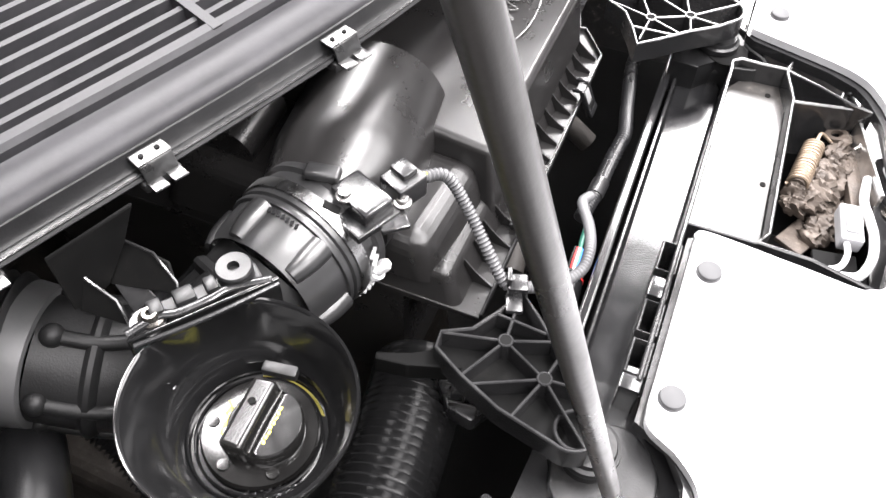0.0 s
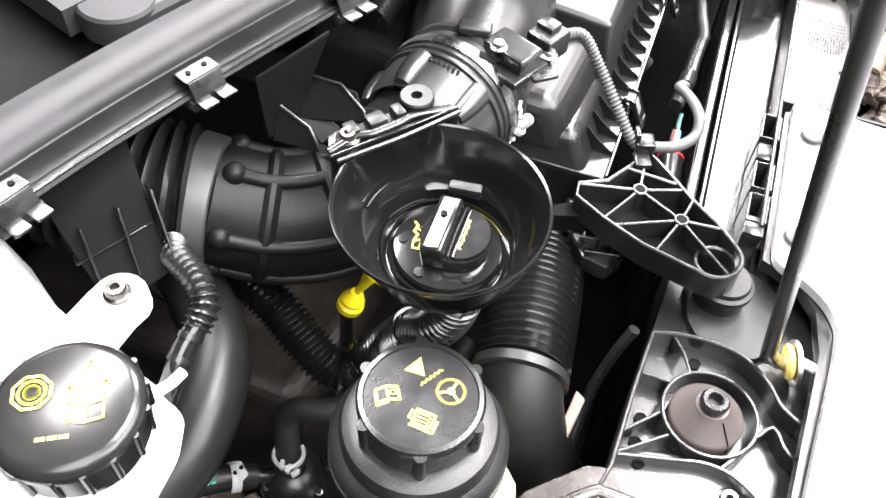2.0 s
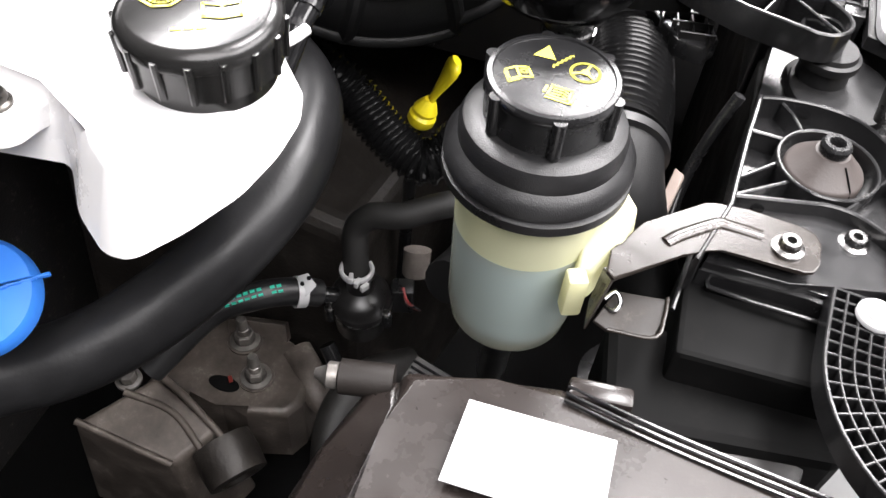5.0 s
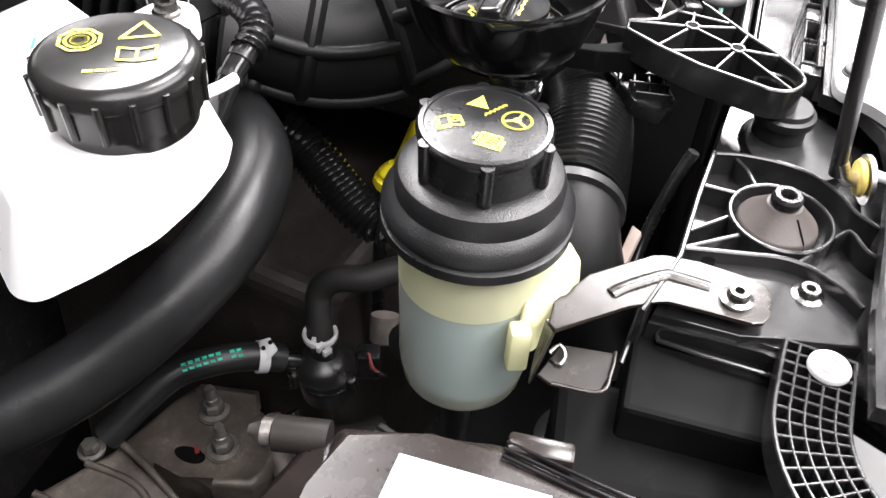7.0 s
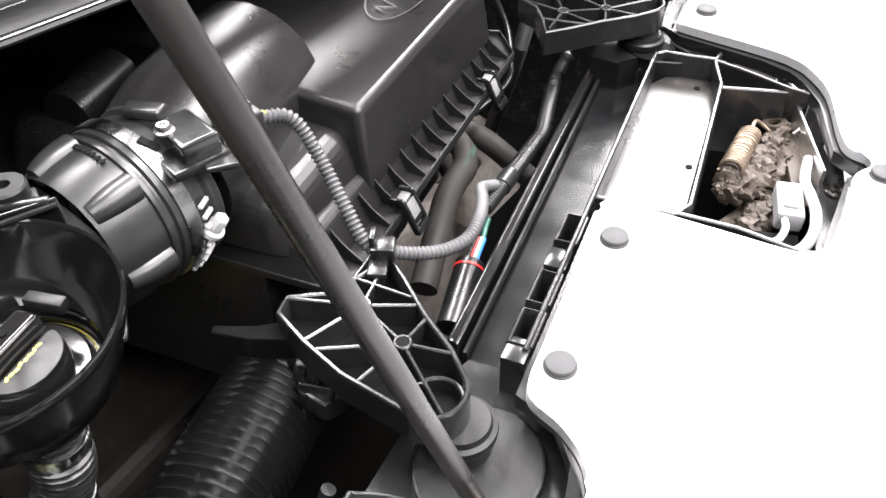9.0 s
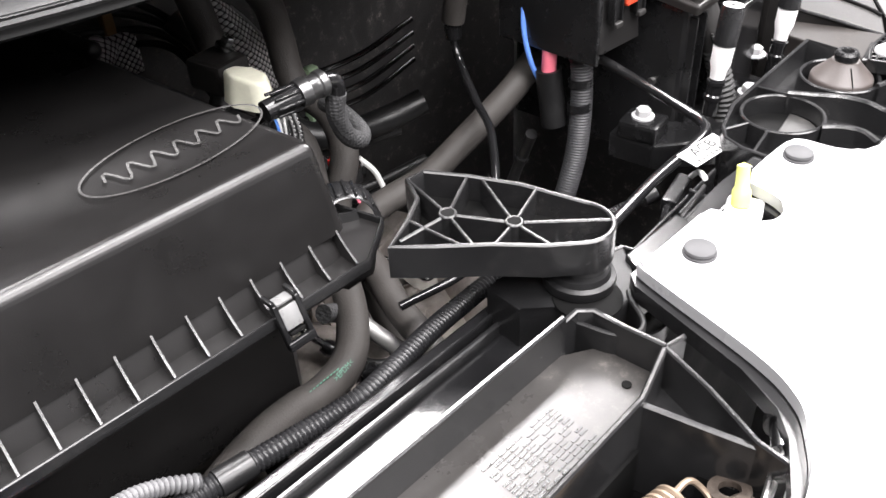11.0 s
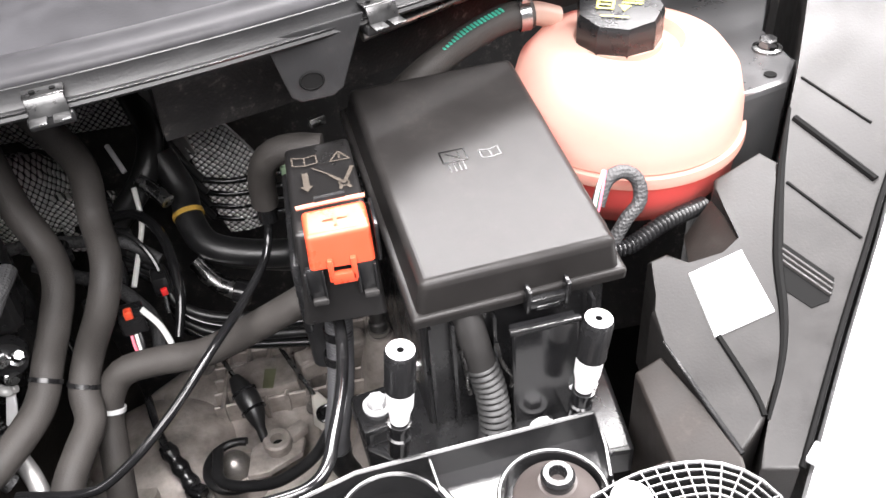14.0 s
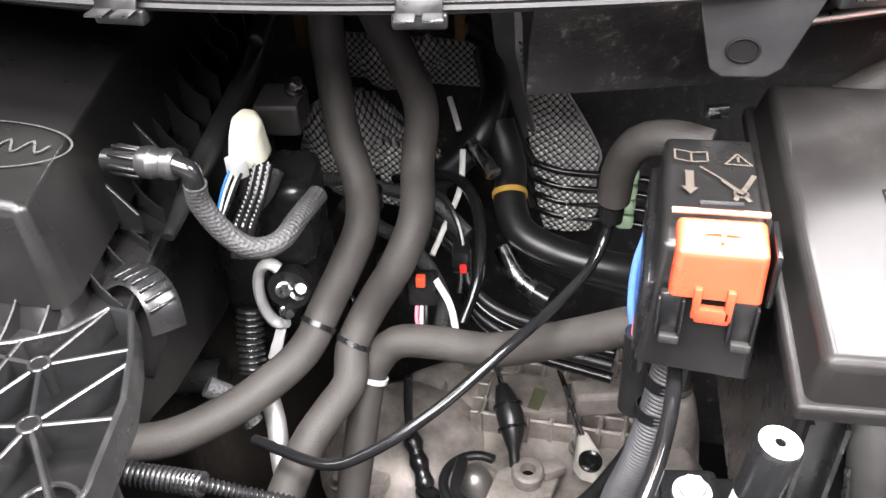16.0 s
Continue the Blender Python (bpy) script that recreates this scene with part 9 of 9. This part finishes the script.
for k, (m, pts) in enumerate(((WHITEWIRE, [(0.146, 0.39, 0.838), (0.147, 0.375, 0.815), (0.142, 0.355, 0.80), (0.136, 0.33, 0.785)]), (CLIPWHITE, [(0.132, 0.41, 0.868), (0.138, 0.40, 0.86), (0.143, 0.392, 0.852)]), (WHITEWIRE, [(0.158, 0.255, 0.825), (0.168, 0.25, 0.81), (0.172, 0.245, 0.79), (0.168, 0.24, 0.775)]), (BLACK, [(0.125, 0.36, 0.825), (0.145, 0.345, 0.82), (0.158, 0.33, 0.80), (0.16, 0.31, 0.77)]), (CLIPWHITE, [(0.10, 0.36, 0.81), (0.12, 0.352, 0.812), (0.13, 0.345, 0.81)]))):
    part("wire", tube(B(), pts, 0.0022, 8), m, vac)
harness = thing("engine_harness", (0.1, 0.38, 0.78), "black and braided wiring harness across the engine", "wiring")
for pts, r, m in (([(0.045, 0.32, 0.842), (0.075, 0.335, 0.838), (0.105, 0.345, 0.826), (0.135, 0.35, 0.815), (0.16, 0.34, 0.80)], 0.0048, BRAID), ([(0.09, 0.40, 0.80), (0.115, 0.385, 0.815), (0.145, 0.375, 0.822), (0.165, 0.35, 0.812), (0.172, 0.315, 0.785), (0.166, 0.29, 0.76)], 0.0042, GLOSS), ([(0.06, 0.36, 0.80), (0.09, 0.35, 0.79), (0.12, 0.335, 0.785), (0.15, 0.30, 0.775), (0.155, 0.265, 0.76)], 0.0055, BRAID), ([(0.11, 0.42, 0.83), (0.12, 0.40, 0.815), (0.117, 0.375, 0.80), (0.125, 0.35, 0.78), (0.12, 0.32, 0.76)], 0.0036, BLACK), ([(0.175, 0.43, 0.80), (0.18, 0.40, 0.778), (0.2, 0.375, 0.765), (0.24, 0.36, 0.762), (0.28, 0.345, 0.765)], 0.0065, RUBBER), ([(0.07, 0.30, 0.80), (0.088, 0.285, 0.79), (0.10, 0.265, 0.77), (0.098, 0.24, 0.75)], 0.0045, GLOSS)):
    part("loom", tube(B(), pts, r, 10), m, harness)
for c, sz, rz in (((0.088, 0.345, 0.822), (0.018, 0.014, 0.022), 20), ((0.128, 0.365, 0.806), (0.016, 0.020, 0.014), -15), ((0.112, 0.305, 0.79), (0.014, 0.018, 0.016), 35), ((0.158, 0.325, 0.79), (0.012, 0.016, 0.018), 10), ((0.20, 0.385, 0.772), (0.02, 0.012, 0.012), -30)):
    part("plug", block(B(), c, sz, rz, 0.002), BLACK, harness)
for c in ((0.096, 0.332, 0.833), (0.119, 0.350, 0.812)):
    part("plug_bolt", hex_bolt(B(), c, 0.0038, 0.006, (0.2, -0.4, 1)), BRIGHT, harness)
part("foil_elbow", tube(B(), [(0.10, 0.505, 0.865), (0.075, 0.49, 0.85), (0.062, 0.475, 0.852), (0.050, 0.48, 0.872)], 0.013, 18, 0.005), FOIL, harness, "embossed foil elbow pipe")
inj = thing("injector_plug", (0.149, 0.257, 0.81), "black plug with an orange lock on the engine", "connector")
part("plug", block(B(), (0.149, 0.258, 0.815), (0.018, 0.014, 0.020), 10, 0.002), BLACK, inj)
part("lock", block(B(), (0.1495, 0.2515, 0.8255), (0.006, 0.006, 0.007), 10, 0.001), ORANGE, inj, "orange lock")
for k in range(3):
    part("wire", tube(B(), [(0.146 + k * 0.003, 0.253, 0.806), (0.147 + k * 0.003, 0.247, 0.796), (0.151, 0.245, 0.785)], 0.0012, 6, 0.003), (PINK, WHITEWIRE, BLACK)[k], inj)
for c in ((0.116, 0.262, 0.845), (0.165, 0.30, 0.80), (0.085, 0.33, 0.855)):
    part("red_dot", block(B(), c, (0.005, 0.004, 0.006), 20, 0.001), RED, inj)

# throttle side next to the air box
thr = thing("throttle_housing", (0.045, 0.235, 0.75), "black throttle housing with pale connector and steel ring", "throttle body")
part("body", lathe(B(), [(0.0, 0.75), (0.034, 0.75), (0.038, 0.76), (0.038, 0.82), (0.034, 0.845), (0.022, 0.865), (0.0, 0.87)], (0.042, 0.282, 0), seg=40), BLACK, thr)
ringpts = [(0.0655 + 0.0105 * math.cos(a), 0.2255, 0.822 + 0.0235 * math.sin(a)) for a in [math.radians(k) for k in range(62, 299, 9)]]
part("steel_ring", tube(B(), ringpts, 0.0042, 10, 0.003, flat=0.8), mat("dull_pale_steel", (0.34, 0.34, 0.335), 0.4, 0.3, 0.3), thr, "long cut pale steel ring")
part("ring_strap", slab([(0.0640, 0.2260, 0.802), (0.0700, 0.2240, 0.802), (0.0640, 0.2150, 0.772), (0.0560, 0.2170, 0.775)], 0.002), CLIPWHITE, thr, "pale hanging strap")
for z in (0.829, 0.812):
    part("ring_stud", hex_bolt(B(), (0.0725, 0.2235, z), 0.0034, 0.007, (0.5, -0.7, 0.3)), BRIGHT, thr)
part("ring_boss", lathe(B(), [(0, 0), (0.012, 0), (0.013, 0.012), (0, 0.012)], (0.074, 0.236, 0.826), (0.1, -1, 0.15), 24), BLACK, thr)
part("screw", hex_bolt(B(), (0.080, 0.227, 0.826), 0.004, 0.008, (0.5, -0.5, 0.7)), BRIGHT, thr)
part("pale_connector", shell(B(), [(0.0575, 0.2150), (0.0520, 0.2330), (0.0540, 0.2460), (0.0650, 0.2460), (0.0740, 0.2360), (0.0760, 0.2230), (0.0670, 0.2090)], [(0.0595, 0.2185, 0.936), (0.0545, 0.2335, 0.938), (0.0560, 0.2435, 0.938), (0.0645, 0.2435, 0.938), (0.0720, 0.2345, 0.937), (0.0735, 0.2240, 0.936), (0.0665, 0.2120, 0.934)], 0.918, 0.936, 0.003), mat("ivory_plastic", (0.72, 0.71, 0.58), 0.4), thr, "ivory plug")
part("plug_cell", block(B(), (0.0655, 0.2100, 0.921), (0.011, 0.008, 0.010), -35, 0.001), CLIPWHITE, thr, "white wire seal")
for k in range(5):
    part("wire", tube(B(), [(0.0625 + k * 0.0018, 0.2085 - k * 0.0006, 0.920), (0.0600 + k * 0.0016, 0.2010, 0.912), (0.0575 + k * 0.0010, 0.1960, 0.900), (0.0565, 0.1930, 0.888)], 0.0009, 6, 0.003), (BLUE, WHITEWIRE, BLACK, WHITEWIRE, BLACK)[k], thr)
for k in range(3):
    part("stitched_lead", tube(B(), [(0.0720 + k * 0.0036, 0.2180 + k * 0.001, 0.918), (0.0700 + k * 0.0040, 0.2080, 0.905), (0.0645 + k * 0.0042, 0.2000, 0.890), (0.0615 + k * 0.0040, 0.1960, 0.872)], 0.0022, 10, 0.003), BLACK, thr, "black lead with white stitches")
    bm = B()
    for q in smooth_path([(0.0720 + k * 0.0036, 0.2165 + k * 0.001, 0.9198), (0.0700 + k * 0.0040, 0.2065, 0.9068), (0.0645 + k * 0.0042, 0.1985, 0.8918)], 0.0026):
        block(bm, q, (0.0008, 0.0012, 0.0010), 20, 0, 1)
    part("stitch", bm, CLIPWHITE, thr)
part("grey_plug", tube(B(), [(0.062, 0.236, 0.905), (0.060, 0.228, 0.888)], 0.007, 12), HEADLAMP, thr)
part("screw", hex_bolt(B(), (0.076, 0.270, 0.937), 0.004, 0.008, (0.4, -0.3, 0.8)), BRIGHT, thr)
part("mount", block(B(), (0.068, 0.268, 0.925), (0.026, 0.03, 0.02), 10, 0.003), HEADLAMP, thr)
part("wire_sleeve", tube(B(), [(0.074, 0.236, 0.905), (0.070, 0.226, 0.895), (0.062, 0.214, 0.886), (0.060, 0.205, 0.875)], 0.0052, 12), BRAID, thr, "braided wire sleeve")
part("cover", block(B(), (0.068, 0.262, 0.862), (0.034, 0.05, 0.06), 8, 0.010, 3), BLACK, thr)
part("corrugated", tube(B(), [(0.046, 0.226, 0.808), (0.0475, 0.217, 0.790), (0.0505, 0.207, 0.772)], 0.0080, 14, ripple=0.002, pitch=0.004), BLACK, thr)
part("braid_stub", tube(B(), [(0.045, 0.165, 0.80), (0.058, 0.168, 0.79), (0.07, 0.165, 0.775)], 0.0062, 12), BRAID, thr)

tsen = thing("air_temperature_sensor", (0.06, 0.165, 0.945), "black finned sensor and braided hose on the air box", "sensor")
part("stub", tube(B(), [(0.028, 0.1605, 0.950), (0.049, 0.159, 0.9520)], 0.0056, 18), BLACK, tsen)
for k in range(8):
    a = 2 * math.pi * k / 8
    part("fin", block(B(), (0.0400, 0.1598 + 0.0066 * math.cos(a), 0.9512 + 0.0066 * math.sin(a)), (0.015, 0.0016, 0.0016), -5, 0.0003, 1), BLACK, tsen)
part("ferrule", lathe(B(), [(0.0, 0.0), (0.0072, 0.0), (0.0076, 0.002), (0.0076, 0.006), (0.0068, 0.007), (0.0066, 0.012), (0.0074, 0.013), (0.0074, 0.0165), (0.0055, 0.018), (0.0, 0.018)], (0.048, 0.159, 0.952), (1, -0.07, 0.07), 24), mat("satin_ferrule", (0.13, 0.13, 0.13), 0.33, 0.9, 0.05, 500), tsen, "satin metal ferrule with rings")
part("elbow", tube(B(), [(0.065, 0.1575, 0.9535), (0.0715, 0.1572, 0.9510), (0.0725, 0.1580, 0.942)], 0.0048, 14, 0.002), GLOSS, tsen)
part("braided_hose", tube(B(), [(0.0725, 0.158, 0.944), (0.0715, 0.160, 0.932), (0.079, 0.163, 0.914), (0.090, 0.166, 0.904), (0.100, 0.176, 0.902), (0.104, 0.196, 0.905), (0.106, 0.216, 0.905)], 0.0055, 16, 0.003), BRAID, tsen, "grey braided hose")

flap = thing("air_box_flap", (0.045, 0.12, 0.86), "black plastic flap hanging below the air box corner", "flap")
part("flap_sheet", slab([(0.0330, 0.1190, 0.8880), (0.0430, 0.1345, 0.8880), (0.0630, 0.1215, 0.8810), (0.0520, 0.1175, 0.8560), (0.0330, 0.1175, 0.8560), (0.0200, 0.1172, 0.8680)], 0.0026), SATIN, flap)
part("clip_hood", tube(B(), [(0.0290, 0.1345, 0.899), (0.0400, 0.1365, 0.9035), (0.0520, 0.1330, 0.9030), (0.0605, 0.1275, 0.8960), (0.0640, 0.1230, 0.8830)], 0.0085, 14, 0.003, flat=0.16), BLACK, flap, "curved toothed strap")
for k in range(6):
    q = smooth_path([(0.0400, 0.1365, 0.9047), (0.0520, 0.1330, 0.9044), (0.0605, 0.1275, 0.8975), (0.0640, 0.1230, 0.8845)], 0.0055)[k]
    part("tooth", block(B(), q, (0.0016, 0.014, 0.0022), -28, 0.0004, 1), BLACK, flap)

# ---- gearbox below ----
gear = thing("gearbox", (0.2, 0.33, 0.50), "dull brown-grey cast aluminium gearbox housing, ribbed and dirty", "gearbox")
bm = B()
shell(bm, [(0.06, 0.24), (0.20, 0.20), (0.33, 0.22), (0.36, 0.34), (0.33, 0.47), (0.18, 0.48), (0.07, 0.40)], [(0.075, 0.26, 0.585), (0.20, 0.225, 0.572), (0.315, 0.24, 0.580), (0.34, 0.34, 0.592), (0.31, 0.45, 0.605), (0.18, 0.455, 0.612), (0.085, 0.39, 0.606)], 0.341, 0.6, 0.018)
part("housing", bm, CAST, gear)
part("clutch_housing", shell(B(), [(0.235, 0.190), (0.350, 0.165), (0.375, 0.300), (0.340, 0.370), (0.285, 0.335)], [(0.262, 0.222, 0.604), (0.332, 0.200, 0.622), (0.350, 0.290, 0.645), (0.330, 0.330, 0.642), (0.292, 0.300, 0.622)], 0.52, 0.62, 0.014), CAST, gear, "smooth sloping clutch housing")
part("bell", lathe(B(), [(0.075, 0.565), (0.066, 0.596), (0.050, 0.609), (0.028, 0.615), (0.0, 0.616)], (0.108, 0.322, 0), seg=44), CAST, gear, "smooth domed bell housing")
for k in range(5):
    g = math.radians(200 + 34 * k)
    part("bell_bolt", hex_bolt(B(), (0.108 + 0.068 * math.cos(g), 0.322 + 0.068 * math.sin(g), 0.592), 0.0056, 0.009), DIRTYSTEEL, gear)
for k in range(8):
    part("casting_rib", rib(B(), (0.168 + k * 0.0195, 0.338 + 0.004 * (k % 2)), (0.178 + k * 0.0195, 0.452), 0.0042, 0.58, 0.6185 - 0.001 * k), CAST, gear)
for k in range(7):
    part("casting_rib", rib(B(), (0.160, 0.343 + k * 0.0165), (0.328, 0.350 + k * 0.0165), 0.0036, 0.58, 0.6175, 0.610), CAST, gear)
part("deck", prism(B(), [(0.172, 0.352), (0.205, 0.346), (0.240, 0.352), (0.236, 0.388), (0.200, 0.392), (0.174, 0.384)], 0.58, 0.6225, bevel=0.004), CAST, gear, "raised smooth boss deck")
for c in ((0.12, 0.375), (0.315, 0.29), (0.10, 0.268), (0.296, 0.318)):
    part("boss", lathe(B(), [(0.015, 0.55), (0.012, 0.604), (0.010, 0.609), (0, 0.609)], (*c, 0), seg=24), CAST, gear)
part("tall_boss", lathe(B(), [(0.030, 0.56), (0.022, 0.62), (0.015, 0.652), (0.012, 0.660), (0.0, 0.662)], (0.322, 0.356, 0), seg=28), CAST, gear)
sens = part("speed_sensor", lathe(B(), [(0.0, 0.660), (0.0085, 0.660), (0.0085, 0.676), (0.0068, 0.678), (0.0068, 0.690), (0, 0.692)], (0.322, 0.356, 0), seg=22), TRAYBLACK, gear, "grey round sensor")
part("collar", lathe(B(), [(0.0085, 0.664), (0.0105, 0.664), (0.0105, 0.668), (0.0085, 0.668)], (0.322, 0.356, 0), seg=22), DIRTYSTEEL, sens)
part("selector_pot", lathe(B(), [(0.027, 0.572), (0.027, 0.600), (0.0245, 0.6055), (0.0205, 0.6055), (0.0195, 0.601), (0.0, 0.601)], (0.178, 0.280, 0), seg=40), CAST, gear, "round selector housing")
part("selector_ball", lathe(B(), [(0.0145, 0.601), (0.0140, 0.607), (0.0105, 0.6145), (0.005, 0.618), (0.0, 0.619)], (0.176, 0.281, 0), seg=28), DIRTYSTEEL, gear, "worn steel ball cap")
part("selector_boot", tube(B(), [(0.178 + 0.0262 * math.cos(math.radians(a)), 0.280 + 0.0262 * math.sin(math.radians(a)), 0.606) for a in range(70, 291, 20)], 0.0042, 12, 0.004), RUBBER, gear, "black rubber gasket bead")
part("lever_plate", prism(B(), [(0.188, 0.262), (0.206, 0.262), (0.236, 0.276), (0.240, 0.292), (0.226, 0.304), (0.204, 0.300), (0.192, 0.290)], 0.606, 0.612, bevel=0.0012), CAST, gear, "flat selector lever")
nutv = part("vent_nut", lathe(B(), [(0.0115, 0.606), (0.0115, 0.617), (0.0125, 0.618), (0.0125, 0.6235), (0.0110, 0.625), (0.0060, 0.625), (0.0055, 0.615), (0.0, 0.615)], (0.2165, 0.2860, 0), seg=32), CAST, gear, "round lever bush")
part("bush_hole", lathe(B(), [(0, 0), (0.0056, 0), (0.0056, 0.0006), (0, 0.0006)], (0.2165, 0.2860, 0.6156), seg=16), DARK, nutv)
part("lever_tab", block(B(), (0.234, 0.296, 0.617), (0.018, 0.012, 0.010), 35, 0.0015), CAST, gear)
for c in ((0.150, 0.335, 0.600), (0.285, 0.262, 0.588), (0.300, 0.300, 0.592), (0.245, 0.248, 0.580), (0.150, 0.400, 0.612), (0.252, 0.330, 0.606)):
    part("case_bolt", hex_bolt(B(), c, 0.0060, 0.009), DIRTYSTEEL, gear)
part("side_case", block(B(), (0.275, 0.372, 0.628), (0.070, 0.022, 0.024), 16, 0.004), CAST, gear)
part("oil_mark", prism(B(), [(0.206, 0.350), (0.216, 0.348), (0.220, 0.372), (0.209, 0.374)], 0.6226, 0.6230), mat("green_stain", (0.11, 0.115, 0.065), 0.4, bump=0.2), gear, "greenish stain")
part("pale_fitting", lathe(B(), [(0.008, -0.010), (0.011, -0.010), (0.011, 0.010), (0.008, 0.010), (0.008, -0.010)], (0.187, 0.353, 0.700), (0.8, -0.4, 0.3), 22), mat("cream_fitting", (0.40, 0.38, 0.28), 0.45), gear, "cream plastic sleeve")
sel = thing("selector_cable", (0.25, 0.34, 0.6), "steel gear cable with cream socket and black rubber eye", "gear cable")
SOCKET = mat("cream_socket_plastic", (0.46, 0.44, 0.40), 0.45, bump=0.05, var=0.1)
part("rod", tube(B(), [(0.215, 0.400, 0.660), (0.232, 0.366, 0.645), (0.2535, 0.3250, 0.628)], 0.0022, 10), SCREWSTEEL, sel)
part("socket", shell(B(), [(0.2495, 0.3300, 0.616), (0.2570, 0.3330, 0.616), (0.2740, 0.3120, 0.612), (0.2755, 0.3020, 0.612), (0.2680, 0.2930, 0.612), (0.2560, 0.2950, 0.612), (0.2490, 0.3040, 0.612)], [(0.2505, 0.3290, 0.628), (0.2560, 0.3310, 0.628), (0.2710, 0.3110, 0.624), (0.2725, 0.3030, 0.624), (0.2665, 0.2960, 0.624), (0.2575, 0.2975, 0.624), (0.2515, 0.3050, 0.624)], 0.612, 0.625, 0.0022), SOCKET, sel, "cream cable socket")
part("eye_rubber", lathe(B(), [(0.0092, 0.0), (0.0092, 0.0024), (0.0078, 0.0034), (0.0060, 0.0026), (0.0045, 0.0046), (0.0, 0.0052)], (0.2620, 0.3035, 0.6236), (0.05, -0.15, 1), 26), GLOSS, sel, "black rubber eye")
part("rod", tube(B(), [(0.168, 0.378, 0.668), (0.181, 0.352, 0.657), (0.190, 0.334, 0.650)], 0.0022, 10), SCREWSTEEL, sel)
part("boot", tube(B(), [(0.186, 0.341, 0.653), (0.192, 0.329, 0.648), (0.199, 0.314, 0.640), (0.203, 0.300, 0.630), (0.206, 0.290, 0.620)], 0.010, 18, 0.003, radius=lambda t: 0.0052 + 0.0060 * math.sin(math.pi * min(1, t * 1.25)) - 0.001 * t), RUBBER, sel, "black rubber boot")
for q in ((0.1935, 0.3265, 0.647), (0.2000, 0.3115, 0.6385)):
    part("boot_ring", lathe(B(), [(0.009, -0.0012), (0.0118, -0.0010), (0.0118, 0.0010), (0.009, 0.0012)], q, (0.35, -0.8, -0.45), 22), GLOSS, sel)
swt = thing("reverse_switch", (0.145, 0.29, 0.6), "black ribbed gearbox switch plug hanging on its lead", "switch")
part("plug", tube(B(), [(0.1225, 0.2920, 0.637), (0.1285, 0.2830, 0.630), (0.1350, 0.2730, 0.622), (0.1420, 0.2620, 0.612)], 0.0072, 16, 0.003, radius=lambda t: 0.0060 + 0.0020 * math.sin(9 * t) ** 2), BLACK, swt, "ribbed black plug")
part("plug_end", block(B(), (0.1440, 0.2585, 0.609), (0.016, 0.013, 0.012), -30, 0.002), GLOSS, swt)
part("lead", tube(B(), [(0.1235, 0.291, 0.637), (0.118, 0.305, 0.645), (0.112, 0.33, 0.66)], 0.0035, 8), BLACK, swt)

# engine bulk in shadow: blocks that the gaps show as dark forms
eng = thing("engine_block", (-0.12, 0.33, 0.45), "dark oily engine block deep in the bay", "engine")
part("block", shell(B(), [(-0.37, 0.26), (0.03, 0.18), (0.06, 0.52), (-0.40, 0.55)], [(-0.38, 0.26, 0.70), (0.0, 0.21, 0.70), (0.04, 0.50, 0.74), (-0.38, 0.52, 0.74)], 0.341, 0.7, 0.02), OILY, eng)
part("rail", tube(B(), [(-0.25, 0.22, 0.72), (-0.1, 0.2, 0.74), (0.02, 0.22, 0.75)], 0.012, 14), BLACK, eng)
part("sump_hose", tube(B(), [(-0.42, 0.18, 0.74), (-0.36, 0.17, 0.72), (-0.28, 0.16, 0.70)], 0.016, 16), RUBBER, eng)
part("black_lead", tube(B(), [(-0.345, 0.045, 0.885), (-0.352, 0.052, 0.86), (-0.365, 0.058, 0.83), (-0.40, 0.06, 0.80)], 0.0035, 10), BLACK, eng)
part("pale_case", slab([(-0.455, 0.185, 0.700), (-0.463, 0.153, 0.700), (-0.483, 0.155, 0.700), (-0.475, 0.189, 0.700)], 0.02), mat("worn_grey_case", (0.055, 0.054, 0.053), 0.45, bump=0.4, scale=300, dust=0.2), eng, "worn grey ridged case")
for k in range(4):
    part("case_ridge", tube(B(), [(-0.4600 - k * 0.005, 0.1860 - k * 0.0002, 0.7006), (-0.4675 - k * 0.005, 0.1560, 0.7006)], 0.0011, 6, 0.01), BLACK, eng)
